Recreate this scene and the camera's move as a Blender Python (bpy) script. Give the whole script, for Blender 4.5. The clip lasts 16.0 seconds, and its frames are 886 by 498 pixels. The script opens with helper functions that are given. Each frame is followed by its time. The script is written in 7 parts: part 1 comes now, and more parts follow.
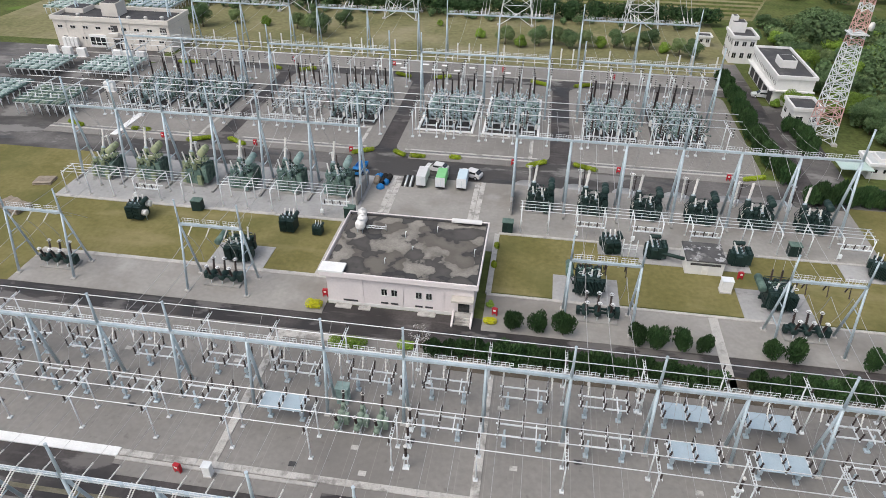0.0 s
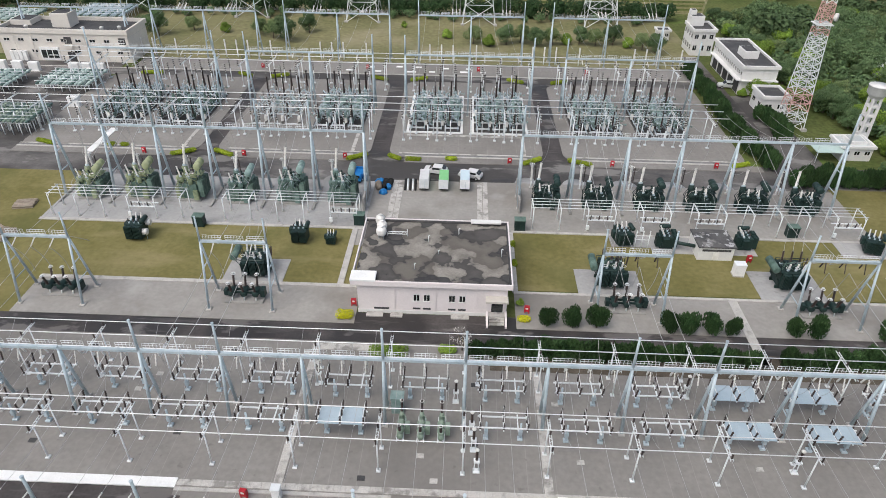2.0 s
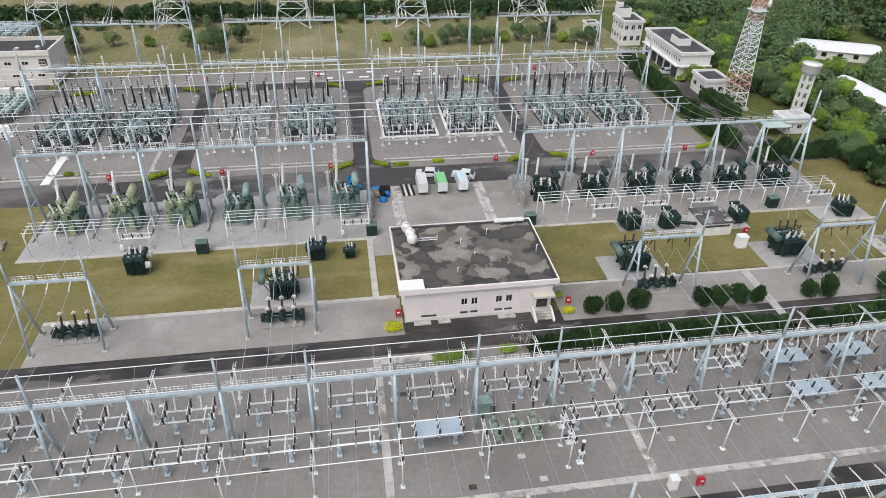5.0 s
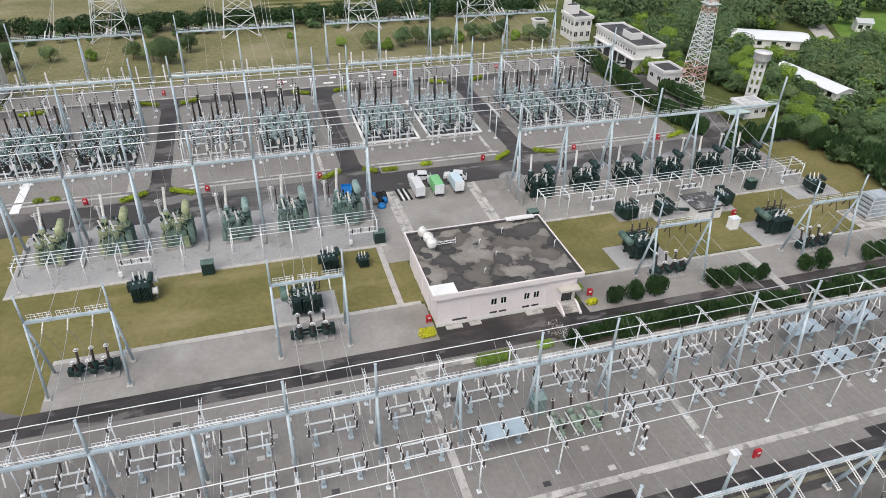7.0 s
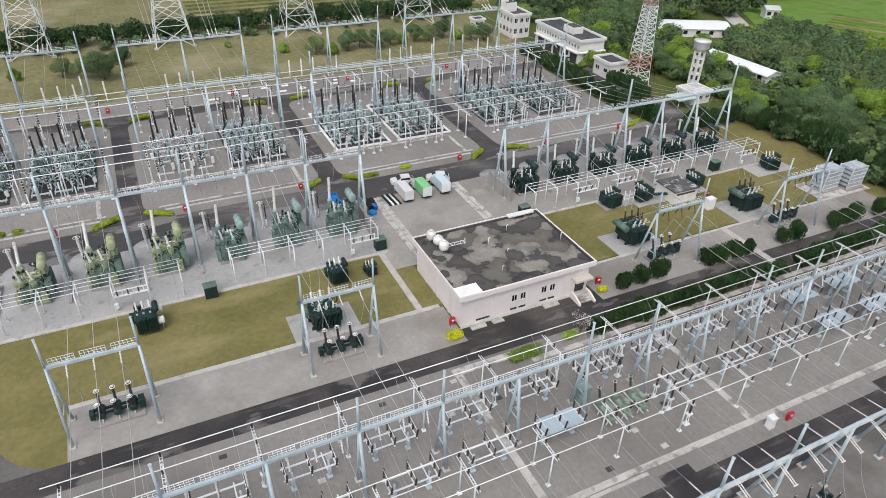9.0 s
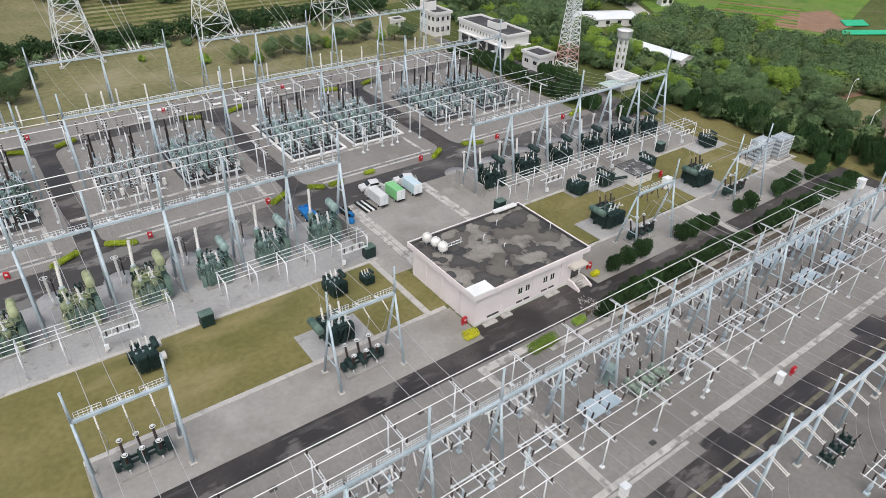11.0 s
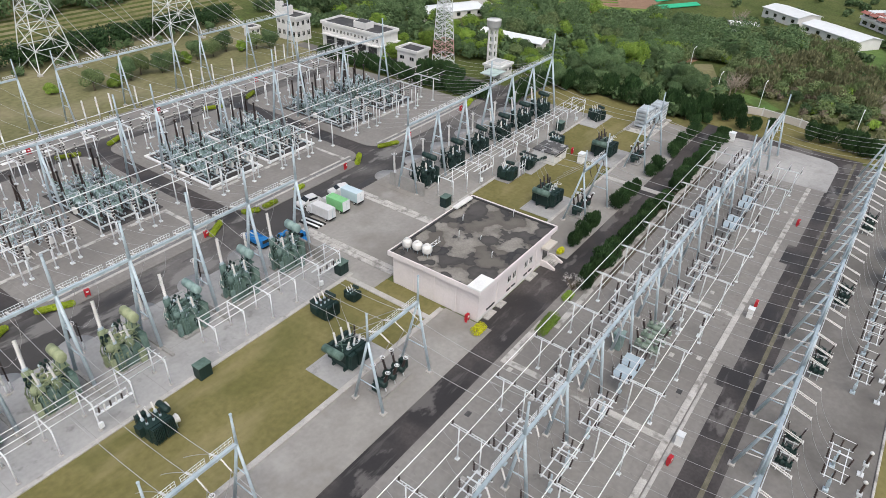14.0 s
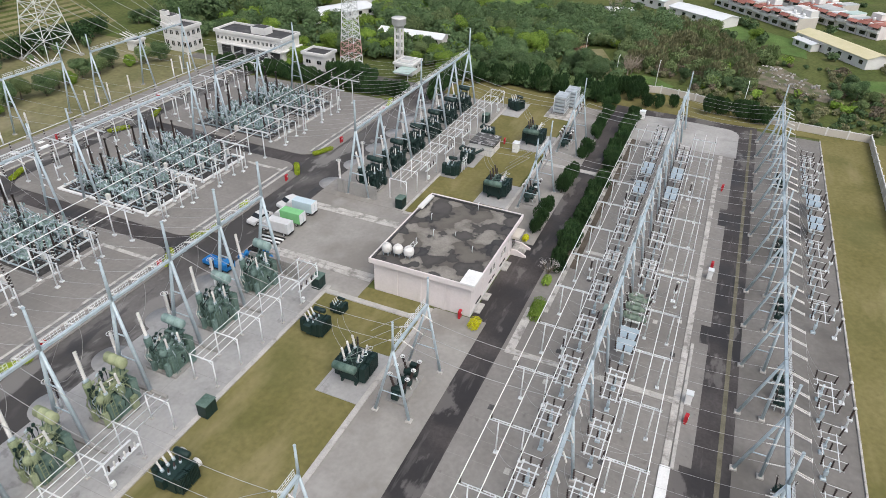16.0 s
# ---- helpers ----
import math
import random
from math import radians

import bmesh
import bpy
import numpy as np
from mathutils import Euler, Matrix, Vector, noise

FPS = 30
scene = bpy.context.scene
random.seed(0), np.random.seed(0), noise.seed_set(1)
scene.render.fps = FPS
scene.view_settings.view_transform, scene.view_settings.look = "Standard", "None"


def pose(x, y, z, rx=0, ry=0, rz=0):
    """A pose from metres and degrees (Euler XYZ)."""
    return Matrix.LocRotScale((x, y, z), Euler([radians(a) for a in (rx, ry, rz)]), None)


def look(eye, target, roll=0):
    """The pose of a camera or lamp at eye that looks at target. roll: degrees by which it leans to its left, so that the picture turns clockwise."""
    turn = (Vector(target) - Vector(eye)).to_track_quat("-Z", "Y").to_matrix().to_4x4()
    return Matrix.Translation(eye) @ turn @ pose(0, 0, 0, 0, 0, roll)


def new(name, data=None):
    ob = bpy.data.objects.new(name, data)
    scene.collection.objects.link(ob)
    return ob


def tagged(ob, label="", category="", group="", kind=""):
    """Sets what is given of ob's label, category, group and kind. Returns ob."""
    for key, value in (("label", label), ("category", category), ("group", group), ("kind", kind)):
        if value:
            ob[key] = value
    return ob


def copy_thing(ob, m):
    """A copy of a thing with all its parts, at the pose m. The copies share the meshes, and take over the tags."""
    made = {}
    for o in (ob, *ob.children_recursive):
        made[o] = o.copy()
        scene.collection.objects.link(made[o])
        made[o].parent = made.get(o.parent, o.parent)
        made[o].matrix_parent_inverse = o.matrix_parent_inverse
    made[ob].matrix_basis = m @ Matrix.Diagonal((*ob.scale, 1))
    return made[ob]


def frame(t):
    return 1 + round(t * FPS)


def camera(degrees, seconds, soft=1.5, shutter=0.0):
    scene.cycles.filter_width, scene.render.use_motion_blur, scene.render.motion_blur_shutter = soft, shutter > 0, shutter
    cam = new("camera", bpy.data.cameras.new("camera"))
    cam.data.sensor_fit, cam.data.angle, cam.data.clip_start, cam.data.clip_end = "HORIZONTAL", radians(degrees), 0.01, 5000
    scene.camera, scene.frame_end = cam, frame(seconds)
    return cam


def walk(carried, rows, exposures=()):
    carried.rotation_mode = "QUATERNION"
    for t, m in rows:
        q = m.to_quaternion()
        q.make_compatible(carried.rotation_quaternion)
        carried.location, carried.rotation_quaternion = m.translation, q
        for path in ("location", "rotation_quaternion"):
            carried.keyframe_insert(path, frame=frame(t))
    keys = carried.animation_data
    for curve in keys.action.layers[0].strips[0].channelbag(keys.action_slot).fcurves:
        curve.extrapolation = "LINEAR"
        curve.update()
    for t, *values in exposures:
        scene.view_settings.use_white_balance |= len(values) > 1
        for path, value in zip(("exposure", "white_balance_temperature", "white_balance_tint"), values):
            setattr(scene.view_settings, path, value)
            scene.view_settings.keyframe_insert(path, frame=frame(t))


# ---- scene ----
cam = camera(68.1, 16.0, soft=0.7)
# seconds, eye x y z, yaw, pitch, roll
PATH = [
    (0.0, -3.94, 1.07, 56.28, 8.45, -34.45, 0.53),
    (0.5, -6.84, 0.70, 56.32, 6.81, -34.44, 0.61),
    (1.0, -9.84, 0.44, 56.35, 5.19, -34.42, 0.68),
    (1.5, -12.91, 0.25, 56.38, 3.53, -34.39, 0.74),
    (2.0, -16.04, 0.12, 56.42, 1.82, -34.38, 0.82),
    (2.5, -19.22, 0.08, 56.45, 0.04, -34.36, 0.91),
    (3.0, -22.44, 0.13, 56.47, -1.80, -34.34, 0.99),
    (3.5, -25.69, 0.31, 56.47, -3.69, -34.32, 1.08),
    (4.0, -28.95, 0.60, 56.45, -5.61, -34.29, 1.16),
    (4.5, -32.22, 1.03, 56.41, -7.54, -34.24, 1.25),
    (5.0, -35.48, 1.57, 56.37, -9.49, -34.19, 1.32),
    (5.5, -38.73, 2.22, 56.32, -11.45, -34.13, 1.40),
    (6.0, -41.97, 2.98, 56.27, -13.42, -34.07, 1.47),
    (6.5, -45.19, 3.84, 56.23, -15.42, -34.01, 1.53),
    (7.0, -48.39, 4.79, 56.19, -17.47, -33.94, 1.60),
    (7.5, -51.56, 5.86, 56.15, -19.59, -33.88, 1.66),
    (8.0, -54.72, 7.04, 56.12, -21.78, -33.81, 1.71),
    (8.5, -57.84, 8.34, 56.08, -24.07, -33.75, 1.76),
    (9.0, -60.93, 9.78, 56.03, -26.47, -33.69, 1.81),
    (9.5, -63.99, 11.38, 55.98, -28.99, -33.63, 1.85),
    (10.0, -66.99, 13.13, 55.93, -31.62, -33.57, 1.89),
    (10.5, -69.93, 15.04, 55.87, -34.35, -33.52, 1.93),
    (11.0, -72.79, 17.12, 55.81, -37.16, -33.46, 1.96),
    (11.5, -75.55, 19.34, 55.76, -40.05, -33.41, 1.99),
    (12.0, -78.21, 21.71, 55.72, -42.98, -33.36, 2.02),
    (12.5, -80.76, 24.21, 55.70, -45.95, -33.31, 2.05),
    (13.0, -83.17, 26.82, 55.67, -48.95, -33.27, 2.08),
    (13.5, -85.46, 29.54, 55.65, -51.97, -33.22, 2.11),
    (14.0, -87.61, 32.36, 55.61, -55.02, -33.17, 2.13),
    (14.5, -89.62, 35.29, 55.54, -58.12, -33.11, 2.16),
    (15.0, -91.48, 38.32, 55.44, -61.27, -33.04, 2.18),
    (15.5, -93.16, 41.45, 55.35, -64.49, -32.97, 2.19),
    (16.0, -94.58, 44.67, 55.34, -67.72, -32.95, 2.21),
]
walk(cam, [(t, pose(x, y, z, 0, 0, yaw) @ pose(0, 0, 0, 90 + pitch) @ pose(0, 0, 0, 0, 0, roll)) for t, x, y, z, yaw, pitch, roll in PATH])

# ---- light: bright overcast ----
world = bpy.data.worlds.new("sky")
scene.world = world
world.use_nodes = True
wn = world.node_tree
sky = wn.nodes.new("ShaderNodeTexSky")
sky.sky_type, sky.sun_disc = "NISHITA", False
sky.sun_elevation, sky.sun_rotation = radians(56), radians(221)
sky.dust_density, sky.air_density = 4.0, 1.0
haze = wn.nodes.new("ShaderNodeHueSaturation")
haze.inputs["Saturation"].default_value = 0.64
wn.links.new(sky.outputs[0], haze.inputs["Color"])
wn.links.new(haze.outputs[0], wn.nodes["Background"].inputs["Color"])
wn.nodes["Background"].inputs["Strength"].default_value = 0.186
sun_data = bpy.data.lights.new("sun", "SUN")
sun_data.energy, sun_data.angle, sun_data.color = 1.0, radians(45), (1.0, 0.98, 0.95)
sun = new("sun", sun_data)
sun.matrix_world = look((0, 0, 0), (0.36, 0.42, -0.83))
scene.view_settings.exposure = 0.0


# ---- materials ----
def mat(name, c1, c2=None, rough=0.7, metal=0.0, scale=1.0, fine=0.0, bump=0.0, vary=0.0, contrast=(0.35, 0.65), spec=0.3, coords="Object"):
    """Two colours mixed by noise at one scale, a finer grain over it, bump, and a change from object to object."""
    m = bpy.data.materials.new(name)
    m.use_nodes = True
    n, l = m.node_tree.nodes, m.node_tree.links
    b = n["Principled BSDF"]
    b.inputs["Roughness"].default_value, b.inputs["Metallic"].default_value = rough, metal
    b.inputs["Specular IOR Level"].default_value = spec
    if coords == "World":
        geo = n.new("ShaderNodeNewGeometry")
        co = geo.outputs["Position"]
    else:
        tc = n.new("ShaderNodeTexCoord")
        co = tc.outputs[coords]
    a = n.new("ShaderNodeTexNoise")
    a.inputs["Scale"].default_value, a.inputs["Detail"].default_value, a.inputs["Roughness"].default_value = scale, 6, 0.62
    l.new(co, a.inputs["Vector"])
    r = n.new("ShaderNodeMapRange")
    r.inputs["From Min"].default_value, r.inputs["From Max"].default_value = contrast
    l.new(a.outputs["Fac"], r.inputs["Value"])
    mix = n.new("ShaderNodeMix")
    mix.data_type = "RGBA"
    mix.inputs["A"].default_value, mix.inputs["B"].default_value = (*c1, 1), (*(c2 or c1), 1)
    l.new(r.outputs[0], mix.inputs["Factor"])
    out = mix.outputs["Result"]
    f = n.new("ShaderNodeTexNoise")
    f.inputs["Scale"].default_value, f.inputs["Detail"].default_value = scale * 14, 4
    l.new(co, f.inputs["Vector"])
    if fine or vary:
        hs = n.new("ShaderNodeHueSaturation")
        fr = n.new("ShaderNodeMapRange")
        fr.inputs["From Min"].default_value, fr.inputs["From Max"].default_value = 0.25, 0.75
        fr.inputs["To Min"].default_value, fr.inputs["To Max"].default_value = 1 - fine, 1 + fine
        l.new(f.outputs["Fac"], fr.inputs["Value"])
        val = fr.outputs[0]
        if vary:
            oi = n.new("ShaderNodeObjectInfo")
            vr = n.new("ShaderNodeMapRange")
            vr.inputs["To Min"].default_value, vr.inputs["To Max"].default_value = 1 - vary, 1 + vary
            l.new(oi.outputs["Random"], vr.inputs["Value"])
            mm = n.new("ShaderNodeMath")
            mm.operation = "MULTIPLY"
            l.new(val, mm.inputs[0])
            l.new(vr.outputs[0], mm.inputs[1])
            val = mm.outputs[0]
        l.new(val, hs.inputs["Value"])
        l.new(out, hs.inputs["Color"])
        out = hs.outputs[0]
    l.new(out, b.inputs["Base Color"])
    if bump:
        bp = n.new("ShaderNodeBump")
        bp.inputs["Strength"].default_value, bp.inputs["Distance"].default_value = bump, 0.05
        l.new(f.outputs["Fac"], bp.inputs["Height"])
        l.new(bp.outputs[0], b.inputs["Normal"])
    return m


def overlay(m, color, scale, lo, hi, rough=None, stretch=(1, 1, 1), amount=1.0, seed=0.0):
    """Stains: lays a colour over a material where a second noise passes a threshold."""
    n, l = m.node_tree.nodes, m.node_tree.links
    b = n["Principled BSDF"]
    old = b.inputs["Base Color"].links[0].from_socket
    geo = n.new("ShaderNodeNewGeometry")
    mp = n.new("ShaderNodeMapping")
    mp.inputs["Scale"].default_value, mp.inputs["Location"].default_value = stretch, (seed, seed * 0.7, 0)
    l.new(geo.outputs["Position"], mp.inputs["Vector"])
    a = n.new("ShaderNodeTexNoise")
    a.inputs["Scale"].default_value, a.inputs["Detail"].default_value, a.inputs["Roughness"].default_value = scale, 5, 0.55
    l.new(mp.outputs[0], a.inputs["Vector"])
    r = n.new("ShaderNodeMapRange")
    r.inputs["From Min"].default_value, r.inputs["From Max"].default_value, r.inputs["To Max"].default_value = lo, hi, amount
    l.new(a.outputs["Fac"], r.inputs["Value"])
    mix = n.new("ShaderNodeMix")
    mix.data_type = "RGBA"
    mix.inputs["B"].default_value = (*color, 1)
    l.new(r.outputs[0], mix.inputs["Factor"])
    l.new(old, mix.inputs["A"])
    l.new(mix.outputs["Result"], b.inputs["Base Color"])
    if rough is not None:
        rr = n.new("ShaderNodeMapRange")
        rr.inputs["To Min"].default_value, rr.inputs["To Max"].default_value = b.inputs["Roughness"].default_value, rough
        l.new(r.outputs[0], rr.inputs["Value"])
        l.new(rr.outputs[0], b.inputs["Roughness"])
    return m


def jointed(m, sx, sy, color, width=0.012, shift=0.0, amount=0.4):
    """Straight joints of cast slabs, sx by sy metres."""
    n, l = m.node_tree.nodes, m.node_tree.links
    b = n["Principled BSDF"]
    old = b.inputs["Base Color"].links[0].from_socket
    geo = n.new("ShaderNodeNewGeometry")
    sep = n.new("ShaderNodeSeparateXYZ")
    l.new(geo.outputs["Position"], sep.inputs[0])
    lines = []
    for axis, size in ((0, sx), (1, sy)):
        ad = n.new("ShaderNodeMath")
        ad.operation = "ADD"
        ad.inputs[1].default_value = 1000 * size + shift
        l.new(sep.outputs[axis], ad.inputs[0])
        md = n.new("ShaderNodeMath")
        md.operation = "MODULO"
        md.inputs[1].default_value = size
        l.new(ad.outputs[0], md.inputs[0])
        lt = n.new("ShaderNodeMath")
        lt.operation = "LESS_THAN"
        lt.inputs[1].default_value = width * 5
        l.new(md.outputs[0], lt.inputs[0])
        lines.append(lt)
    mx = n.new("ShaderNodeMath")
    mx.operation = "MAXIMUM"
    l.new(lines[0].outputs[0], mx.inputs[0])
    l.new(lines[1].outputs[0], mx.inputs[1])
    am = n.new("ShaderNodeMath")
    am.operation = "MULTIPLY"
    am.inputs[1].default_value = amount
    l.new(mx.outputs[0], am.inputs[0])
    mix = n.new("ShaderNodeMix")
    mix.data_type = "RGBA"
    mix.inputs["B"].default_value = (*color, 1)
    l.new(am.outputs[0], mix.inputs["Factor"])
    l.new(old, mix.inputs["A"])
    l.new(mix.outputs["Result"], b.inputs["Base Color"])
    return m


W = "World"
M_yard = overlay(jointed(overlay(overlay(mat("yard_concrete", (0.215, 0.202, 0.186), (0.262, 0.248, 0.23), 0.85, scale=0.12, fine=0.1, bump=0.1, coords=W), (0.15, 0.14, 0.128), 0.06, 0.5, 0.68, amount=0.7), (0.33, 0.315, 0.295), 0.12, 0.6, 0.75, amount=0.5, seed=40), 2.85, 600.0, (0.38, 0.36, 0.34), amount=0.3), (0.13, 0.12, 0.11), 0.9, 0.64, 0.72, amount=0.5, seed=90)
M_pad = overlay(overlay(jointed(mat("pad_concrete", (0.33, 0.328, 0.322), (0.4, 0.395, 0.385), 0.85, scale=0.15, fine=0.08, coords=W), 8.54, 16.0, (0.2, 0.19, 0.18), shift=2.0), (0.22, 0.215, 0.205), 0.12, 0.52, 0.64, amount=0.6, seed=11), (0.16, 0.155, 0.15), 0.5, 0.62, 0.7, amount=0.5, seed=70)
M_asphalt = overlay(overlay(overlay(mat("asphalt", (0.05, 0.044, 0.043), (0.085, 0.076, 0.073), 0.75, scale=0.2, fine=0.18, bump=0.15, coords=W), (0.03, 0.028, 0.028), 0.1, 0.48, 0.58, rough=0.4, amount=0.8, seed=3), (0.18, 0.167, 0.157), 0.2, 0.57, 0.61, amount=0.65, seed=21, stretch=(0.6, 1.2, 1)), (0.12, 0.112, 0.105), 0.5, 0.58, 0.66, amount=0.5, seed=81, stretch=(0.3, 2.0, 1))
M_midroad = overlay(overlay(overlay(mat("worn_asphalt", (0.12, 0.112, 0.106), (0.165, 0.155, 0.147), 0.8, scale=0.15, fine=0.14, bump=0.1, coords=W), (0.05, 0.047, 0.046), 0.06, 0.44, 0.54, rough=0.4, amount=0.85, seed=5, stretch=(0.6, 1, 1)), (0.27, 0.26, 0.245), 0.12, 0.56, 0.6, amount=0.6, seed=31, stretch=(0.6, 1.5, 1)), (0.04, 0.038, 0.037), 0.25, 0.6, 0.63, rough=0.25, amount=0.7, seed=61, stretch=(0.4, 1.2, 1))
M_lawn = overlay(overlay(overlay(mat("lawn_grass", (0.155, 0.142, 0.052), (0.215, 0.19, 0.082), 0.95, scale=0.1, fine=0.16, bump=0.3, spec=0.1, coords=W), (0.105, 0.112, 0.038), 0.07, 0.5, 0.68, amount=0.7, seed=9), (0.33, 0.28, 0.15), 0.09, 0.56, 0.75, amount=0.7, seed=17, stretch=(0.5, 1.6, 1)), (0.12, 0.11, 0.05), 1.3, 0.6, 0.75, amount=0.35, seed=50)
M_meadow = overlay(mat("meadow_grass", (0.155, 0.155, 0.072), (0.225, 0.208, 0.108), 0.95, scale=0.06, fine=0.25, bump=0.4, spec=0.1, coords=W), (0.32, 0.285, 0.19), 0.05, 0.5, 0.68, amount=0.7, seed=13)
M_ground = overlay(overlay(mat("rough_ground", (0.07, 0.095, 0.028), (0.115, 0.13, 0.045), 0.95, scale=0.08, fine=0.3, bump=0.5, spec=0.1, coords=W), (0.19, 0.155, 0.1), 0.05, 0.58, 0.7, amount=0.6, seed=2), (0.13, 0.22, 0.04), 0.09, 0.62, 0.72, amount=0.6, seed=33)
M_kerb = overlay(mat("kerb_concrete", (0.4, 0.385, 0.36), (0.5, 0.48, 0.45), 0.9, scale=0.6, fine=0.12, coords=W), (0.2, 0.19, 0.18), 0.8, 0.55, 0.7, amount=0.6)
M_trench = overlay(overlay(mat("trench_cover", (0.42, 0.4, 0.37), (0.54, 0.52, 0.49), 0.9, scale=0.5, fine=0.18, coords=W), (0.17, 0.16, 0.145), 0.6, 0.5, 0.62, amount=0.7, seed=4), (0.55, 0.53, 0.5), 0.9, 0.6, 0.68, amount=0.6, seed=27)
M_whitekerb = overlay(mat("white_painted_concrete", (0.84, 0.84, 0.83), (0.74, 0.74, 0.72), 0.8, scale=0.4, fine=0.06, coords=W), (0.4, 0.38, 0.35), 0.7, 0.62, 0.75, amount=0.5)
M_steel = mat("galvanised_steel", (0.4, 0.485, 0.53), (0.54, 0.62, 0.66), 0.5, 0.25, scale=0.7, fine=0.08, vary=0.1, coords=W)
M_white = mat("white_painted_steel", (0.68, 0.71, 0.72), (0.8, 0.82, 0.82), 0.5, 0.1, scale=0.8, fine=0.06, vary=0.08, coords=W)
M_alu = mat("aluminium_tube", (0.78, 0.79, 0.79), (0.86, 0.87, 0.86), 0.45, 0.2, scale=0.6, fine=0.05, coords=W)
M_brown = mat("brown_porcelain", (0.028, 0.018, 0.016), (0.05, 0.034, 0.03), 0.35, scale=1.5, vary=0.3, spec=0.5)
M_porc = mat("white_porcelain", (0.78, 0.77, 0.74), (0.66, 0.64, 0.6), 0.4, scale=1.5, vary=0.08, spec=0.5)
M_wire = mat("stranded_conductor", (0.4, 0.4, 0.4), (0.48, 0.48, 0.47), 0.6, 0.2, scale=0.4, coords=W)
M_dwire = mat("weathered_cable", (0.16, 0.16, 0.16), (0.22, 0.22, 0.21), 0.6, 0.2, scale=0.4, coords=W)
M_darkgreen = mat("dark_green_paint", (0.012, 0.03, 0.027), (0.02, 0.042, 0.037), 0.5, scale=1.2, fine=0.15, vary=0.12)
M_tealgreen = mat("teal_green_paint", (0.18, 0.27, 0.25), (0.3, 0.4, 0.375), 0.55, scale=0.9, fine=0.12, vary=0.1)
M_midgreen = mat("green_paint", (0.06, 0.105, 0.085), (0.145, 0.215, 0.18), 0.55, scale=0.9, fine=0.15, vary=0.1)
M_olive = mat("yellow_green_paint", (0.3, 0.34, 0.19), (0.38, 0.41, 0.25), 0.55, scale=0.9, fine=0.1, vary=0.05)
M_olive2 = mat("faded_olive_paint", (0.17, 0.215, 0.125), (0.32, 0.36, 0.22), 0.55, scale=0.9, fine=0.2, vary=0.05)
M_greygreen = mat("grey_green_paint", (0.075, 0.13, 0.11), (0.17, 0.25, 0.225), 0.55, scale=0.9, fine=0.2, vary=0.05)
M_wall = overlay(mat("pale_pink_render", (0.78, 0.72, 0.71), (0.72, 0.665, 0.655), 0.85, scale=0.25, fine=0.04, coords=W), (0.55, 0.5, 0.48), 0.6, 0.62, 0.8, amount=0.4, stretch=(1, 1, 0.15))
M_bwhite = overlay(mat("white_render", (0.74, 0.73, 0.71), (0.66, 0.65, 0.63), 0.85, scale=0.2, fine=0.04, coords=W), (0.45, 0.43, 0.4), 0.4, 0.6, 0.8, amount=0.4, stretch=(1, 1, 0.2))
M_cream = overlay(mat("cream_render", (0.6, 0.56, 0.5), (0.54, 0.5, 0.45), 0.85, scale=0.2, fine=0.04, coords=W), (0.4, 0.37, 0.33), 0.4, 0.6, 0.8, amount=0.4, stretch=(1, 1, 0.2))
M_darkroof = overlay(mat("dark_flat_roof", (0.05, 0.05, 0.052), (0.08, 0.078, 0.078), 0.8, scale=0.4, fine=0.15, coords=W), (0.14, 0.135, 0.13), 0.4, 0.6, 0.7, amount=0.6)
M_glass = mat("dark_window_glass", (0.012, 0.016, 0.018), (0.025, 0.03, 0.03), 0.08, scale=1.0, spec=0.8)
M_red = mat("red_paint", (0.5, 0.025, 0.035), (0.4, 0.02, 0.03), 0.5, scale=2, vary=0.1)
M_blue = mat("blue_tarpaulin", (0.02, 0.22, 0.55), (0.015, 0.16, 0.42), 0.5, scale=2, fine=0.1)
M_platform = mat("pale_blue_sheet_steel", (0.4, 0.5, 0.56), (0.47, 0.56, 0.61), 0.45, 0.2, scale=0.6, fine=0.06)
M_truckwhite = mat("white_truck_box", (0.66, 0.66, 0.66), (0.58, 0.58, 0.57), 0.45, scale=0.8, fine=0.05)
M_truckgreen = mat("light_green_truck_box", (0.19, 0.5, 0.2), (0.24, 0.55, 0.25), 0.5, scale=0.8, fine=0.05)
M_truckblue = mat("pale_blue_truck_box", (0.5, 0.62, 0.68), (0.55, 0.66, 0.7), 0.45, scale=0.8, fine=0.05)
M_rubber = mat("black_rubber", (0.015, 0.015, 0.015), (0.025, 0.025, 0.025), 0.85, scale=2)
M_sage = mat("sage_green_paint", (0.17, 0.235, 0.18), (0.29, 0.36, 0.29), 0.55, scale=1.5, fine=0.15, vary=0.08)
M_wood = mat("grey_timber", (0.27, 0.22, 0.17), (0.36, 0.31, 0.25), 0.85, scale=2, fine=0.15, vary=0.15)
M_bark = mat("bark", (0.11, 0.085, 0.06), (0.17, 0.14, 0.105), 0.9, scale=3, fine=0.2)
M_redsteel = mat("faded_red_steel", (0.5, 0.29, 0.25), (0.62, 0.42, 0.38), 0.6, scale=1, fine=0.1)
M_towersteel = mat("tower_steel", (0.62, 0.65, 0.65), (0.72, 0.74, 0.73), 0.55, 0.1, scale=0.6, fine=0.1, coords=W)
M_gravel = overlay(mat("dark_gravel", (0.045, 0.043, 0.043), (0.08, 0.076, 0.074), 0.95, scale=1.2, fine=0.35, bump=0.6, coords=W), (0.13, 0.12, 0.115), 0.4, 0.58, 0.7, amount=0.6)
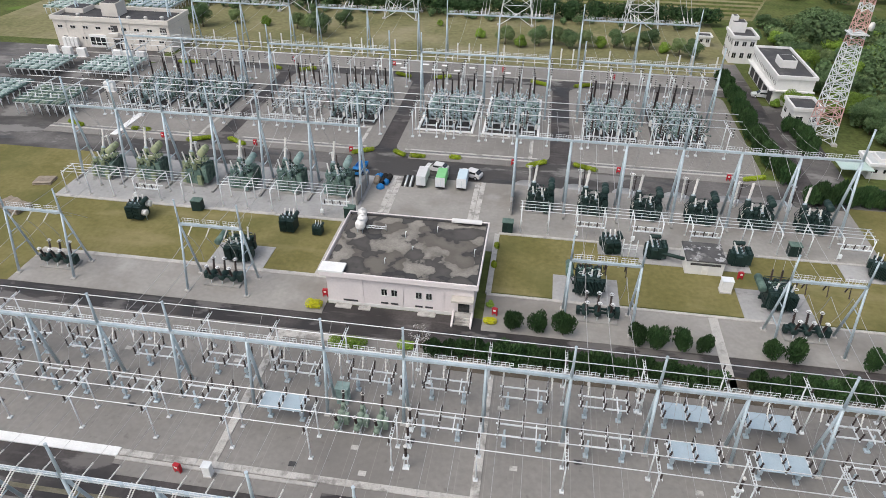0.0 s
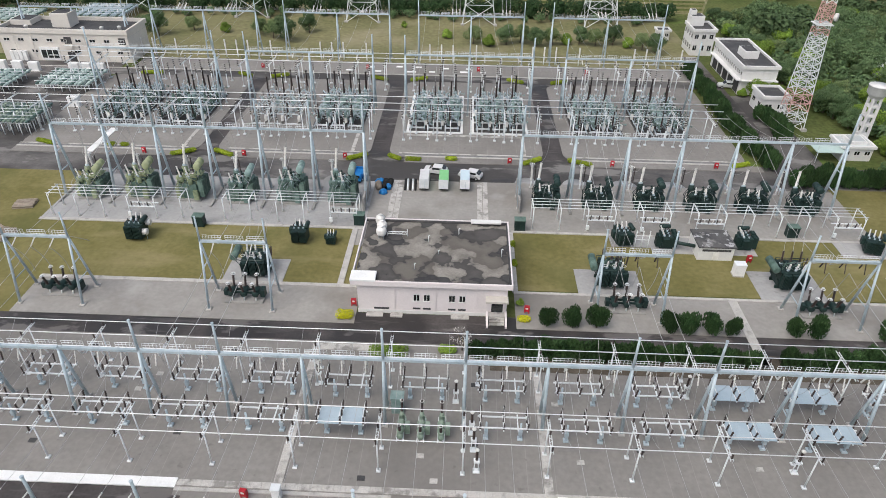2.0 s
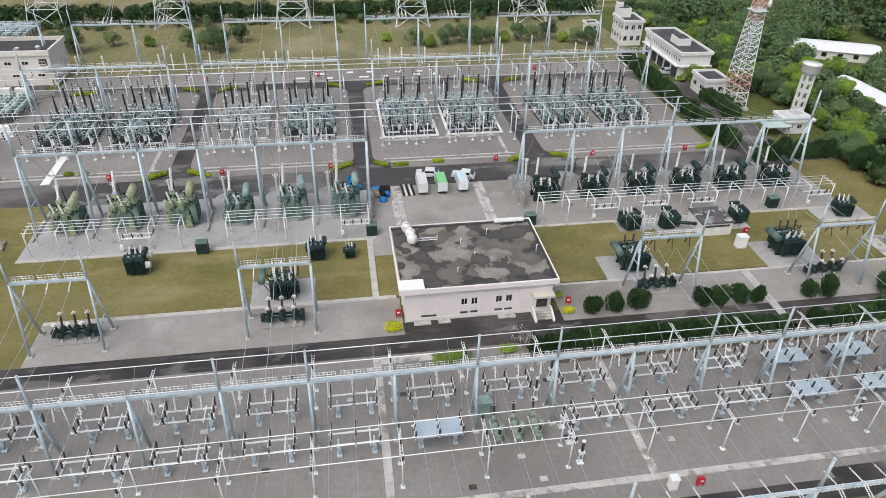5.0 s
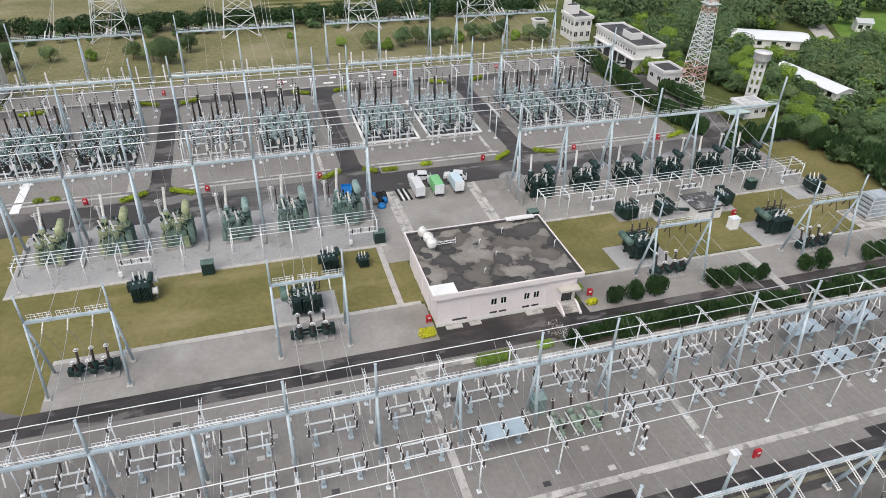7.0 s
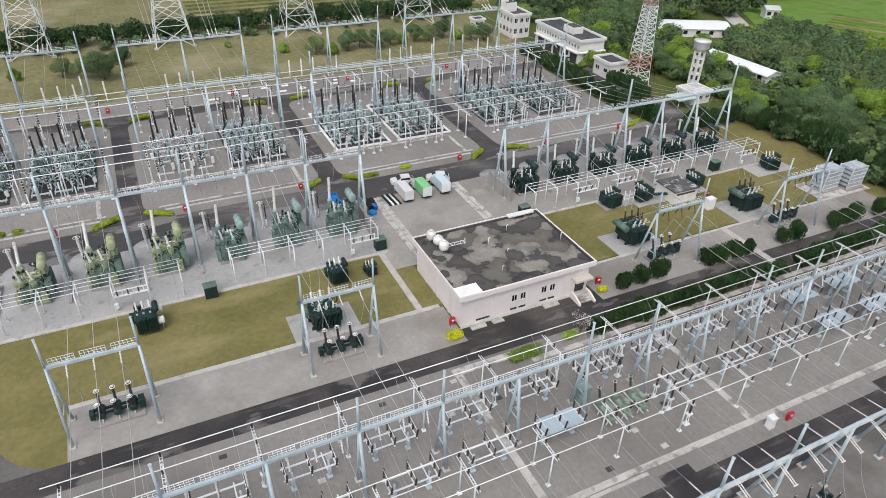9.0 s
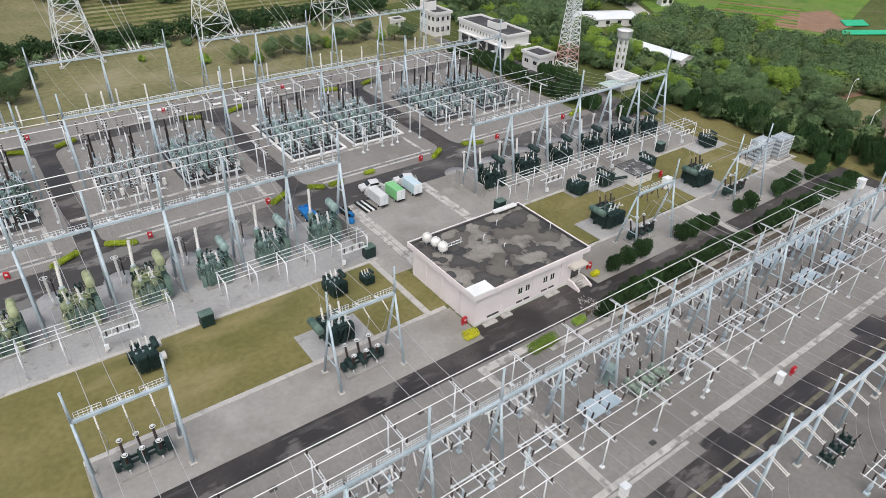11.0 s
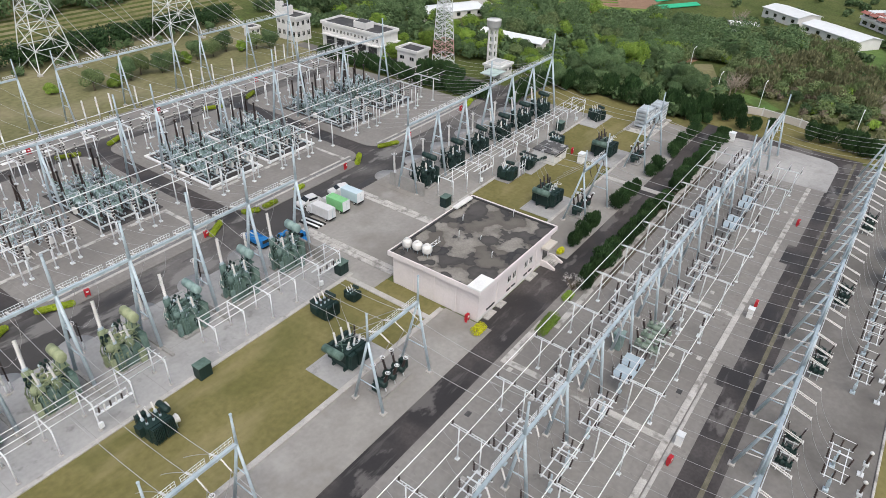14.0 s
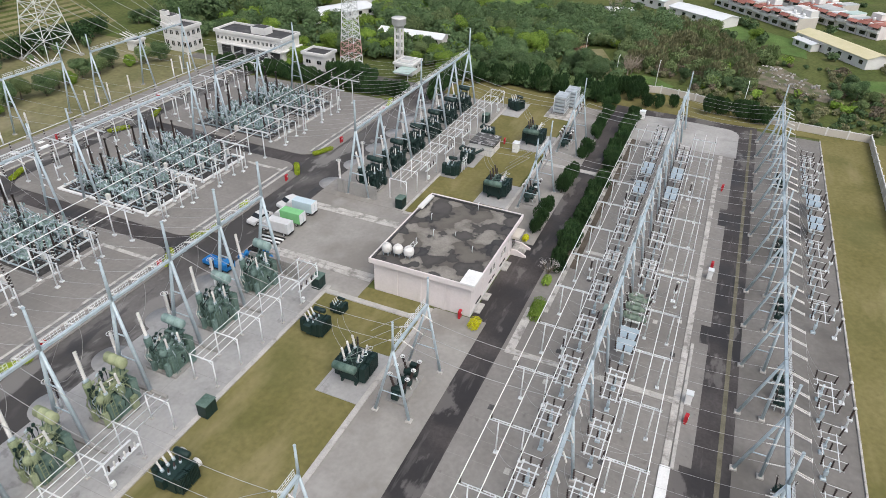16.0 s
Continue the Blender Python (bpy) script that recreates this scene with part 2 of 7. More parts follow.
M_moss = mat("mossy_gutter", (0.13, 0.12, 0.08), (0.2, 0.185, 0.135), 0.95, scale=0.8, fine=0.2, coords=W)
M_firewall = overlay(mat("fire_wall_concrete", (0.27, 0.265, 0.25), (0.34, 0.33, 0.31), 0.9, scale=0.4, fine=0.08, coords=W), (0.15, 0.145, 0.14), 0.7, 0.55, 0.72, amount=0.6, stretch=(1, 1, 0.3))
M_redroof = mat("rusty_red_roof", (0.31, 0.115, 0.09), (0.4, 0.18, 0.145), 0.8, scale=0.4, fine=0.1, vary=0.15)
M_greyroof = mat("grey_metal_roof", (0.42, 0.44, 0.44), (0.5, 0.52, 0.51), 0.6, scale=0.3, fine=0.08, vary=0.1)
M_whiteroof = mat("white_metal_roof", (0.74, 0.76, 0.76), (0.68, 0.7, 0.7), 0.55, scale=0.3, fine=0.05, vary=0.06)
M_tealroof = mat("pale_teal_roof", (0.42, 0.54, 0.5), (0.5, 0.6, 0.56), 0.6, scale=0.3, fine=0.06)
M_yellowroof = mat("cream_yellow_roof", (0.6, 0.55, 0.32), (0.66, 0.6, 0.4), 0.6, scale=0.3, fine=0.06)
M_soil = mat("tilled_soil", (0.24, 0.14, 0.09), (0.3, 0.19, 0.125), 0.95, scale=0.2, fine=0.2, coords=W)
M_field = overlay(overlay(mat("crop_rows", (0.1, 0.19, 0.035), (0.15, 0.24, 0.05), 0.95, scale=0.15, fine=0.25, spec=0.1, coords=W), (0.17, 0.2, 0.07), 0.05, 0.48, 0.62, amount=0.6), (0.07, 0.15, 0.03), 0.12, 0.55, 0.65, amount=0.6, seed=8)
M_net = mat("green_shade_net", (0.02, 0.42, 0.2), (0.04, 0.5, 0.26), 0.7, scale=0.5, fine=0.1, coords=W)


M_bed = mat("bed_soil", (0.075, 0.062, 0.048), (0.13, 0.11, 0.085), 0.95, scale=0.5, fine=0.25, bump=0.3, coords=W)
M_endslab = overlay(overlay(mat("pale_yard_concrete", (0.35, 0.34, 0.325), (0.43, 0.42, 0.4), 0.85, scale=0.15, fine=0.08, coords=W), (0.27, 0.26, 0.245), 0.12, 0.52, 0.66, amount=0.7, seed=6), (0.2, 0.19, 0.18), 0.5, 0.63, 0.72, amount=0.4, seed=44)
M_freshgrass = overlay(mat("fresh_grass", (0.085, 0.15, 0.042), (0.13, 0.2, 0.062), 0.95, scale=0.2, fine=0.25, bump=0.4, spec=0.1, coords=W), (0.08, 0.11, 0.035), 0.15, 0.5, 0.65, amount=0.8, seed=19)
M_hutroof = overlay(overlay(mat("patched_hut_roof", (0.06, 0.06, 0.062), (0.11, 0.108, 0.105), 0.8, scale=0.6, fine=0.15, coords=W), (0.5, 0.5, 0.5), 0.9, 0.58, 0.62, amount=0.8, seed=12), (0.25, 0.24, 0.23), 0.5, 0.55, 0.62, amount=0.7, seed=28)
M_ivory = overlay(mat("ivory_render", (0.71, 0.67, 0.61), (0.64, 0.6, 0.55), 0.85, scale=0.2, fine=0.04, coords=W), (0.42, 0.39, 0.35), 0.4, 0.6, 0.8, amount=0.4, stretch=(1, 1, 0.2))
# Darker copy of the yard concrete, toned to the row yard's brightness.
M_darkyard = overlay(overlay(mat("dark_yard_concrete", (0.165, 0.156, 0.143), (0.215, 0.203, 0.188), 0.85, scale=0.12, fine=0.12, bump=0.1, coords=W), (0.115, 0.107, 0.097), 0.08, 0.5, 0.64, amount=0.7, seed=53), (0.28, 0.268, 0.25), 0.15, 0.6, 0.74, amount=0.5, seed=64)
M_slope = overlay(mat("bare_slope_soil", (0.13, 0.115, 0.08), (0.22, 0.19, 0.145), 0.95, scale=0.3, fine=0.3, bump=0.5, coords=W), (0.09, 0.11, 0.045), 0.25, 0.48, 0.6, amount=0.9, seed=26)
M_apron = overlay(overlay(mat("apron_concrete", (0.27, 0.255, 0.235), (0.33, 0.315, 0.29), 0.85, scale=0.12, fine=0.09, bump=0.1, coords=W), (0.2, 0.185, 0.165), 0.07, 0.5, 0.64, amount=0.7, seed=15), (0.4, 0.385, 0.365), 0.14, 0.58, 0.72, amount=0.6, seed=35)
M_capacitor = mat("blue_grey_capacitor", (0.36, 0.41, 0.44), (0.48, 0.53, 0.56), 0.5, 0.1, scale=0.8, fine=0.1, vary=0.1)
M_grit = mat("grey_gravel", (0.15, 0.148, 0.145), (0.24, 0.235, 0.23), 0.95, scale=1.5, fine=0.35, bump=0.6, coords=W)


def leafy(name, c1, c2):
    m = mat(name, c1, c2, 0.75, scale=0.5, fine=0.22, vary=0.3, spec=0.2, coords="World")
    n, l = m.node_tree.nodes, m.node_tree.links
    b = n["Principled BSDF"]
    hs = n.new("ShaderNodeHueSaturation")
    geo = n.new("ShaderNodeNewGeometry")
    mr = n.new("ShaderNodeMapRange")
    mr.inputs["To Min"].default_value, mr.inputs["To Max"].default_value = 0.76, 1.24
    l.new(geo.outputs["Random Per Island"], mr.inputs["Value"])
    l.new(mr.outputs[0], hs.inputs["Value"])
    l.new(b.inputs["Base Color"].links[0].from_socket, hs.inputs["Color"])
    l.new(hs.outputs[0], b.inputs["Base Color"])
    return m


M_leaf = leafy("tree_leaves", (0.062, 0.114, 0.046), (0.13, 0.19, 0.083))
M_leaf2 = leafy("bright_leaves", (0.15, 0.25, 0.035), (0.22, 0.32, 0.055))
M_pine = leafy("conifer_needles", (0.024, 0.06, 0.02), (0.05, 0.096, 0.033))
M_hedge = leafy("clipped_hedge_leaves", (0.19, 0.26, 0.018), (0.29, 0.36, 0.03))
M_yellowbush = leafy("yellow_leaves", (0.66, 0.66, 0.02), (0.76, 0.74, 0.04))
M_bamboo = leafy("olive_leaves", (0.105, 0.155, 0.058), (0.175, 0.22, 0.095))
M_dry = leafy("dry_twigs", (0.13, 0.105, 0.07), (0.2, 0.17, 0.12))
M_dryscrub = leafy("dry_olive_scrub", (0.16, 0.168, 0.082), (0.25, 0.245, 0.135))
M_blossom = leafy("white_blossom", (0.5, 0.48, 0.46), (0.6, 0.58, 0.55))


# ---- mesh building ----
class Geo:
    """Vertices and faces of one part."""

    def __init__(self):
        self.v, self.f, self.s = [], [], []

    def add(self, vs, fs, smooth=False):
        k = len(self.v)
        self.v += [tuple(p) for p in vs]
        self.f += [tuple(i + k for i in q) for q in fs]
        self.s += [smooth] * len(fs)
        return self

    def box(self, c, size, rz=0.0, bevel=0.0):
        """A box by its centre; with bevel the upper edges are cut."""
        x, y, z = (s / 2 for s in size)
        if bevel:
            b = bevel
            ring = [(-x, -y, -z), (x, -y, -z), (x, y, -z), (-x, y, -z), (-x, -y, z - b), (x, -y, z - b), (x, y, z - b), (-x, y, z - b), (-x + b, -y + b, z), (x - b, -y + b, z), (x - b, y - b, z), (-x + b, y - b, z)]
            fs = [(3, 2, 1, 0), (8, 9, 10, 11)] + [(a + o, (a + 1) % 4 + o, (a + 1) % 4 + 4 + o, a + 4 + o) for o in (0, 4) for a in range(4)]
        else:
            ring = [(-x, -y, -z), (x, -y, -z), (x, y, -z), (-x, y, -z), (-x, -y, z), (x, -y, z), (x, y, z), (-x, y, z)]
            fs = [(3, 2, 1, 0), (4, 5, 6, 7), (0, 1, 5, 4), (1, 2, 6, 5), (2, 3, 7, 6), (3, 0, 4, 7)]
        ca, sa = math.cos(radians(rz)), math.sin(radians(rz))
        return self.add([(c[0] + ca * p[0] - sa * p[1], c[1] + sa * p[0] + ca * p[1], c[2] + p[2]) for p in ring], fs)

    def span(self, x0, x1, y0, y1, z0, z1, bevel=0.0):
        return self.box(((x0 + x1) / 2, (y0 + y1) / 2, (z0 + z1) / 2), (x1 - x0, y1 - y0, z1 - z0), bevel=bevel)

    def tube(self, p, q, r, n=6, r2=None, caps=True):
        p, q = Vector(p), Vector(q)
        d = (q - p).normalized()
        a = d.cross(Vector((0, 0, 1)) if abs(d.z) < 0.9 else Vector((1, 0, 0))).normalized()
        b = d.cross(a)
        r2 = r if r2 is None else r2
        vs = [p + (a * math.cos(t) + b * math.sin(t)) * r for t in (2 * math.pi * i / n for i in range(n))]
        vs += [q + (a * math.cos(t) + b * math.sin(t)) * r2 for t in (2 * math.pi * i / n for i in range(n))]
        self.add(vs, [(i, (i + 1) % n, (i + 1) % n + n, i + n) for i in range(n)], n > 4)
        if caps:
            k = len(self.v) - 2 * n
            self.f += [tuple(k + i for i in reversed(range(n))), tuple(k + n + i for i in range(n))]
            self.s += [False, False]
        return self

    def lathe(self, p, q, profile, n=8):
        """A turned body along p to q; profile: rows of (share of the length, radius)."""
        p, q = Vector(p), Vector(q)
        d = (q - p)
        u = d.normalized()
        a = u.cross(Vector((0, 0, 1)) if abs(u.z) < 0.9 else Vector((1, 0, 0))).normalized()
        b = u.cross(a)
        vs, fs = [], []
        for s, r in profile:
            vs += [p + d * s + (a * math.cos(t) + b * math.sin(t)) * r for t in (2 * math.pi * i / n for i in range(n))]
        for j in range(len(profile) - 1):
            fs += [(j * n + i, j * n + (i + 1) % n, (j + 1) * n + (i + 1) % n, (j + 1) * n + i) for i in range(n)]
        fs += [tuple(reversed(range(n))), tuple(range((len(profile) - 1) * n, len(profile) * n))]
        return self.add(vs, fs, True)

    def sheds(self, p, q, r=0.1, core=0.55, count=6, n=7):
        """A ribbed insulator."""
        rows = [(0, r * core)]
        for i in range(count):
            a = (i + 0.25) / count
            rows += [(a, r * core), (a + 0.3 / count, r), (a + 0.5 / count, r * core)]
        return self.lathe(p, q, rows + [(1, r * core)], n)

    def curve(self, pts, r, n=4):
        pts = [Vector(p) for p in pts]
        vs, fs = [], []
        for i, p in enumerate(pts):
            d = (pts[min(i + 1, len(pts) - 1)] - pts[max(i - 1, 0)]).normalized()
            a = d.cross(Vector((0.13, 0.31, 1)) if abs(d.z) < 0.95 else Vector((1, 0.2, 0))).normalized()
            b = d.cross(a)
            vs += [p + (a * math.cos(t) + b * math.sin(t)) * r for t in (2 * math.pi * k / n for k in range(n))]
        for j in range(len(pts) - 1):
            fs += [(j * n + i, j * n + (i + 1) % n, (j + 1) * n + (i + 1) % n, (j + 1) * n + i) for i in range(n)]
        return self.add(vs, fs, True)

    def sag(self, p, q, drop, r=0.02, steps=10, n=4):
        p, q = Vector(p), Vector(q)
        return self.curve([p.lerp(q, i / steps) - Vector((0, 0, drop * 4 * (i / steps) * (1 - i / steps))) for i in range(steps + 1)], r, n)

    def mesh(self, name, material):
        me = bpy.data.meshes.new(name)
        me.from_pydata(self.v, [], self.f)
        me.polygons.foreach_set("use_smooth", self.s)
        me.materials.append(material)
        me.update()
        return me


def part(name, g, material, parent=None, label=""):
    ob = new(name, g.mesh(name, material) if isinstance(g, Geo) else g)
    ob.parent = parent
    if label:
        ob["label"] = label
    return ob


def thing(name, label, category, group="", kind="", at=None):
    ob = new(name)
    ob.empty_display_size = 0.2
    tagged(ob, label, category, group, kind)
    if at is not None:
        ob.matrix_basis = at
    return ob


def solid(name, g, material, label="", category="", group="", kind=""):
    """A thing that is one mesh."""
    return tagged(part(name, g, material), label, category, group, kind)


def structure(name, g, material, label=""):
    return solid(name, g, material, label, "", "", "structure")


BAY = 8.54
GX = lambda k: -49.25 + BAY * k  # bay lines; k = -5 ... 12


def puddled_roof():
    """Bitumen roof: rounded ponding stains with a dark edge, dried paler inside."""
    m = mat("bitumen_roof", (0.205, 0.19, 0.165), (0.29, 0.27, 0.238), 0.88, scale=0.35, fine=0.16, coords="World")
    n, l = m.node_tree.nodes, m.node_tree.links
    b = n["Principled BSDF"]
    geo = n.new("ShaderNodeNewGeometry")
    for scale, seed, lo, dark, rim, amount in ((0.14, 8.4, 0.52, (0.085, 0.075, 0.064), (0.2, 0.185, 0.16), 0.7), (0.24, 3.1, 0.53, (0.05, 0.047, 0.046), (0.14, 0.13, 0.12), 0.85), (0.36, 14.0, 0.61, (0.036, 0.036, 0.038), (0.11, 0.105, 0.1), 0.85)):
        mp = n.new("ShaderNodeMapping")
        mp.inputs["Location"].default_value = (seed, seed * 0.6, seed)
        l.new(geo.outputs["Position"], mp.inputs["Vector"])
        a = n.new("ShaderNodeTexNoise")
        a.inputs["Scale"].default_value, a.inputs["Detail"].default_value, a.inputs["Roughness"].default_value = scale, 4.0, 0.42
        l.new(mp.outputs[0], a.inputs["Vector"])
        for c, f0, f1, k in ((dark, lo - 0.05, lo + 0.004, amount * 0.45), (dark, lo - 0.004, lo + 0.006, amount), (rim, lo + 0.012, lo + 0.09, 0.3)):
            r = n.new("ShaderNodeMapRange")
            r.inputs["From Min"].default_value, r.inputs["From Max"].default_value, r.inputs["To Max"].default_value = f0, f1, k
            l.new(a.outputs["Fac"], r.inputs["Value"])
            mix = n.new("ShaderNodeMix")
            mix.data_type = "RGBA"
            mix.inputs["B"].default_value = (*c, 1)
            l.new(r.outputs[0], mix.inputs["Factor"])
            l.new(b.inputs["Base Color"].links[0].from_socket, mix.inputs["A"])
            l.new(mix.outputs["Result"], b.inputs["Base Color"])
    return m


M_roof = puddled_roof()


# ---- ground, roads, yards ----
structure("ground", Geo().add([(-3000, -3000, -0.06), (3000, -3000, -0.06), (3000, 4000, -0.06), (-3000, 4000, -0.06)], [(0, 1, 2, 3)]), M_ground, "rough green and brown open ground")


def sheet(name, rects, z, material, label, thick=0.25):
    g = Geo()
    for x0, x1, y0, y1 in rects:
        g.span(x0, x1, y0, y1, z - thick, z)
    return structure(name, g, material, label)


def slab(name, pts, z, material, label, thick=0.25):
    """A flat slab over a polygon given counter-clockwise."""
    n = len(pts)
    return structure(name, Geo().add([(x, y, z) for x, y in pts] + [(x, y, z - thick) for x, y in pts], [tuple(range(n)), tuple(reversed(range(n, 2 * n)))] + [(i, i + n, (i + 1) % n + n, (i + 1) % n) for i in range(n)]), material, label)


sheet("lawn_south", [(-150, 64.4, -40, 20.6)], 0.0, M_lawn, "dry yellow-green lawn along the fence")
sheet("lawn_west", [(-110, -84, 78, 104), (-84, -32.3, 72.9, 87.3), (-32.3, -29.4, 72.9, 82.8)], 0.02, M_lawn, "dry yellow-green mown lawn")
sheet("lawn_east", [(-8.6, 56, 72.9, 87.6), (49, 62, 87.6, 105), (56, 62, 66, 87.6)], 0.02, M_lawn, "dry yellow-green mown lawn")
sheet("meadow", [(-170, 46, 167.5, 240)], 0.0, M_meadow, "dry mown meadow below the pylons")
sheet("yard_row", [(-130, 60, 20.6, 33.3)], 0.03, M_darkyard, "grey concrete switch yard")
sheet("yard_front", [(-130, -43.5, 39.2, 61.2), (-43.5, 42, 38.4, 61.2)], 0.05, M_yard, "grey concrete switch yard with joints")
sheet("road_south", [(-150, -43.5, 33.3, 39.2), (-43.5, 61.5, 33.3, 38.4)], 0.0, M_asphalt, "dark damp asphalt service road")
sheet("road_north", [(-130, 56, 61.2, 64.7), (-29.6, -8.4, 64.7, 67.0), (56, 61.5, 38.4, 64.7)], 0.0, M_asphalt, "dark damp asphalt service road")
sheet("pavement_west", [(-75.4, -29.6, 64.7, 72.2)], 0.06, M_apron, "grey concrete apron")
sheet("pavement_east", [(-8.4, 56, 64.7, 72.0)], 0.06, M_apron, "grey concrete apron")
sheet("transformer_yard_west", [(-84, -31.5, 87.9, 103.2)], 0.08, M_pad, "pale concrete transformer bay floor")
sheet("transformer_yard_east", [(-8.0, 49.0, 88.1, 104.0)], 0.08, M_apron, "pale concrete transformer bay floor")
sheet("parking_yard", [(-31.5, -8.0, 82.8, 104.0), (-32.3, -31.5, 82.8, 87.3)], 0.05, M_apron, "grey concrete parking yard")
for x0, x1 in ((-103, -70.6), (-60.8, -37.2), (-27.2, -3.8), (6.4, 40)):
    sheet("kerbside_strip", [(x0, x1, 111.1, 113.3)], 0.1, M_yard, "grey concrete strip along the road")
sheet("middle_road", [(-140, 62, 103.2, 113.3)], 0.0, M_midroad, "worn patched asphalt road with wet stains")
for x0, x1 in ((-103, -67.4), (-64.0, -34.0), (-30.4, -0.6), (3.2, 38)):
    pts = []
    for cx_, cy_, a0 in ((x0, 113.3, 180), (x1, 113.3, 270), (x1, 154, 0), (x0, 154, 90)):
        ox, oy = (3.2 if cx_ == x0 else -3.2), (3.2 if cy_ < 130 else -3.2)
        pts += [(cx_ + ox + 3.2 * math.cos(radians(a0 + 15 * i)), cy_ + oy + 3.2 * math.sin(radians(a0 + 15 * i))) for i in range(7)]
    slab("switchyard", pts, 0.08, M_yard, "grey concrete switchyard with rounded corners")
for x0, x1 in ((-67.4, -64.0), (-34.0, -30.4), (-0.6, 3.2)):
    sheet("switchyard_lane", [(x0 - 4, x1 + 4, 113.3, 154)], 0.0, M_asphalt, "dark damp asphalt lane")
for x0, x1 in ((-42.6, -21.3), (-17.3, 11.8), (18.3, 42)):
    sheet("road_edge_slab", [(x0, x1, 37.2, 38.4)], 0.04, M_yard, "grey concrete strip along the service road")
sheet("back_road", [(-140, 44, 154, 158.5)], 0.0, M_midroad, "worn asphalt road")
sheet("back_yard", [(-100, 40, 158.5, 167.5)], 0.04, M_yard, "grey concrete strip with pale slabs")
sheet("side_road", [(42, 46, 105, 166)], 0.03, M_asphalt, "asphalt service road beside the hedge")
sheet("forecourt", [(46, 52.5, 113.3, 150), (42, 46, 166, 178)], 0.01, M_midroad, "worn asphalt forecourt below the office")
sheet("west_yard", [(-175, -103, 104, 162.5)], 0.03, M_midroad, "worn concrete and asphalt yard")

# kerbs and cable trenches
KERBS = [("kerb", -43.5, -22, 38.9, 39.3), ("kerb", -75.4, -30, 72.2, 72.9), ("kerb", -84, -31.5, 87.3, 87.9), ("kerb", -8, 49, 87.6, 88.1), ("kerb", -8.4, 56, 72.0, 72.5),
         ("kerb", -103, -70.6, 113.3, 113.8), ("kerb", -60.8, -37.2, 113.3, 113.8), ("kerb", -27.2, -3.8, 113.3, 113.8), ("kerb", 6.4, 38, 113.3, 113.8), ("kerb", -140, 40, 158.3, 158.7),
         ("kerb", -33.2, -32.3, 72.9, 87.3), ("kerb", -8.6, -7.8, 72.5, 87.6)]
for name, x0, x1, y0, y1 in KERBS:
    structure(name, Geo().span(x0, x1, y0, y1, -0.2, 0.18, bevel=0.03), M_kerb, "pale concrete kerb")
TRENCH = [(-130, 42, 39.45, 40.2), (-33.9, -33.0, 40.2, 60.5), (-6.9, -6.0, 40.2, 57.0), (-34.0, -24.0, 59.6, 60.7), (-24.0, 42, 57.9, 58.7),
          (-66.8, -37.9, 123.4, 124.1), (-37.9, -37.2, 115, 124.1), (-96, -71.0, 123.4, 124.1), (-71.0, -70.3, 115, 124.1), (-27.6, -4.6, 122.9, 123.6), (-4.6, -3.9, 115, 123.6), (6.0, 31.0, 123.4, 124.1)]
for x0, x1, y0, y1 in TRENCH:
    g = Geo()
    along_x = x1 - x0 > y1 - y0
    n = int((x1 - x0 if along_x else y1 - y0) / 1.2)
    for i in range(n):
        a, b = (x0 + (x1 - x0) * i / n, x0 + (x1 - x0) * (i + 1) / n) if along_x else (y0 + (y1 - y0) * i / n, y0 + (y1 - y0) * (i + 1) / n)
        dz = random.uniform(0, 0.02)
        if along_x:
            g.span(a + 0.006, b - 0.006, y0, y1, -0.1, 0.14 + dz, bevel=0.02)
        else:
            g.span(x0, x1, a + 0.006, b - 0.006, -0.1, 0.14 + dz, bevel=0.02)
    structure("cable_trench", g, M_trench, "weathered concrete slabs covering a cable trench")
for x0, x1 in ((-28.3, -26.4), (-13.4, -11.6)):
    for xa, xb in ((x0, (x0 + x1) / 2 - 0.05), ((x0 + x1) / 2 + 0.05, x1)):
        g = Geo()
        for i in range(16):
            g.span(xa, xb, 83 + i * 1.31, 83 + (i + 1) * 1.31 - 0.04, -0.1, 0.09 + random.uniform(0, 0.02))
        structure("cable_trench", g, M_trench, "pale concrete slabs covering a cable trench")
structure("painted_kerb", Geo().span(-66, -43.5, 39.2, 40.3, -0.1, 0.2), M_whitekerb, "white painted length of trench cover")
structure("white_slab", Geo().span(-88.4, -87.0, 111.5, 122.5, 0, 0.2), M_whitekerb, "white painted concrete strip")
structure("gutter", Geo().span(-130, 60, 34.3, 34.8, -0.2, 0.03), M_moss, "mossy yellow-green gutter")
structure("footpath", Geo().span(21.0, 22.2, 58.7, 72.0, -0.2, 0.09), M_kerb, "pale concrete crossing")
structure("garden_bed", Geo().span(-12, 42, 57.0, 61.2, -0.2, 0.09), M_bed, "dark earth strip below the hedge")


# the rounded east end of the front yard, the verge and the kerb beside the service road
rim = [(54.6 + 3.3 * math.cos(radians(a)), 40.3 + 3.4 * math.sin(radians(a))) for a in range(-90, 1, 10)]
slab("yard_end", [(42, 36.9)] + rim + [(58.3, 46), (58.3, 50), (57.2, 59.8), (56.2, 60.7), (54.5, 61.2), (42, 61.2)], 0.06, M_endslab, "pale smooth concrete yard end with a rounded corner")
slab("lawn_corner", [(-77.2, 64.7), (-75.4, 64.7), (-75.4, 72.9), (-84, 72.9), (-82.7, 70.8), (-81.7, 68.8), (-80.6, 67.1), (-79.2, 65.7)], 0.02, M_lawn, "rounded corner of a dry mown lawn")
slab("lawn_corner", [(-84, 72.9), (-84, 78), (-92, 78), (-87.5, 76)], 0.02, M_lawn, "rounded corner of a dry mown lawn")
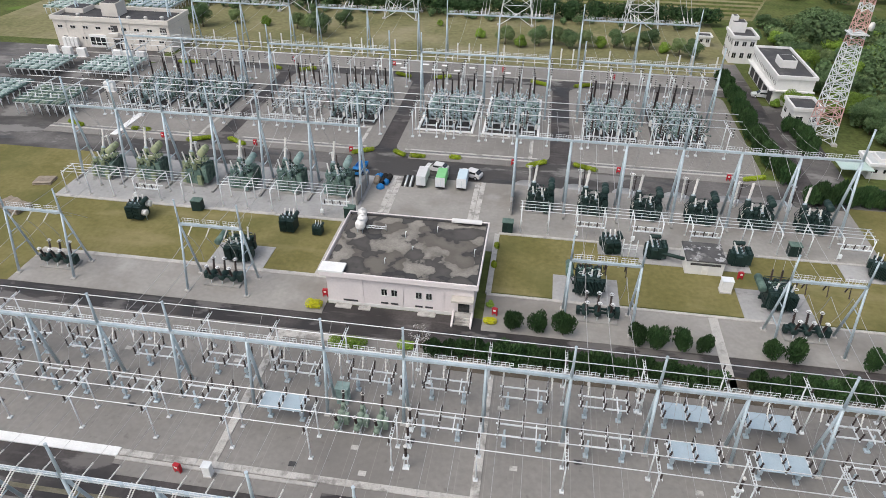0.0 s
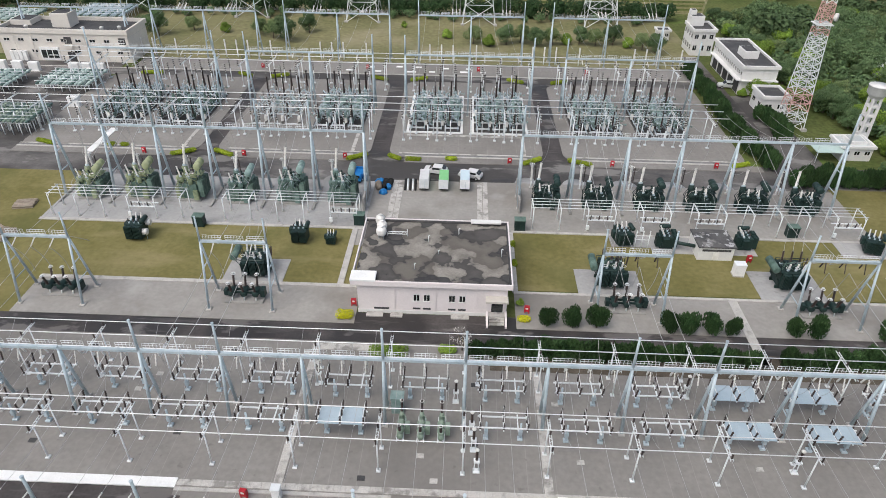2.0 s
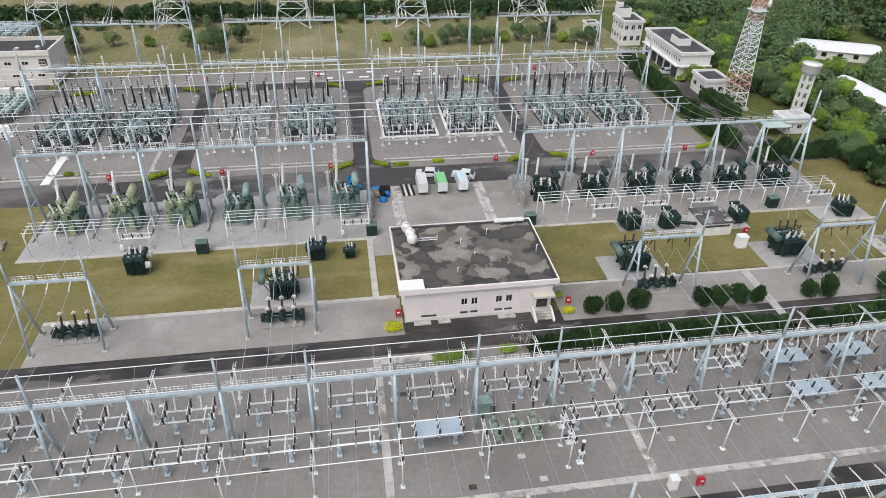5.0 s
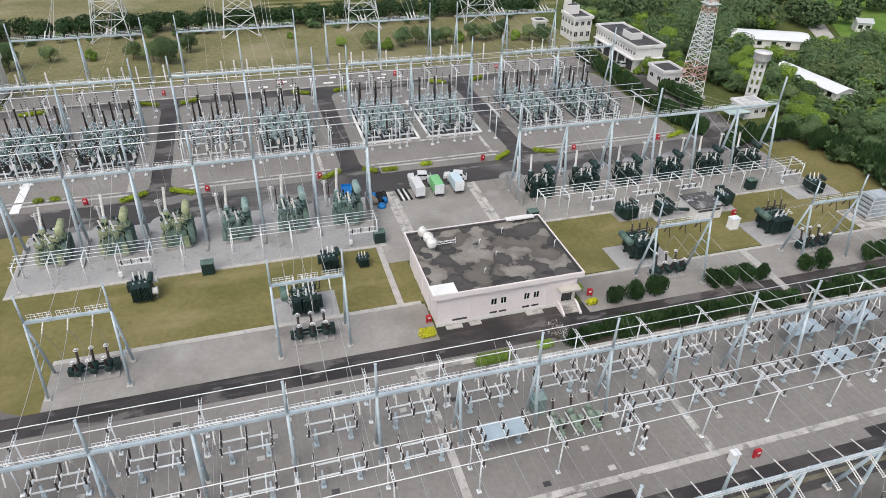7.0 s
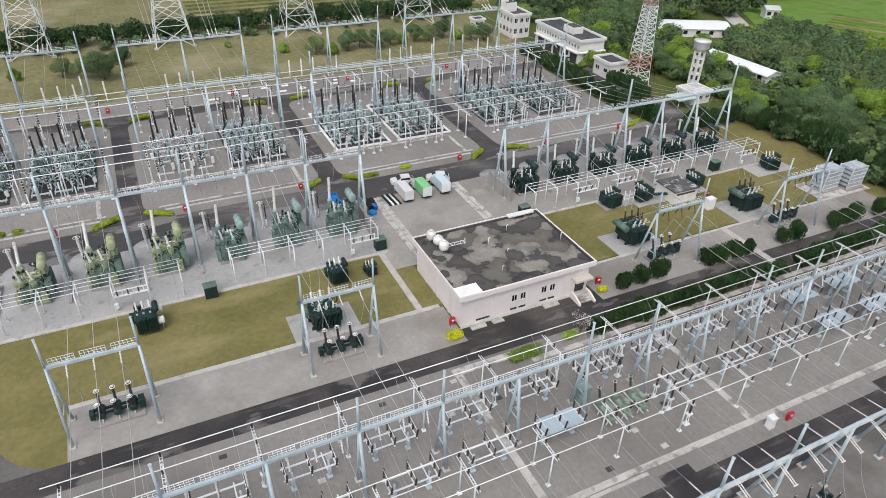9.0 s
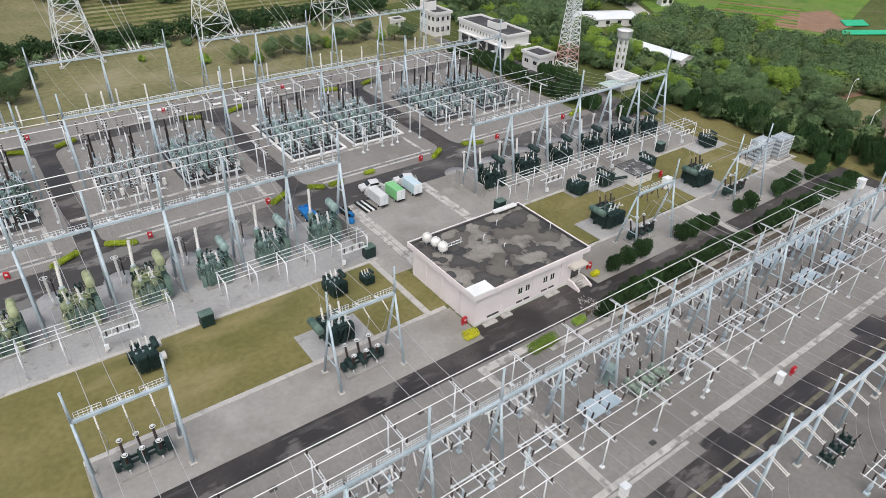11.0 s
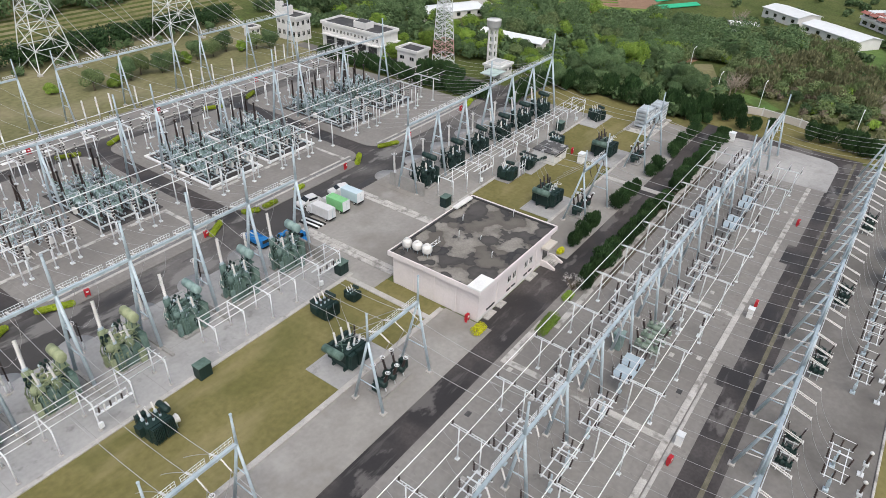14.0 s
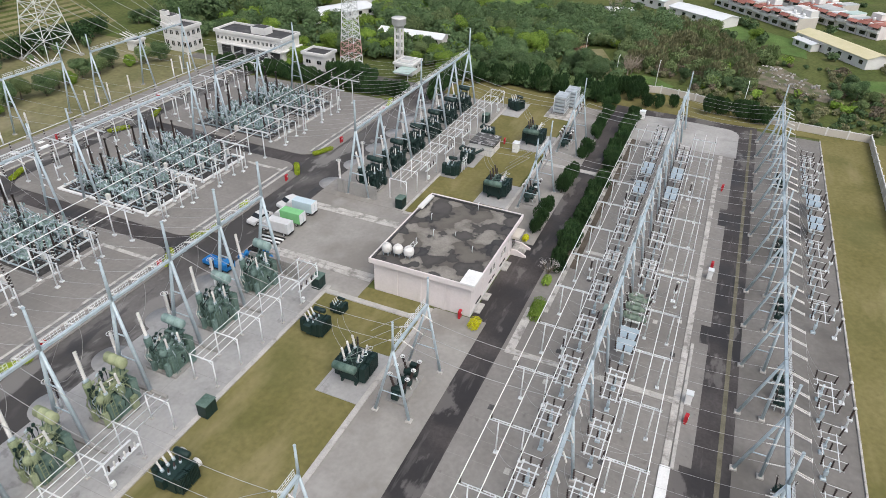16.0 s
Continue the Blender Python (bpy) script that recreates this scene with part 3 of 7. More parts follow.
sheet("west_lane", [(-130, -75.4, 64.7, 78)], 0.0, M_midroad, "worn grey asphalt lane")
slab("verge", [(61.5, 20.6), (64.3, 20.6), (65.6, 29.2), (70, 38.6), (73.3, 48), (74.8, 56.5), (73.0, 66), (61.5, 66)], 0.02, M_lawn, "dry grass verge along the perimeter wall")
structure("row_edge", Geo().span(-130, 60.2, 20.45, 20.7, -0.2, 0.2, bevel=0.03), M_trench, "pale concrete edge beside the lawn")
for x0, x1 in ((-103, -69.6), (-62.0, -36.0), (-28.4, -2.6), (5.2, 38)):
    structure("kerb", Geo().span(x0, x1, 114.55, 114.95, -0.2, 0.2, bevel=0.03), M_trench, "pale concrete kerb")
    structure("gravel_strip", Geo().span(x0, x1, 113.8, 114.55, 0, 0.125), M_grit, "grey gravel strip beside the kerb")


# ---- steel gantries ----
def tri_lattice(g, p, q, w, r=0.03, steps=8):
    """A slim lattice of two chords and zigzag braces between p and q, spread by the vector w."""
    p, q, w = Vector(p), Vector(q), Vector(w)
    g.tube(p, q, r, 4)
    g.tube(p + w, q + w, r, 4)
    for i in range(steps):
        a, b = p.lerp(q, i / steps), p.lerp(q, (i + 1) / steps)
        g.tube(a + (w if i % 2 else Vector()), b + (Vector() if i % 2 else w), r * 0.6, 4, caps=False)


def frame_parts(h_beam, h_top, y_front, y_back, y_mid, r=0.2):
    """Meshes of an A-frame column at x = 0, with and without the tall pole."""
    legs = []
    for y in (y_front, y_back):
        legs.append(Geo().tube((0, y, 0.1), (0, y_mid, h_beam), r, 8, r * 0.8).mesh("leg", M_steel))
    feet = [Geo().box((0, y, 0.12), (0.7, 0.7, 0.24), bevel=0.05).mesh("footing", M_kerb) for y in (y_front, y_back)]
    ties = []
    for s in (0.35, 0.62):
        tie = Geo().tube((0, y_front + (y_mid - y_front) * s, h_beam * s), (0, y_back + (y_mid - y_back) * s, h_beam * s), r * 0.4, 5)
        ties.append(tie.mesh("tie", M_steel))
    pole = Geo().tube((0, y_mid, h_beam - 0.2), (0, y_mid, h_top), r * 0.85, 8, r * 0.6).tube((0, y_mid, h_top), (0, y_mid, h_top + 0.08), r * 0.8, 8).mesh("pole", M_steel)
    return legs, feet, ties, pole


def beam_meshes(length, y, z, w=0.32, rail=0.62, side=1):
    g = Geo().span(0.05, length - 0.05, y - w / 2, y + w / 2, z - 0.15, z + 0.15)
    for i in range(int(length / 2)):
        g.span(0.3 + i * 2, 0.42 + i * 2, y - w / 2 - 0.02, y + w / 2 + 0.02, z - 0.2, z + 0.2)
    beam = g.mesh("beam", M_steel)
    g = Geo()
    yy = y + side * (w / 2 + 0.12)
    n = max(2, round(length / 2.84))
    for k in range(n):
        a, b = 0.35 + k * length / n, (k + 1) * length / n - 0.15
        for zz in (0.2, 0.2 + rail * 0.5, 0.2 + rail):
            g.tube((a, yy, z + zz - 0.05), (b, yy, z + zz - 0.05), 0.028, 4)
        for i in range(7):
            x = a + (b - a) * i / 6
            g.tube((x, yy, z - 0.02), (x, yy, z + 0.15 + rail), 0.022, 4)
    return beam, g.mesh("handrail", M_white)


def gantry(label, xs, h_beam, h_top, y_front, y_back, y_mid, tall, skip=(), r=0.2, side=1):
    """A row of A-frames at xs, joined by beams with handrails; tall: which columns carry a mast."""
    root = thing("gantry", label, "gantry")
    legs, feet, tie, pole = frame_parts(h_beam, h_top, y_front, y_back, y_mid, r)
    made = {}
    for i, x in enumerate(xs):
        col = part("column", legs[0], None, root)
        col.location.x = x
        for me, nm in ((legs[1], "leg"), (feet[0], "footing"), (feet[1], "footing"), (tie[0], "tie"), (tie[1], "tie")):
            part(nm, me, None, col)
        if tall(i):
            part("pole", pole, None, col)
        if i + 1 < len(xs) and i not in skip:
            length = round(xs[i + 1] - x, 3)
            if length not in made:
                made[length] = beam_meshes(length, y_mid, h_beam, side=side)
            bm_ = part("beam", made[length][0], None, root)
            bm_.location.x = x
            part("handrail", made[length][1], None, bm_)
    return root


gantry("long grey steel gantry of A-frames over the front yard", [GX(k) for k in range(-4, 13)], 8.7, 12.8, 48.1, 50.6, 49.3, lambda i: (i - 4) % 3 != 2)
gantry("grey steel gantry of A-frames beside the service road", [GX(k) for k in range(-4, 13)], 9.0, 13.0, 33.2, 30.6, 30.6, lambda i: (i - 4) % 3 != 2, side=-1)
gantry("tall grey steel gantry over green transformers", [GX(k) for k in range(-4, 3)], 12.4, 17.4, 95.0, 99.2, 97.0, lambda i: True, r=0.24)
gantry("tall grey steel gantry over dark transformers", [GX(k) for k in range(5, 12)], 12.4, 17.4, 95.0, 99.2, 97.2, lambda i: i in (0, 3, 6), r=0.24)
G3X = [-95.8, -82.4, -69.1, -62.4, -49.0, -35.6, -28.8, -15.4, -2.1, 4.7, 18.1, 31.5]
gantry("grey steel gantry across the back switchyard", G3X, 12.6, 16.6, 133.4, 137.2, 135.3, lambda i: i % 3 != 1, skip=(2, 5, 8), r=0.22)
for name_x in ((GX(-3), GX(-2)), (GX(0), GX(1)), (GX(6), GX(7)), (GX(9), GX(10))):
    gantry("small grey steel portal in front of a transformer", list(name_x), 9.7, 13.3, 66.5, 70.7, 68.4, lambda i: True, r=0.18)
for x0, x1 in ((-131.0, -104.2), (-97.0, -70.0), (-62.6, -35.8), (-28.4, -1.8), (5.4, 33.2)):
    gantry("far grey steel portal on the meadow", [x0, (x0 + x1) / 2, x1], 11.7, 15.4, 167.4, 171.4, 169.4, lambda i: i != 1, r=0.2)

# ---- busbars on supports ----
for y in (41.6, 43.6, 45.6, 52.9, 55.0, 57.2):
    solid("busbar", Geo().tube((-76.2, y, 5.55), (37.4, y, 5.55), 0.055, 6), M_alu, "long pale aluminium busbar tube on insulators", "busbar", "front yard busbars")


def bus_support(yc, half, z, spread, label):
    root = thing("busbar_support", label, "support", "busbar supports")
    for y in (yc - spread / 2, yc + spread / 2):
        part("leg", Geo().tube((0, y, 0.05), (0, y, z), 0.095, 7, 0.075).box((0, y, 0.11), (0.45, 0.45, 0.22), bevel=0.04), M_white, root)
    arm = Geo()
    for dx in (-0.13, 0.13):
        arm.box((dx, yc, z), (0.05, half * 2 + 0.5, 0.12))
    for i in range(11):
        a = yc - half + i * half / 5
        arm.box((0, a, z), (0.26, 0.05, 0.06), rz=30 if i % 2 else -30)
    part("cross_arm", arm, M_white, root)
    for y in (yc - half, yc, yc + half):
        part("insulator", Geo().sheds((0, y, z + 0.06), (0, y, 5.5), 0.12, 0.6, 4), M_brown, root)
    return root


sup_s = bus_support(43.6, 2.0, 4.75, 2.85, "white steel trestle with three brown insulators")
sup_n = bus_support(55.05, 2.15, 4.75, 2.7, "white steel trestle with three brown insulators")
sup_s.matrix_basis = sup_n.matrix_basis = pose(GX(-3), 0, 0)
for k in range(-2, 11):
    copy_thing(sup_s, pose(GX(k), 0, 0))
    copy_thing(sup_n, pose(GX(k), 0, 0))


# ---- disconnect switches of the front yard ----
def switch(y0, sheeted=False, label="white steel disconnector frame with brown insulators", bar=0.13):
    root = thing("disconnect_switch", label, "switchgear", "disconnectors of the front yard")
    fr = Geo()
    for y in (-0.75, 0.75):
        fr.box((0, y0 + y, 2.55), (5.4, bar, bar * 1.2))
    for x in (-2.45, 0.0, 1.5, 2.45):
        fr.box((x, y0, 2.55), (bar * 0.92, 2.3, bar * 1.1))
    part("frame", fr, M_white, root)
    for x in (-1.75, 1.9):
        g = Geo().tube((x, y0, 0.05), (x, y0, 2.5), 0.12, 6).box((x, y0, 0.15), (0.55, 0.55, 0.3), bevel=0.05).box((x, y0, 1.1), (0.4, 0.35, 0.6))
        part("leg", g, M_steel, root)
    for x in (-2.45, 0.0, 2.45):
        for y, h in ((-1.0, 1.15), (0.05, 0.9), (1.0, 1.25)):
            part("insulator", Geo().sheds((x, y0 + y, 2.62), (x + 0.08, y0 + y * 1.12, 2.62 + h), 0.13, 0.6, 4), M_brown, root)
        part("blade", Geo().tube((x, y0 - 1.05, 3.75), (x, y0 + 1.05, 3.85), 0.035, 5), M_alu, root)
    if sheeted:
        part("platform", Geo().span(-2.35, -0.1, y0 - 1.15, y0 + 1.15, 2.64, 2.7).span(0.1, 2.35, y0 - 1.15, y0 + 1.15, 2.64, 2.7), M_platform, root, "pale blue sheet steel platform")
    return root


sw = {(s, p): switch(y, p, "disconnector frame with a pale blue sheet steel platform" if p else "white steel disconnector frame with brown insulators") for s, y in (("s", 46.9), ("n", 52.2)) for p in (False, True)}
used = set()
for k in range(-3, 12):
    for s in "sn":
        p = k in (7, 8) or (k == 2 and s == "s")
        if (k, s) in ((3, "s"), (10, "s")) or k == 11:
            continue
        m = pose(GX(k) + BAY / 2 - 0.1, 0, 0)
        if (s, p) in used:
            copy_thing(sw[s, p], m)
        else:
            sw[s, p].matrix_basis = m
            used.add((s, p))
# the row beside the service road
row = switch(24.6, bar=0.08)
row.matrix_basis = pose(GX(-3) + BAY / 2, 0, 0)
for k in range(-2, 12):
    if k not in (3, 7, 8, 11):
        copy_thing(row, pose(GX(k) + BAY / 2, 0, 0))
row = switch(24.0, True, "disconnector frame with a pale blue sheet steel platform", 0.09)
row.matrix_basis = pose(GX(7) + BAY / 2, 0, 0)
copy_thing(row, pose(GX(8) + BAY / 2, 0, 0))


# ---- insulator strings and conductors ----
def strings(y, z, length, dy, dz, label, mat_=M_porc, r=0.11, twin=False):
    root = thing("insulator_string", label, "insulator", "hanging insulators")
    q = Vector((0, y + dy * length, z + dz * length))
    g = Geo()
    for dx in ((-0.13, 0.13) if twin else (0,)):
        g.sheds((dx, y, z), q + Vector((dx, 0, 0)), r, 0.45, max(7, int(length * 7)))
    if twin:
        g.box(q, (0.5, 0.08, 0.1)).box((0, y, z), (0.5, 0.08, 0.1))
    part("porcelain", g, mat_, root)
    return root


def repeat(ob, places):
    ob.matrix_basis = places[0]
    for m in places[1:]:
        copy_thing(ob, m)


PH = (-2.45, 0.0, 2.45)
bays = [GX(k) + BAY / 2 for k in range(-4, 12)]
repeat(strings(49.1, 8.5, 1.35, -0.35, -0.93, "white porcelain insulator hanging from the beam"), [pose(b + x, 0, 0) for b in bays for x in PH])
repeat(strings(49.5, 8.5, 1.35, 0.35, -0.93, "white porcelain insulator hanging from the beam"), [pose(b + x, 0, 0) for b in bays for x in PH])
repeat(strings(30.4, 9.1, 2.1, -0.95, -0.3, "long twin pale insulator string on the beam", r=0.095, twin=True), [pose(GX(k) + BAY / 2 + x, 0, 0) for k in range(-4, 12) for x in PH])
repeat(strings(30.8, 9.1, 1.6, 0.98, -0.15, "pale insulator string toward the front yard", r=0.09), [pose(GX(k) + BAY / 2 + x, 0, 0) for k in range(-4, 12) for x in PH])


def conductor_set(label, group, paths, material=M_wire, r=0.018):
    root = thing("conductor", label, "cable", group)
    for p in paths:
        g = Geo()
        if len(p) == 3 and not hasattr(p[2], "__len__"):
            g.sag(p[0], p[1], p[2], r)
        else:
            g.curve(p, r)
        part("wire", g, material, root)
    return root


def drop(p, q, bulge=(0, 0, 0), n=7):
    p, q, b = Vector(p), Vector(q), Vector(bulge)
    return [tuple(p.lerp(q, i / n) + b * 4 * (i / n) * (1 - i / n)) for i in range(n + 1)]


paths = []
for x in PH:
    paths += [((x, 32.4, 8.85), (x, 48.9, 8.9), 0.7), drop((x, 48.63, 7.2), (x + 0.08, 47.9, 3.9), (0.1, 0.35, 0)), drop((x, 49.97, 7.2), (x, 51.2, 3.8), (0.1, -0.3, 0)),
              drop((x, 45.8, 3.8), (x * 1.0, 43.6 + (x / 2.45) * 2.0, 5.5), (0, 0, -0.4)), drop((x, 53.3, 3.9), (x, 55.05 + (x / 2.45) * 2.15, 5.5), (0, 0, -0.4))]
repeat(conductor_set("slack grey conductors between beam and disconnectors", "bay conductors", paths), [pose(b, 0, 0) for b in [GX(k) + BAY / 2 for k in range(-3, 10)]])
repeat(conductor_set("slack conductors down to the switch row", "bay conductors", [drop((x, 28.4, 8.5), (x, 25.6, 3.9), (0, 0.3, -0.3)) for x in PH]), [pose(GX(k) + BAY / 2, 0, 0) for k in range(-3, 11) if k != 3])
repeat(conductor_set("grey conductors between the two gantries", "bay conductors", [((x, 32.4, 8.85), (x, 48.9, 8.9), 0.7) for x in PH]), [pose(GX(k) + BAY / 2, 0, 0) for k in (10, 11)])


# ---- control building ----
def window_unit(parent, x, y, z, w, h, nrm=-1, axis="x"):
    """A framed dark window set into a wall that faces along y (axis x) or along x (axis y)."""
    fr, gl = Geo(), Geo()

    def put(g, a0, a1, z0, z1, d0, d1):
        if axis == "x":
            g.span(x + a0, x + a1, min(y + nrm * d0, y + nrm * d1), max(y + nrm * d0, y + nrm * d1), z + z0, z + z1)
        else:
            g.span(min(x + nrm * d0, x + nrm * d1), max(x + nrm * d0, x + nrm * d1), y + a0, y + a1, z + z0, z + z1)

    put(gl, -w / 2, w / 2, 0, h, -0.1, 0.015)
    for a in (-w / 2, -0.03, w / 2 - 0.06):
        put(fr, a, a + 0.06, 0, h, 0.0, 0.05)
    put(fr, -w / 2 - 0.08, w / 2 + 0.08, -0.1, 0, 0.0, 0.12)
    put(fr, -w / 2, w / 2, h - 0.06, h, 0.0, 0.05)
    win = part("window", fr, M_bwhite, parent)
    part("pane", gl, M_glass, win, "dark window glass")
    return win


house = thing("control_building", "flat-roofed pale pink control building with a stained bitumen roof", "building")
X0, X1, Y0, Y1, H = -29.3, -9.7, 67.2, 81.6, 5.0
part("wall", Geo().span(X0, X1, Y0, Y0 + 0.3, -0.2, H), M_wall, house)
part("wall", Geo().span(X0, X1, Y1 - 0.3, Y1, -0.2, H), M_wall, house)
part("wall", Geo().span(X0, X0 + 0.3, Y0 + 0.3, Y1 - 0.3, -0.2, H), M_wall, house)
part("wall", Geo().span(X1 - 0.3, X1, Y0 + 0.3, Y1 - 0.3, -0.2, H), M_wall, house)
part("plinth", Geo().span(X0 - 0.06, X1 + 0.06, Y0 - 0.06, Y0 + 0.2, -0.2, 0.45), M_bwhite, house, "pale painted plinth")
for x in (-24.6, -19.2, -13.8):
    part("pilaster", Geo().span(x - 0.22, x + 0.22, Y0 - 0.1, Y0, 0.45, H), M_wall, house)
for y in (71, 74.6, 78.2):
    part("pilaster", Geo().span(X0 - 0.1, X0, y - 0.22, y + 0.22, -0.1, H), M_wall, house)
part("roof", Geo().span(X0 - 0.35, X1 + 0.35, Y0 - 0.35, Y1 + 0.3, H, H + 0.22), M_roof, house, "patchy grey roof with dark ponding stains")
RX0, RX1, RY0, RY1 = X0 - 0.75, X1 + 0.6, Y0 - 0.65, Y1 + 0.4
for a in ((RX0, RX1, RY0, RY0 + 0.22), (RX0, RX1, RY1 - 0.2, RY1), (RX0, RX0 + 0.2, RY0 + 0.22, RY1 - 0.2), (RX1 - 0.2, RX1, RY0 + 0.22, RY1 - 0.2)):
    part("parapet", Geo().span(*a, H - 0.15, H + 0.62, bevel=0.04), M_wall, house)
for a in ((RX0 + 0.2, RX1 - 0.2, RY1 - 0.45, RY1 - 0.2), (RX1 - 0.42, RX1 - 0.2, RY0 + 0.22, RY1 - 0.45)):
    part("flashing", Geo().span(*a, H + 0.2, H + 0.5), M_darkroof, house, "dark bitumen upstand")
part("roof_slab", Geo().span(RX0 - 0.05, -26.8, RY0 - 0.04, 68.6, H + 0.55, H + 0.8, bevel=0.03), M_whitekerb, house, "white painted corner slab")
part("roof_slab", Geo().span(-14.6, -10.2, RY1 - 0.9, RY1 - 0.05, H + 0.6, H + 0.85, bevel=0.03), M_bwhite, house, "pale ledge on the back parapet")
for x in (-21.55, -20.2, -16.9, -15.55):
    window_unit(house, x, Y0, 2.15, 0.85, 1.05)
    part("vent", Geo().span(x - 0.5, x + 0.5, Y0 - 0.09, Y0 + 0.02, 0.75, 0.98), M_darkroof, house, "dark low vent")
part("vent", Geo().span(-27.2, -25.2, Y0 - 0.09, Y0 + 0.02, 0.62, 0.86), M_darkroof, house, "dark low vent")
for x0, x1 in ((-28.2, -26.0), (-17.0, -14.6), (-25.0, -23.4)):
    part("step", Geo().span(x0, x1, 66.2, 67.1, -0.1, 0.16), M_kerb, house)
part("door", Geo().span(-11.7, -10.2, Y0 - 0.05, Y0 + 0.05, 0.7, 2.7), M_glass, house, "dark double glass door")
part("canopy", Geo().span(-12.5, -9.6, 66.0, Y0, 3.0, 3.35, bevel=0.05), M_cream, house, "cream canopy over the entrance")
part("landing", Geo().span(-12.2, -9.8, 66.3, Y0, -0.1, 0.68), M_kerb, house)
for i in range(3):
    part("step", Geo().span(-12.0, -10.0, 66.3 - 0.36 * (i + 1), 66.3 - 0.36 * i, -0.1, 0.5 - 0.17 * i), M_trench, house)
for x in (-12.25, -9.8):
    w = [(67.1, -0.1), (64.7, -0.1), (64.7, 0.3), (66.2, 0.95), (67.1, 0.95)]
    g = Geo().add([(x - 0.13, a, b) for a, b in w] + [(x + 0.13, a, b) for a, b in w], [(0, 1, 2, 3, 4), (9, 8, 7, 6, 5), (1, 6, 7, 2), (2, 7, 8, 3), (3, 8, 9, 4)])
    part("side_wall", g, M_wall, house)


def water_tank(at, s, h):
    root = thing("water_tank", "white ribbed water tank on a flat roof", "tank", "roof tanks", at=at)
    part("shell", Geo().lathe((0, 0, 0.55), (0, 0, 0.55 + h), [(0, 0.5 * s), (0.1, 0.62 * s), (0.4, 0.68 * s), (0.5, 0.64 * s), (0.6, 0.68 * s), (0.82, 0.55 * s), (0.95, 0.2 * s), (1, 0.18 * s)], 14), M_porc, root)
    st = Geo()
    for a in range(4):
        st.tube((0.5 * math.cos(a * 1.571 + 0.785), 0.5 * math.sin(a * 1.571 + 0.785), 0), (0.45 * math.cos(a * 1.571 + 0.785), 0.45 * math.sin(a * 1.571 + 0.785), 0.6), 0.04, 5)
    st.box((0, 0, 0.52), (0.9, 0.9, 0.06))
    part("stand", st, M_steel, root)
    part("lid", Geo().tube((0, 0, 0.5 + h), (0, 0, 0.62 + h), 0.25 * s, 8), M_porc, root)


RZ = H + 0.22
water_tank(pose(-27.7, 80.4, RZ), 1.05, 1.3)
water_tank(pose(-27.3, 78.9, RZ), 1.1, 1.2)
water_tank(pose(-27.2, 77.3, RZ), 1.1, 1.3)
g = Geo()
tri_lattice(g, (-26.4, 77.6, RZ + 0.5), (-23.6, 77.6, RZ + 0.5), (0, 0.6, 0), 0.05, 6)
g.tube((-23.6, 77.9, RZ), (-23.6, 77.9, RZ + 1.1), 0.05, 5).tube((-26.4, 77.9, RZ), (-26.4, 77.9, RZ + 0.6), 0.05, 5)
solid("pipe_rack", g, M_white, "white steel pipe rack on a flat roof", "rack")
for x, y, h in ((-20.5, 76.6, 1.0), (-16.3, 78.8, 0.9), (-10.4, 73.5, 1.2), (-22.0, 70.0, 0.9), (-19, 73.8, 0.5)):
    solid("vent_pipe", Geo().tube((x, y, RZ), (x, y, RZ + h), 0.06, 6).tube((x, y, RZ + h), (x + 0.2, y, RZ + h + 0.05), 0.07, 6), M_white, "thin white vent pipe on a flat roof", "pipe", "roof pipes")


# ---- power transformers ----
def bushing(parent, p, d, length, r, material=M_porc, cap=True, name="bushing", turret=0.3):
    p, d = Vector(p), Vector(d).normalized()
    b = part(name, Geo().lathe(p + d * turret, p + d * (turret + length), [(0, r), (0.05, r * 1.15), (0.1, r * 0.9), (0.5, r * 0.8), (0.9, r * 0.6), (0.93, r * 0.9), (1, r * 0.85)], 8) if cap is None else
             Geo().sheds(p + d * turret, p + d * (turret + length), r, 0.7, max(5, int(length * 5))), material, parent)
    part("turret", Geo().tube(p, p + d * turret, r * 1.3, 8), M_steel, b)
    return b


def radiator(parent, x, y, z0, z1, w, n, material, axis="y"):
    """A bank of thin fins on one core, with header pipes."""
    g, half, d = Geo(), w / 2, w / n
    rim = []
    for side in (1, -1):
        for i in range(n):
            c = side * (half - (i + 0.5) * d)
            for e, o in ((d * 0.5, 0.1), (d * 0.26, 0.1), (d * 0.26, 0.38), (-d * 0.26, 0.38), (-d * 0.26, 0.1)):
                rim.append((-side * o, c + side * e))
    k = len(rim)
    pts = [(x + u, y + v) if axis == "y" else (x + v, y - u) for u, v in rim]
    fs = [(i, (i + 1) % k, (i + 1) % k + k, i + k) for i in range(k)]
    fs += [tuple(reversed(range(k))), tuple(range(k, 2 * k))]
    g.add([(u, v, z0) for u, v in pts] + [(u, v, z1) for u, v in pts], fs)
    for z in (z0 + 0.12, z1 - 0.12):
        p, q = ((x, y - half, z), (x, y + half, z)) if axis == "y" else ((x - half, y, z), (x + half, y, z))
        g.tube(p, q, 0.12, 6)
    return part("radiator", g, material, parent)


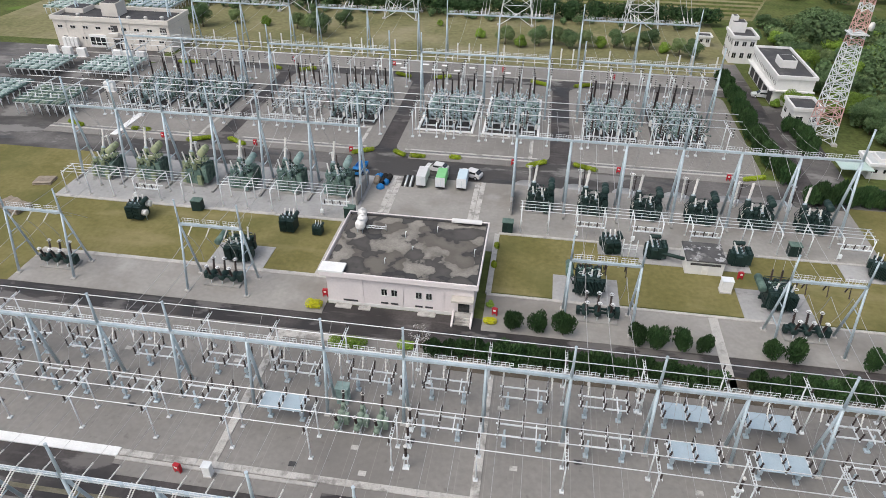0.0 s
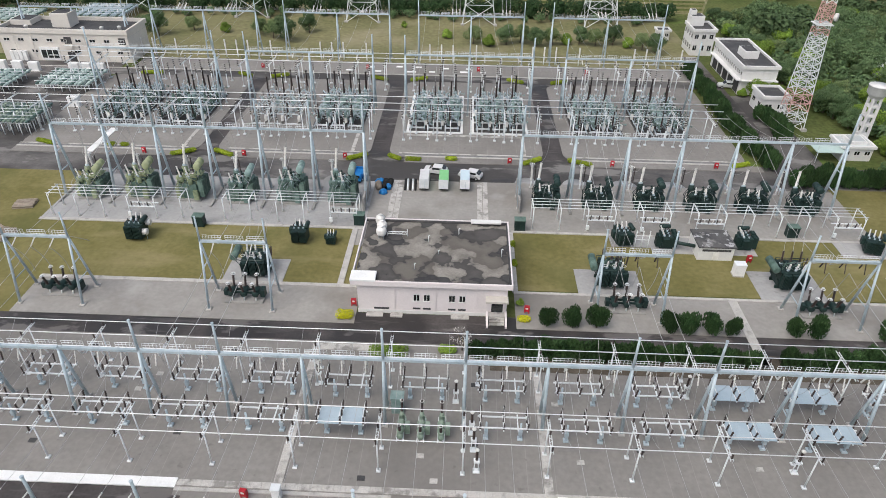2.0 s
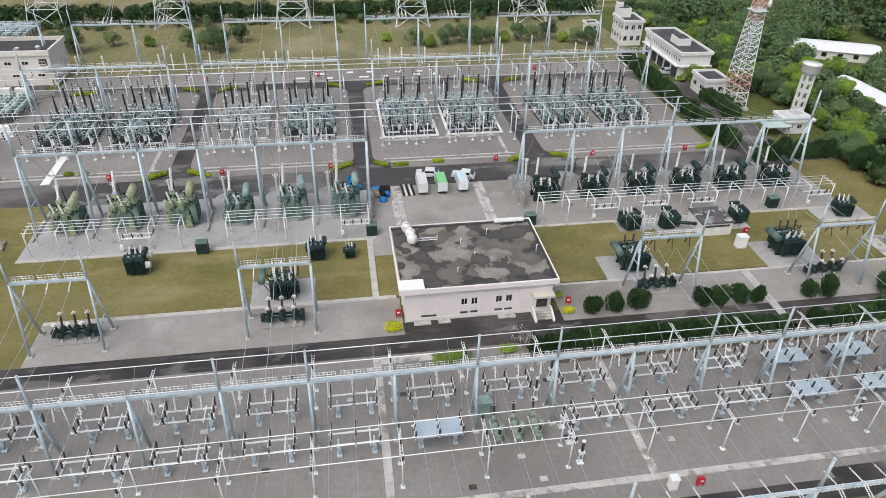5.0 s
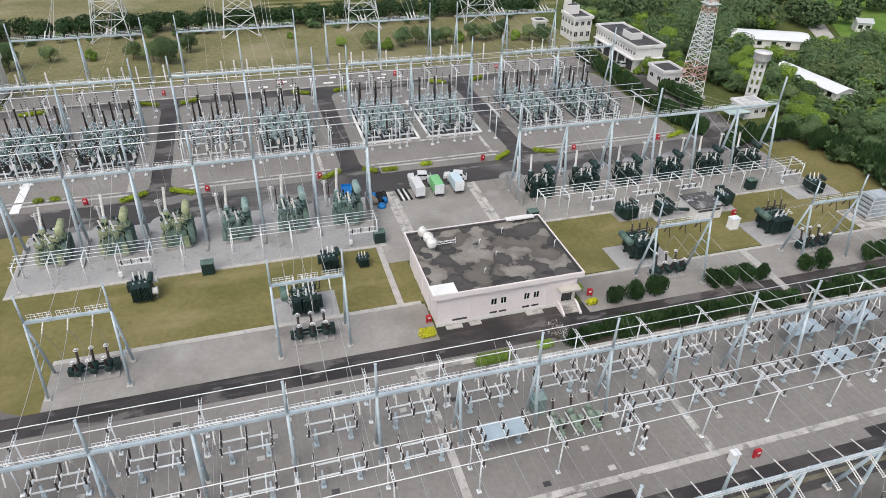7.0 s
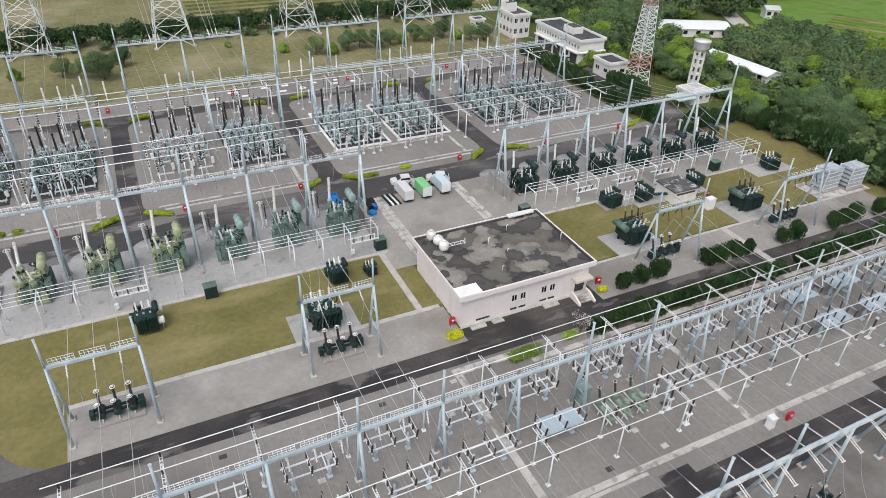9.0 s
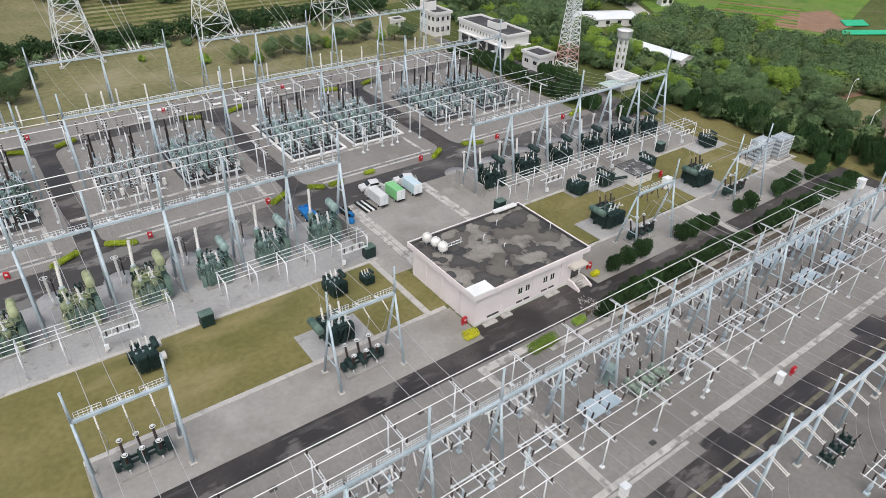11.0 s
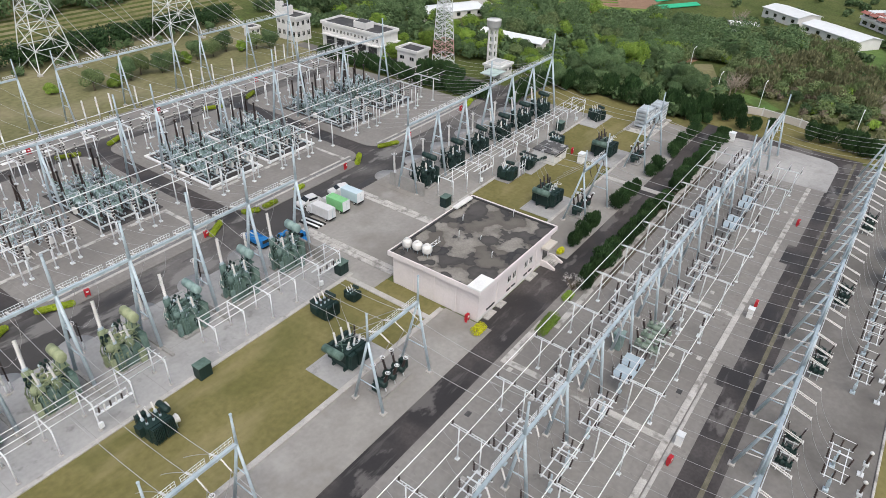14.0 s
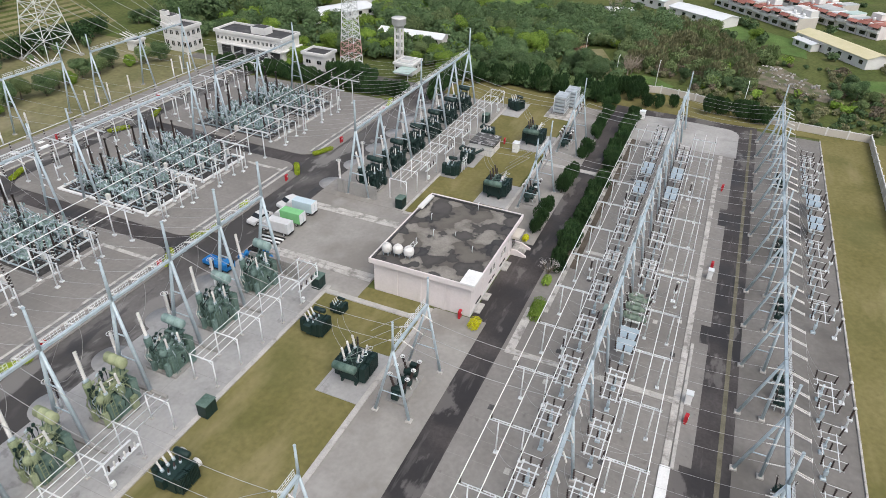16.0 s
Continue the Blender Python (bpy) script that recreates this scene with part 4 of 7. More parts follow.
def big_transformer(label, tank, trim, cons, group):
    """A single-phase unit: ribbed tank, fins, conservator on a frame, tall leaning bushing at the back."""
    root = thing("power_transformer", label, "transformer", group)
    g = Geo().box((0, 0, 1.3), (2.7, 4.2, 2.0), bevel=0.12)
    for y in (-1.5, 0.0, 1.5):
        part("rib", Geo().box((0, y, 1.25), (2.84, 0.12, 1.8)), tank, root)
    part("tank", g, tank, root)
    part("base", Geo().span(-1.7, 1.7, -2.6, 2.6, 0, 0.28, bevel=0.04), M_firewall, root, "concrete plinth")
    part("cover", Geo().lathe((0, 0, 2.4), (0, 0, 2.7), [(0, 1.2), (0.6, 1.15), (1, 0.7)], 10), tank, root)
    for y in (-1.3, 0.3, 1.8):
        radiator(root, 1.95, y, 0.5, 2.7, 1.35, 7, tank)
    c = part("conservator", Geo().lathe((1.75, -1.5, 4.45), (1.75, 2.1, 4.55), [(0, 0.25), (0.02, 0.43), (0.05, 0.5), (0.3, 0.5), (0.31, 0.53), (0.33, 0.5), (0.66, 0.5), (0.67, 0.53), (0.69, 0.5), (0.95, 0.5), (0.98, 0.43), (1, 0.25)], 16), cons, root)
    for y in (-0.6, 1.1):
        part("strut", Geo().tube((1.2, y, 2.3), (1.6, y, 4.15), 0.06, 5).tube((2.1, y, 2.5), (1.9, y, 4.15), 0.06, 5).tube((1.25, y, 2.6), (2.05, y, 3.2), 0.045, 5), tank, c)
    part("pipe", Geo().curve([(1.7, 0.2, 4.1), (1.2, 0.0, 3.6), (0.4, -0.3, 2.8)], 0.07, 6), trim, root)
    part("shelf", Geo().box((1.7, 0.25, 3.3), (1.1, 2.4, 0.07)), trim, root)
    for x, y in ((-0.9, -1.4), (0.5, -1.9)):
        part("turret", Geo().tube((x, y, 2.3), (x, y, 3.1), 0.38, 10), trim, root)
        bushing(root, (x, y, 3.05), (-0.15, -0.1, 1), 1.3, 0.16)
    part("turret", Geo().tube((-1.0, 1.75, 2.2), (-0.98, 2.05, 3.7), 0.46, 10), trim, root)
    bushing(root, (-0.98, 2.05, 3.65), (0.1, 0.36, 1), 2.7, 0.25)
    part("walkway", Geo().box((-0.6, -0.2, 2.85), (1.0, 2.6, 0.06)), trim, root)
    part("cooler", Geo().lathe((-1.2, -0.9, 2.4), (-1.2, -0.9, 3.2), [(0, 0.55), (0.7, 0.6), (1, 0.35)], 10), trim, root)
    for x, y, w, h in ((-1.75, -1.7, 0.5, 1.5), (-1.72, 0.9, 0.42, 1.1), (1.2, -2.55, 0.7, 1.3)):
        part("control_box", Geo().box((x, y, 0.3 + h / 2), (w, 0.55, h), bevel=0.03), trim, root)
    for i in range(5):
        y = -2.0 + i * 0.9
        part("pipe", Geo().curve([(-1.5, y, 0.7), (-1.8, y + 0.1, 1.4), (-1.6, y + 0.2, 2.3), (-0.8, y + 0.3, 2.7)], 0.06, 5), trim, root)
    rnd = random.Random(len(label))
    for i in range(6):
        y = rnd.uniform(-2.3, 2.2)
        a = rnd.choice((-1.0, 1.0))
        part("pipe", Geo().curve([(1.5 * a, y, rnd.uniform(0.5, 1.2)), (1.8 * a, y + 0.3, 1.8), (1.2 * a, y + 0.5, rnd.uniform(2.6, 3.2)), (0.2, y + rnd.uniform(-0.8, 0.8), rnd.uniform(2.7, 3.4))], 0.07, 5), M_porc if i in (2, 5) else trim, root)
    for i in range(5):
        part("junction_box", Geo().box((rnd.choice((-1.6, 1.65)), rnd.uniform(-2, 2), rnd.uniform(0.9, 2.0)), (0.35, 0.5, 0.6), bevel=0.03), M_tealgreen if i % 2 else tank, root)
    for i in range(10):
        x, y = rnd.uniform(-1.3, 1.0), rnd.uniform(-2.0, 1.6)
        part("gauge" if i % 2 else "small_bushing", Geo().lathe((x, y, 2.5), (x + rnd.uniform(-0.25, 0.25), y + rnd.uniform(-0.2, 0.2), rnd.uniform(3.0, 3.7)), [(0, 0.09), (0.3, 0.11), (0.6, 0.08), (1, 0.05)], 6), M_porc if i % 3 == 0 else cons, root)
    part("lifting_beam", Geo().box((0, -0.7, 3.0), (2.7, 0.22, 0.3), bevel=0.03).box((0, 0.9, 2.9), (2.5, 0.2, 0.26), bevel=0.03), cons if cons is not M_midgreen else tank, root)
    for shade, n in ((trim, 34), (M_darkgreen, 26), (M_steel, 10)):
        g = Geo()
        for _ in range(n):
            a = rnd.uniform(0, 6.28)
            p = Vector((1.5 * math.cos(a), 2.3 * math.sin(a), rnd.uniform(0.5, 2.6)))
            q = p * rnd.uniform(0.35, 1.1)
            q.z = p.z + rnd.uniform(0.3, 1.3)
            g.curve([p, Vector((p.x * 1.12, p.y * 1.1, (p.z + q.z) / 2)), q], rnd.uniform(0.03, 0.08), 5)
            g.lathe(q, q + Vector((rnd.uniform(-0.2, 0.2), rnd.uniform(-0.2, 0.2), 0.35)), [(0, 0.1), (0.3, 0.19), (0.6, 0.19), (0.7, 0.08), (1, 0.07)], 6)
        tagged(part("pipework", g, shade, root), kind="stuff")
    ladder = Geo().tube((-1.2, -2.5, 0.3), (-1.2, -2.4, 3.2), 0.04, 4).tube((-0.8, -2.5, 0.3), (-0.8, -2.4, 3.2), 0.04, 4)
    for i in range(8):
        ladder.tube((-1.2, -2.5, 0.5 + i * 0.34), (-0.8, -2.5, 0.5 + i * 0.34), 0.03, 4)
    part("ladder", ladder, trim, root)
    part("rail", Geo().curve([(-1.4, -2.2, 3.3), (1.4, -2.2, 3.3), (1.4, 2.2, 3.3), (-1.4, 2.2, 3.3), (-1.4, -2.2, 3.3)], 0.03, 4), trim, root)
    return root


tg = big_transformer("large green transformer with a yellow-green conservator", M_midgreen, M_olive2, M_olive, "transformers of the west row")
tt = big_transformer("large green transformer with a teal conservator", M_midgreen, M_greygreen, M_tealgreen, "transformers of the west row")
td = big_transformer("large dark green transformer with a dark conservator", M_darkgreen, M_darkgreen, M_darkgreen, "transformers of the east row")
slim = Matrix.Diagonal((1.05, 0.84, 1.16, 1))
repeat(tg, [pose(GX(k) + BAY / 2 + 0.2, 96.0, 0.08) @ slim for k in (-4, -3, -2)])
repeat(tt, [pose(GX(k) + BAY / 2 + 0.2, 96.0, 0.08) @ slim for k in (-1, 0, 1)])
repeat(td, [pose(GX(k) + BAY / 2 + 0.1, 96.9, 0.08) @ Matrix.Diagonal((1.05, 0.84, 1.0, 1)) for k in range(5, 11)])
for ks, y0, y1 in ((range(-4, 3), 92.6, 100.4), (range(5, 12), 93.6, 101.2)):
    for k in ks:
        if k in (2, 5):
            structure("fire_wall", Geo().span(GX(k) - 0.16, GX(k) + 0.16, y0, y1, 0, 2.6, bevel=0.03), M_firewall, "weathered concrete fire wall")
        else:
            structure("bay_kerb", Geo().span(GX(k) - 0.2, GX(k) + 0.2, y0, y1, 0, 0.4, bevel=0.04), M_firewall, "low concrete kerb between transformer bays")
for ks, y in ((range(-4, 2), 103.0), (range(5, 11), 103.8)):
    for k in ks:
        g = Geo().lathe((GX(k) + 2.2, y, -0.1), (GX(k) + 2.2, y, 0.07), [(0, 2.4), (1, 2.4)], 24)
        structure("rounded_pad", g, M_pad, "rounded pale concrete pad")


def arrester(label):
    root = thing("surge_arrester", label, "arrester", "arresters behind the transformers")
    part("post", Geo().tube((0, 0, 0), (0, 0, 1.5), 0.13, 7), M_white, root)
    part("footing", Geo().box((0, 0, 0.1), (0.6, 0.6, 0.2), bevel=0.04), M_kerb, root)
    part("porcelain", Geo().sheds((0, 0, 1.5), (-0.1, 0, 4.8), 0.23, 0.75, 14), M_porc, root)
    ring = [(0.45 * math.cos(a * math.pi / 6) - 0.1, 0.45 * math.sin(a * math.pi / 6), 4.7) for a in range(13)]
    part("grading_ring", Geo().curve(ring, 0.04, 5), M_alu, root)
    part("second_porcelain", Geo().sheds((0.6, 0.25, 1.4), (0.6, 0.25, 4.3), 0.13, 0.6, 9), M_brown, root)
    part("second_post", Geo().tube((0.6, 0.25, 0), (0.6, 0.25, 1.4), 0.1, 7), M_white, root)
    return root


repeat(arrester("tall white surge arrester beside a brown post insulator"), [pose(GX(k) + 2.0, 101.6, 0.08) for k in (-4, -3, -2, -1, 0, 1)] + [pose(GX(k) + 2.6, 102.4, 0.08) for k in range(5, 11)])

# conductors from the tall gantries down to the transformers and out to the switchyard
paths = []
for dx in (1.2, 4.2, 7.0):
    paths.append(((dx, 97.2, 12.0), (dx - 0.4, 120.5, 7.2), 1.2))
paths += [drop((2.0, 97.0, 12.0), (2.0, 101.6, 5.0), (0.3, 0.6, -0.6)), drop((4.2, 96.8, 12.0), (3.1, 98.0, 6.5), (0.5, 0, -0.4)), drop((4.0, 93.9, 4.4), (3.6, 91.8, 4.0), (0, 0, 0.5)), drop((5.0, 94.0, 4.4), (5.0, 90.8, 4.0), (0, 0, 0.5)), drop((2.0, 101.6, 5.0), (3.0, 98.3, 6.4), (0, 0, -0.9))]
repeat(conductor_set("slack conductors over a transformer bay", "transformer conductors", paths, r=0.022), [pose(GX(k), 0, 0) for k in (-4, -3, -2, -1, 0, 1)] + [pose(GX(k), 0.6, 0) for k in range(5, 11)])
repeat(strings(97.4, 12.3, 1.5, 0.95, -0.3, "pale tension insulator on the tall gantry"), [pose(GX(k) + d, 0, 0) for k in (-4, -3, -2, -1, 0, 1, 5, 6, 7, 8, 9, 10) for d in (1.2, 4.2, 7.0)])


# ---- tubular bus frames before the transformers ----
def bus_frame(shelf=False):
    root = thing("bus_frame", "white tubular steel bus frame with a low insulator shelf" if shelf else "white tubular steel bus frame", "bus frame", "bus frames")
    for y in (88.7, 91.9):
        leg = part("leg", Geo().tube((0, y, 0.05), (0, y, 3.9), 0.085, 7), M_white, root)
        part("footing", Geo().box((0, y, 0.14), (0.42, 0.42, 0.2), bevel=0.04), M_kerb, leg)
    part("cross_arm", Geo().tube((0, 88.62, 3.9), (0, 91.98, 3.9), 0.085, 7), M_white, root)
    part("lower_arm", Geo().tube((0, 88.7, 3.3), (0, 89.5, 3.9), 0.05, 5), M_white, root)
    if shelf:
        sh = part("shelf", Geo().box((2.13, 88.9, 2.1), (4.27, 0.35, 0.12)).box((2.13, 90.1, 2.1), (4.27, 0.2, 0.12)), M_white, root)
        for i in range(6):
            part("insulator", Geo().sheds((0.5 + i * 0.65, 88.9, 2.15), (0.5 + i * 0.65, 88.8, 2.95), 0.12, 0.6, 4), M_porc if i % 2 else M_brown, sh)
        part("meter_box", Geo().box((0.1, 88.4, 1.0), (0.5, 0.35, 0.7), bevel=0.03), M_white, root)
    return root


plain, shelved = bus_frame(), bus_frame(True)
west = [-82.2 + 4.27 * i for i in range(6)] + [-54.0 + 4.27 * i for i in range(6)]
east = [-4.7 + 4.27 * i for i in range(13)]
spots = [(x, i in (3, 10)) for i, x in enumerate(west)] + [(x, i in (2, 4, 6, 11)) for i, x in enumerate(east)]
repeat(plain, [pose(x, 0, 0) for x, s in spots if not s])
repeat(shelved, [pose(x, 0, 0) for x, s in spots if s])
for a, b in ((west[0], west[5]), (west[6], west[11]), (east[0], east[12])):
    for y in (88.9, 89.9, 90.8, 91.7):
        solid("busbar", Geo().tube((a - 0.3, y, 4.08), (b + 0.3, y, 4.08), 0.048, 6), M_white, "pale busbar tube over the transformer front", "busbar", "transformer busbars")


# ---- transformers and breakers on the lawns ----
def lawn_transformer(label, s=1.0, bush=M_porc):
    root = thing("transformer", label, "transformer", "transformers on the lawns")
    g = Geo().box((0, 0, 1.5), (3.2, 2.4, 2.3), bevel=0.1)
    for x in (-1.2, -0.4, 0.4, 1.2):
        g.box((x, 0, 1.45), (0.12, 2.52, 2.0))
    part("tank", g, M_darkgreen, root)
    part("skid", Geo().box((0, -0.9, 0.2), (3.6, 0.25, 0.4)).box((0, 0.9, 0.2), (3.6, 0.25, 0.4)), M_darkgreen, root)
    for x in (-1.0, 0.2, 1.3):
        radiator(root, x, -1.65, 0.5, 2.6, 1.0, 6, M_darkgreen, "x")
        radiator(root, x, 1.65, 0.5, 2.6, 1.0, 6, M_darkgreen, "x")
    c = part("conservator", Geo().lathe((-2.5, -1.5, 3.1), (-2.5, 1.5, 3.1), [(0, 0.3), (0.04, 0.5), (0.96, 0.5), (1, 0.3)], 12), M_midgreen, root)
    for y in (-1.0, 1.0):
        part("strut", Geo().tube((-1.5, y, 0.9), (-2.5, y, 2.7), 0.06, 5).tube((-1.5, y, 2.3), (-2.5, y, 2.65), 0.05, 5), M_darkgreen, c)
    for x in (-1.1, 0.1, 1.3):
        bushing(root, (x, 0.7, 2.6), (0, 0.2, 1), 1.7, 0.17, bush)
    for x in (-0.7, 0.3, 1.2):
        bushing(root, (x, -0.7, 2.6), (0, -0.2, 1), 1.0, 0.14, M_porc)
    part("bus_rail", Geo().tube((-1.9, 1.0, 3.5), (1.9, 1.0, 3.5), 0.06, 5).tube((-1.9, 1.0, 2.5), (-1.9, 1.0, 3.5), 0.05, 5).tube((1.9, 1.0, 2.5), (1.9, 1.0, 3.5), 0.05, 5), M_darkgreen, root)
    part("cabinet", Geo().box((2.0, -0.5, 1.2), (0.6, 0.9, 1.5), bevel=0.03), M_darkgreen, root)
    part("pipe", Geo().curve([(-2.4, 0, 2.7), (-1.9, 0.2, 2.9), (-1.2, 0.2, 2.75)], 0.07, 6), M_darkgreen, root)
    part("arrester", Geo().sheds((2.2, 0.9, 2.2), (2.3, 1.0, 3.6), 0.14, 0.65, 6), M_brown, root)
    part("bracket", Geo().tube((1.6, 0.9, 2.1), (2.3, 0.95, 2.2), 0.06, 5), M_darkgreen, root)
    for a in range(3):
        part("lead", Geo().curve(drop((-1.1 + 1.2 * a, 1.1, 4.5), (-0.9 + 1.2 * a, 2.2, 7.5), (0.3, 0.7, 0)), 0.022), M_wire, root)
    rnd = random.Random(5)
    for i in range(8):
        x = rnd.uniform(-1.4, 1.4)
        part("pipe", Geo().curve([(x, -1.2, 2.3), (x + 0.2, -0.6, 2.9), (x + rnd.uniform(-0.5, 0.5), 0.3, 3.0), (x, 1.2, 2.3)], 0.055, 5), M_darkgreen, root)
    for i in range(6):
        part("valve", Geo().tube((rnd.uniform(-1.4, 1.4), rnd.uniform(-0.9, 0.9), 2.6), (rnd.uniform(-1.4, 1.4), rnd.uniform(-0.5, 0.5), 3.3), 0.07, 5), M_midgreen, root)
    for i in range(3):
        part("grading_ring", Geo().curve([(-1.1 + 1.2 * i + 0.28 * math.cos(a * 0.628), -1.3 + 0.28 * math.sin(a * 0.628), 3.5) for a in range(11)], 0.035, 4), M_alu, root)
    root.scale = (s, s, s)
    return root


t1 = lawn_transformer("dark green transformer with three white bushings on a concrete pad")
t2 = lawn_transformer("dark green transformer with brown bushings on a concrete pad", 1.06, M_brown)
t1.location = (-45.3, 75.4, 0.1)
t2.location = (5.2, 75.6, 0.1)
copy_thing(t2, pose(30.4, 76.4, 0.1))
for x0, x1, y0, y1 in ((-49.6, -41.0, 72.9, 78.4), (0.6, 9.6, 72.5, 78.3), (25.8, 35.0, 72.6, 79.2), (42.0, 51.5, 83.5, 87.6), (13.2, 29, 83.2, 87.6), (7.2, 13.2, 84.6, 87.6)):
    structure("concrete_pad", Geo().span(x0, x1, y0, y1, -0.2, 0.1), M_pad, "pale concrete transformer pad")


def small_transformer(label, fans=False, s=1.0):
    root = thing("transformer", label, "transformer", "small transformers on the lawns")
    part("tank", Geo().box((0, 0, 1.2), (2.3, 1.7, 1.9), bevel=0.08), M_darkgreen, root)
    part("skid", Geo().box((-0.8, 0, 0.13), (0.25, 2.0, 0.26)).box((0.8, 0, 0.13), (0.25, 2.0, 0.26)), M_darkgreen, root)
    radiator(root, -0.55, -1.25, 0.4, 2.3, 1.1, 7, M_darkgreen, "x")
    radiator(root, 0.65, -1.25, 0.4, 2.3, 1.1, 7, M_darkgreen, "x")
    radiator(root, -0.55, 1.25, 0.4, 2.3, 1.1, 7, M_darkgreen, "x")
    part("conservator", Geo().lathe((1.2, -0.8, 2.7), (1.2, 0.9, 2.7), [(0, 0.2), (0.05, 0.34), (0.95, 0.34), (1, 0.2)], 10), M_darkgreen, root)
    part("strut", Geo().tube((1.0, 0, 2.1), (1.2, 0, 2.5), 0.08, 5), M_darkgreen, root)
    for x in (-0.8, -0.1, 0.6):
        bushing(root, (x, 0.5, 2.15), (0, 0.45, 1), 0.85, 0.13)
        bushing(root, (x, -0.2, 2.15), (0, -0.1, 1), 0.5, 0.1, M_brown)
    part("cable_box", Geo().box((-1.4, 0.3, 1.5), (0.5, 0.9, 1.1), bevel=0.03), M_darkgreen, root)
    if fans:
        for y, z in ((-0.9, 1.3), (0.5, 2.0)):
            part("cooling_drum", Geo().lathe((1.2, y, z), (1.9, y, z), [(0, 0.3), (0.1, 0.5), (0.5, 0.42), (0.9, 0.5), (1, 0.3)], 10), M_porc, root, "white round drum")
        part("stand", Geo().tube((1.6, -0.9, 0), (1.6, -0.9, 1.0), 0.05, 5), M_steel, root)
    root.scale = (s, s, s)
    return root


small_transformer("dark green finned transformer with white drums on the lawn", True, 1.1).location = (-66.0, 83.6, 0.0)
st = small_transformer("dark green finned transformer with white bushings")
st.location = (-40.7, 83.9, 0.0)
copy_thing(st, pose(9.0, 86.0, 0.02, 0, 0, 10))
copy_thing(st, pose(15.4, 85.4, 0.1, 0, 0, 90))
copy_thing(st, pose(27.4, 85.6, 0.1, 0, 0, 90))
copy_thing(st, pose(46.8, 85.6, 0.1, 0, 0, -20))
small_transformer("small dark green transformer at the lawn corner", False, 0.62).location = (-35.9, 83.4, 0.02)
g = Geo()
for x in (10.6, 11.6, 12.6):
    g.tube((x, 84.4, 0), (x, 84.4, 2.3), 0.06, 5).sheds((x, 84.4, 2.3), (x, 84.4, 3.2), 0.11, 0.6, 4)
g.tube((10.6, 84.4, 1.6), (12.6, 84.4, 1.6), 0.05, 5).tube((10.6, 84.4, 2.3), (12.6, 84.4, 2.3), 0.05, 5)
solid("insulator_stand", g, M_white, "white stand with three insulators beside a transformer", "stand")
solid("oil_pipe", Geo().tube((16.2, 84.6, 1.3), (19.5, 83.6, 1.3), 0.28, 8), M_darkgreen, "thick dark green pipe into a white hut", "pipe")


def breaker(label):
    root = thing("circuit_breaker", label, "circuit breaker", "breakers below the portals")
    part("base", Geo().box((0, 0, 0.12), (5.2, 2.4, 0.24), bevel=0.04), M_firewall, root, "concrete plinth")
    part("crate", Geo().box((0, -0.35, 1.25), (4.9, 0.16, 0.3)).box((0, 0.35, 1.25), (4.9, 0.16, 0.3)), M_darkgreen, root)
    for x in (-1.6, 0, 1.6):
        part("leg", Geo().tube((x, -0.8, 0.2), (x, -0.5, 1.2), 0.09, 5).tube((x, 0.8, 0.2), (x, 0.5, 1.2), 0.09, 5), M_white, root)
        part("tank", Geo().lathe((x, -0.85, 1.2), (x, 0.85, 1.2), [(0, 0.3), (0.05, 0.46), (0.95, 0.46), (1, 0.3)], 10), M_darkgreen, root)
        for y, s in ((-0.6, -1), (0.6, 1)):
            b = part("bushing", Geo().sheds((x, y, 1.55), (x, y + 0.5 * s, 3.3), 0.19, 0.72, 8), M_brown, root)
            part("terminal", Geo().tube((x, y + 0.5 * s, 3.3), (x, y + 0.53 * s, 3.48), 0.14, 8), M_alu, b)
            part("ring", Geo().curve([(x + 0.27 * math.cos(a * 0.628), y + 0.49 * s + 0.27 * math.sin(a * 0.628), 3.28) for a in range(11)], 0.05, 5), M_alu, b)
    part("control_box", Geo().box((2.5, 0, 1.2), (0.6, 1.0, 1.2), bevel=0.04), M_darkgreen, root)
    part("control_box", Geo().box((-2.5, 0, 1.1), (0.5, 0.8, 0.9), bevel=0.04), M_darkgreen, root)
    return root


repeat(breaker("dark circuit breaker with six brown bushings on a plinth"), [pose(x, y, 0.06) for x, y in ((-70.2, 69.3), (-45.0, 69.1), (6.4, 69.6), (32.4, 70.0))])
# portal insulators and their lines toward the front gantry
PX = [GX(k) + BAY / 2 + d for k in (-3, 0, 6, 9) for d in PH]
repeat(strings(68.2, 9.6, 1.4, -0.9, -0.42, "white insulator on the portal beam"), [pose(x, 0, 0) for x in PX if x < -20])
repeat(strings(68.6, 9.6, 1.4, 0.9, -0.42, "white insulator on the portal beam"), [pose(x, 0, 0) for x in PX if x < -20])
repeat(strings(68.2, 9.6, 1.4, -0.35, -0.93, "brown insulator hanging below the portal beam", M_brown), [pose(x, 0, 0) for x in PX if x > -20])
repeat(strings(68.6, 9.6, 1.4, 0.35, -0.93, "brown insulator hanging below the portal beam", M_brown), [pose(x, 0, 0) for x in PX if x > -20])
repeat(conductor_set("grey overhead conductor from portal to front gantry", "portal lines", [((0, 49.4, 8.9), (0, 66.9, 9.0), 0.8), drop((0, 67.0, 8.9), (0, 69.0, 3.6), (0.3, 0.2, 0)), ((0, 69.9, 9.0), (-0.5, 96.8, 12.2), 1.5), drop((0, 69.9, 9.0), (0, 74.8, 4.8), (0.2, 0.8, -0.7))], r=0.034), [pose(x, 0, 0) for x in PX])


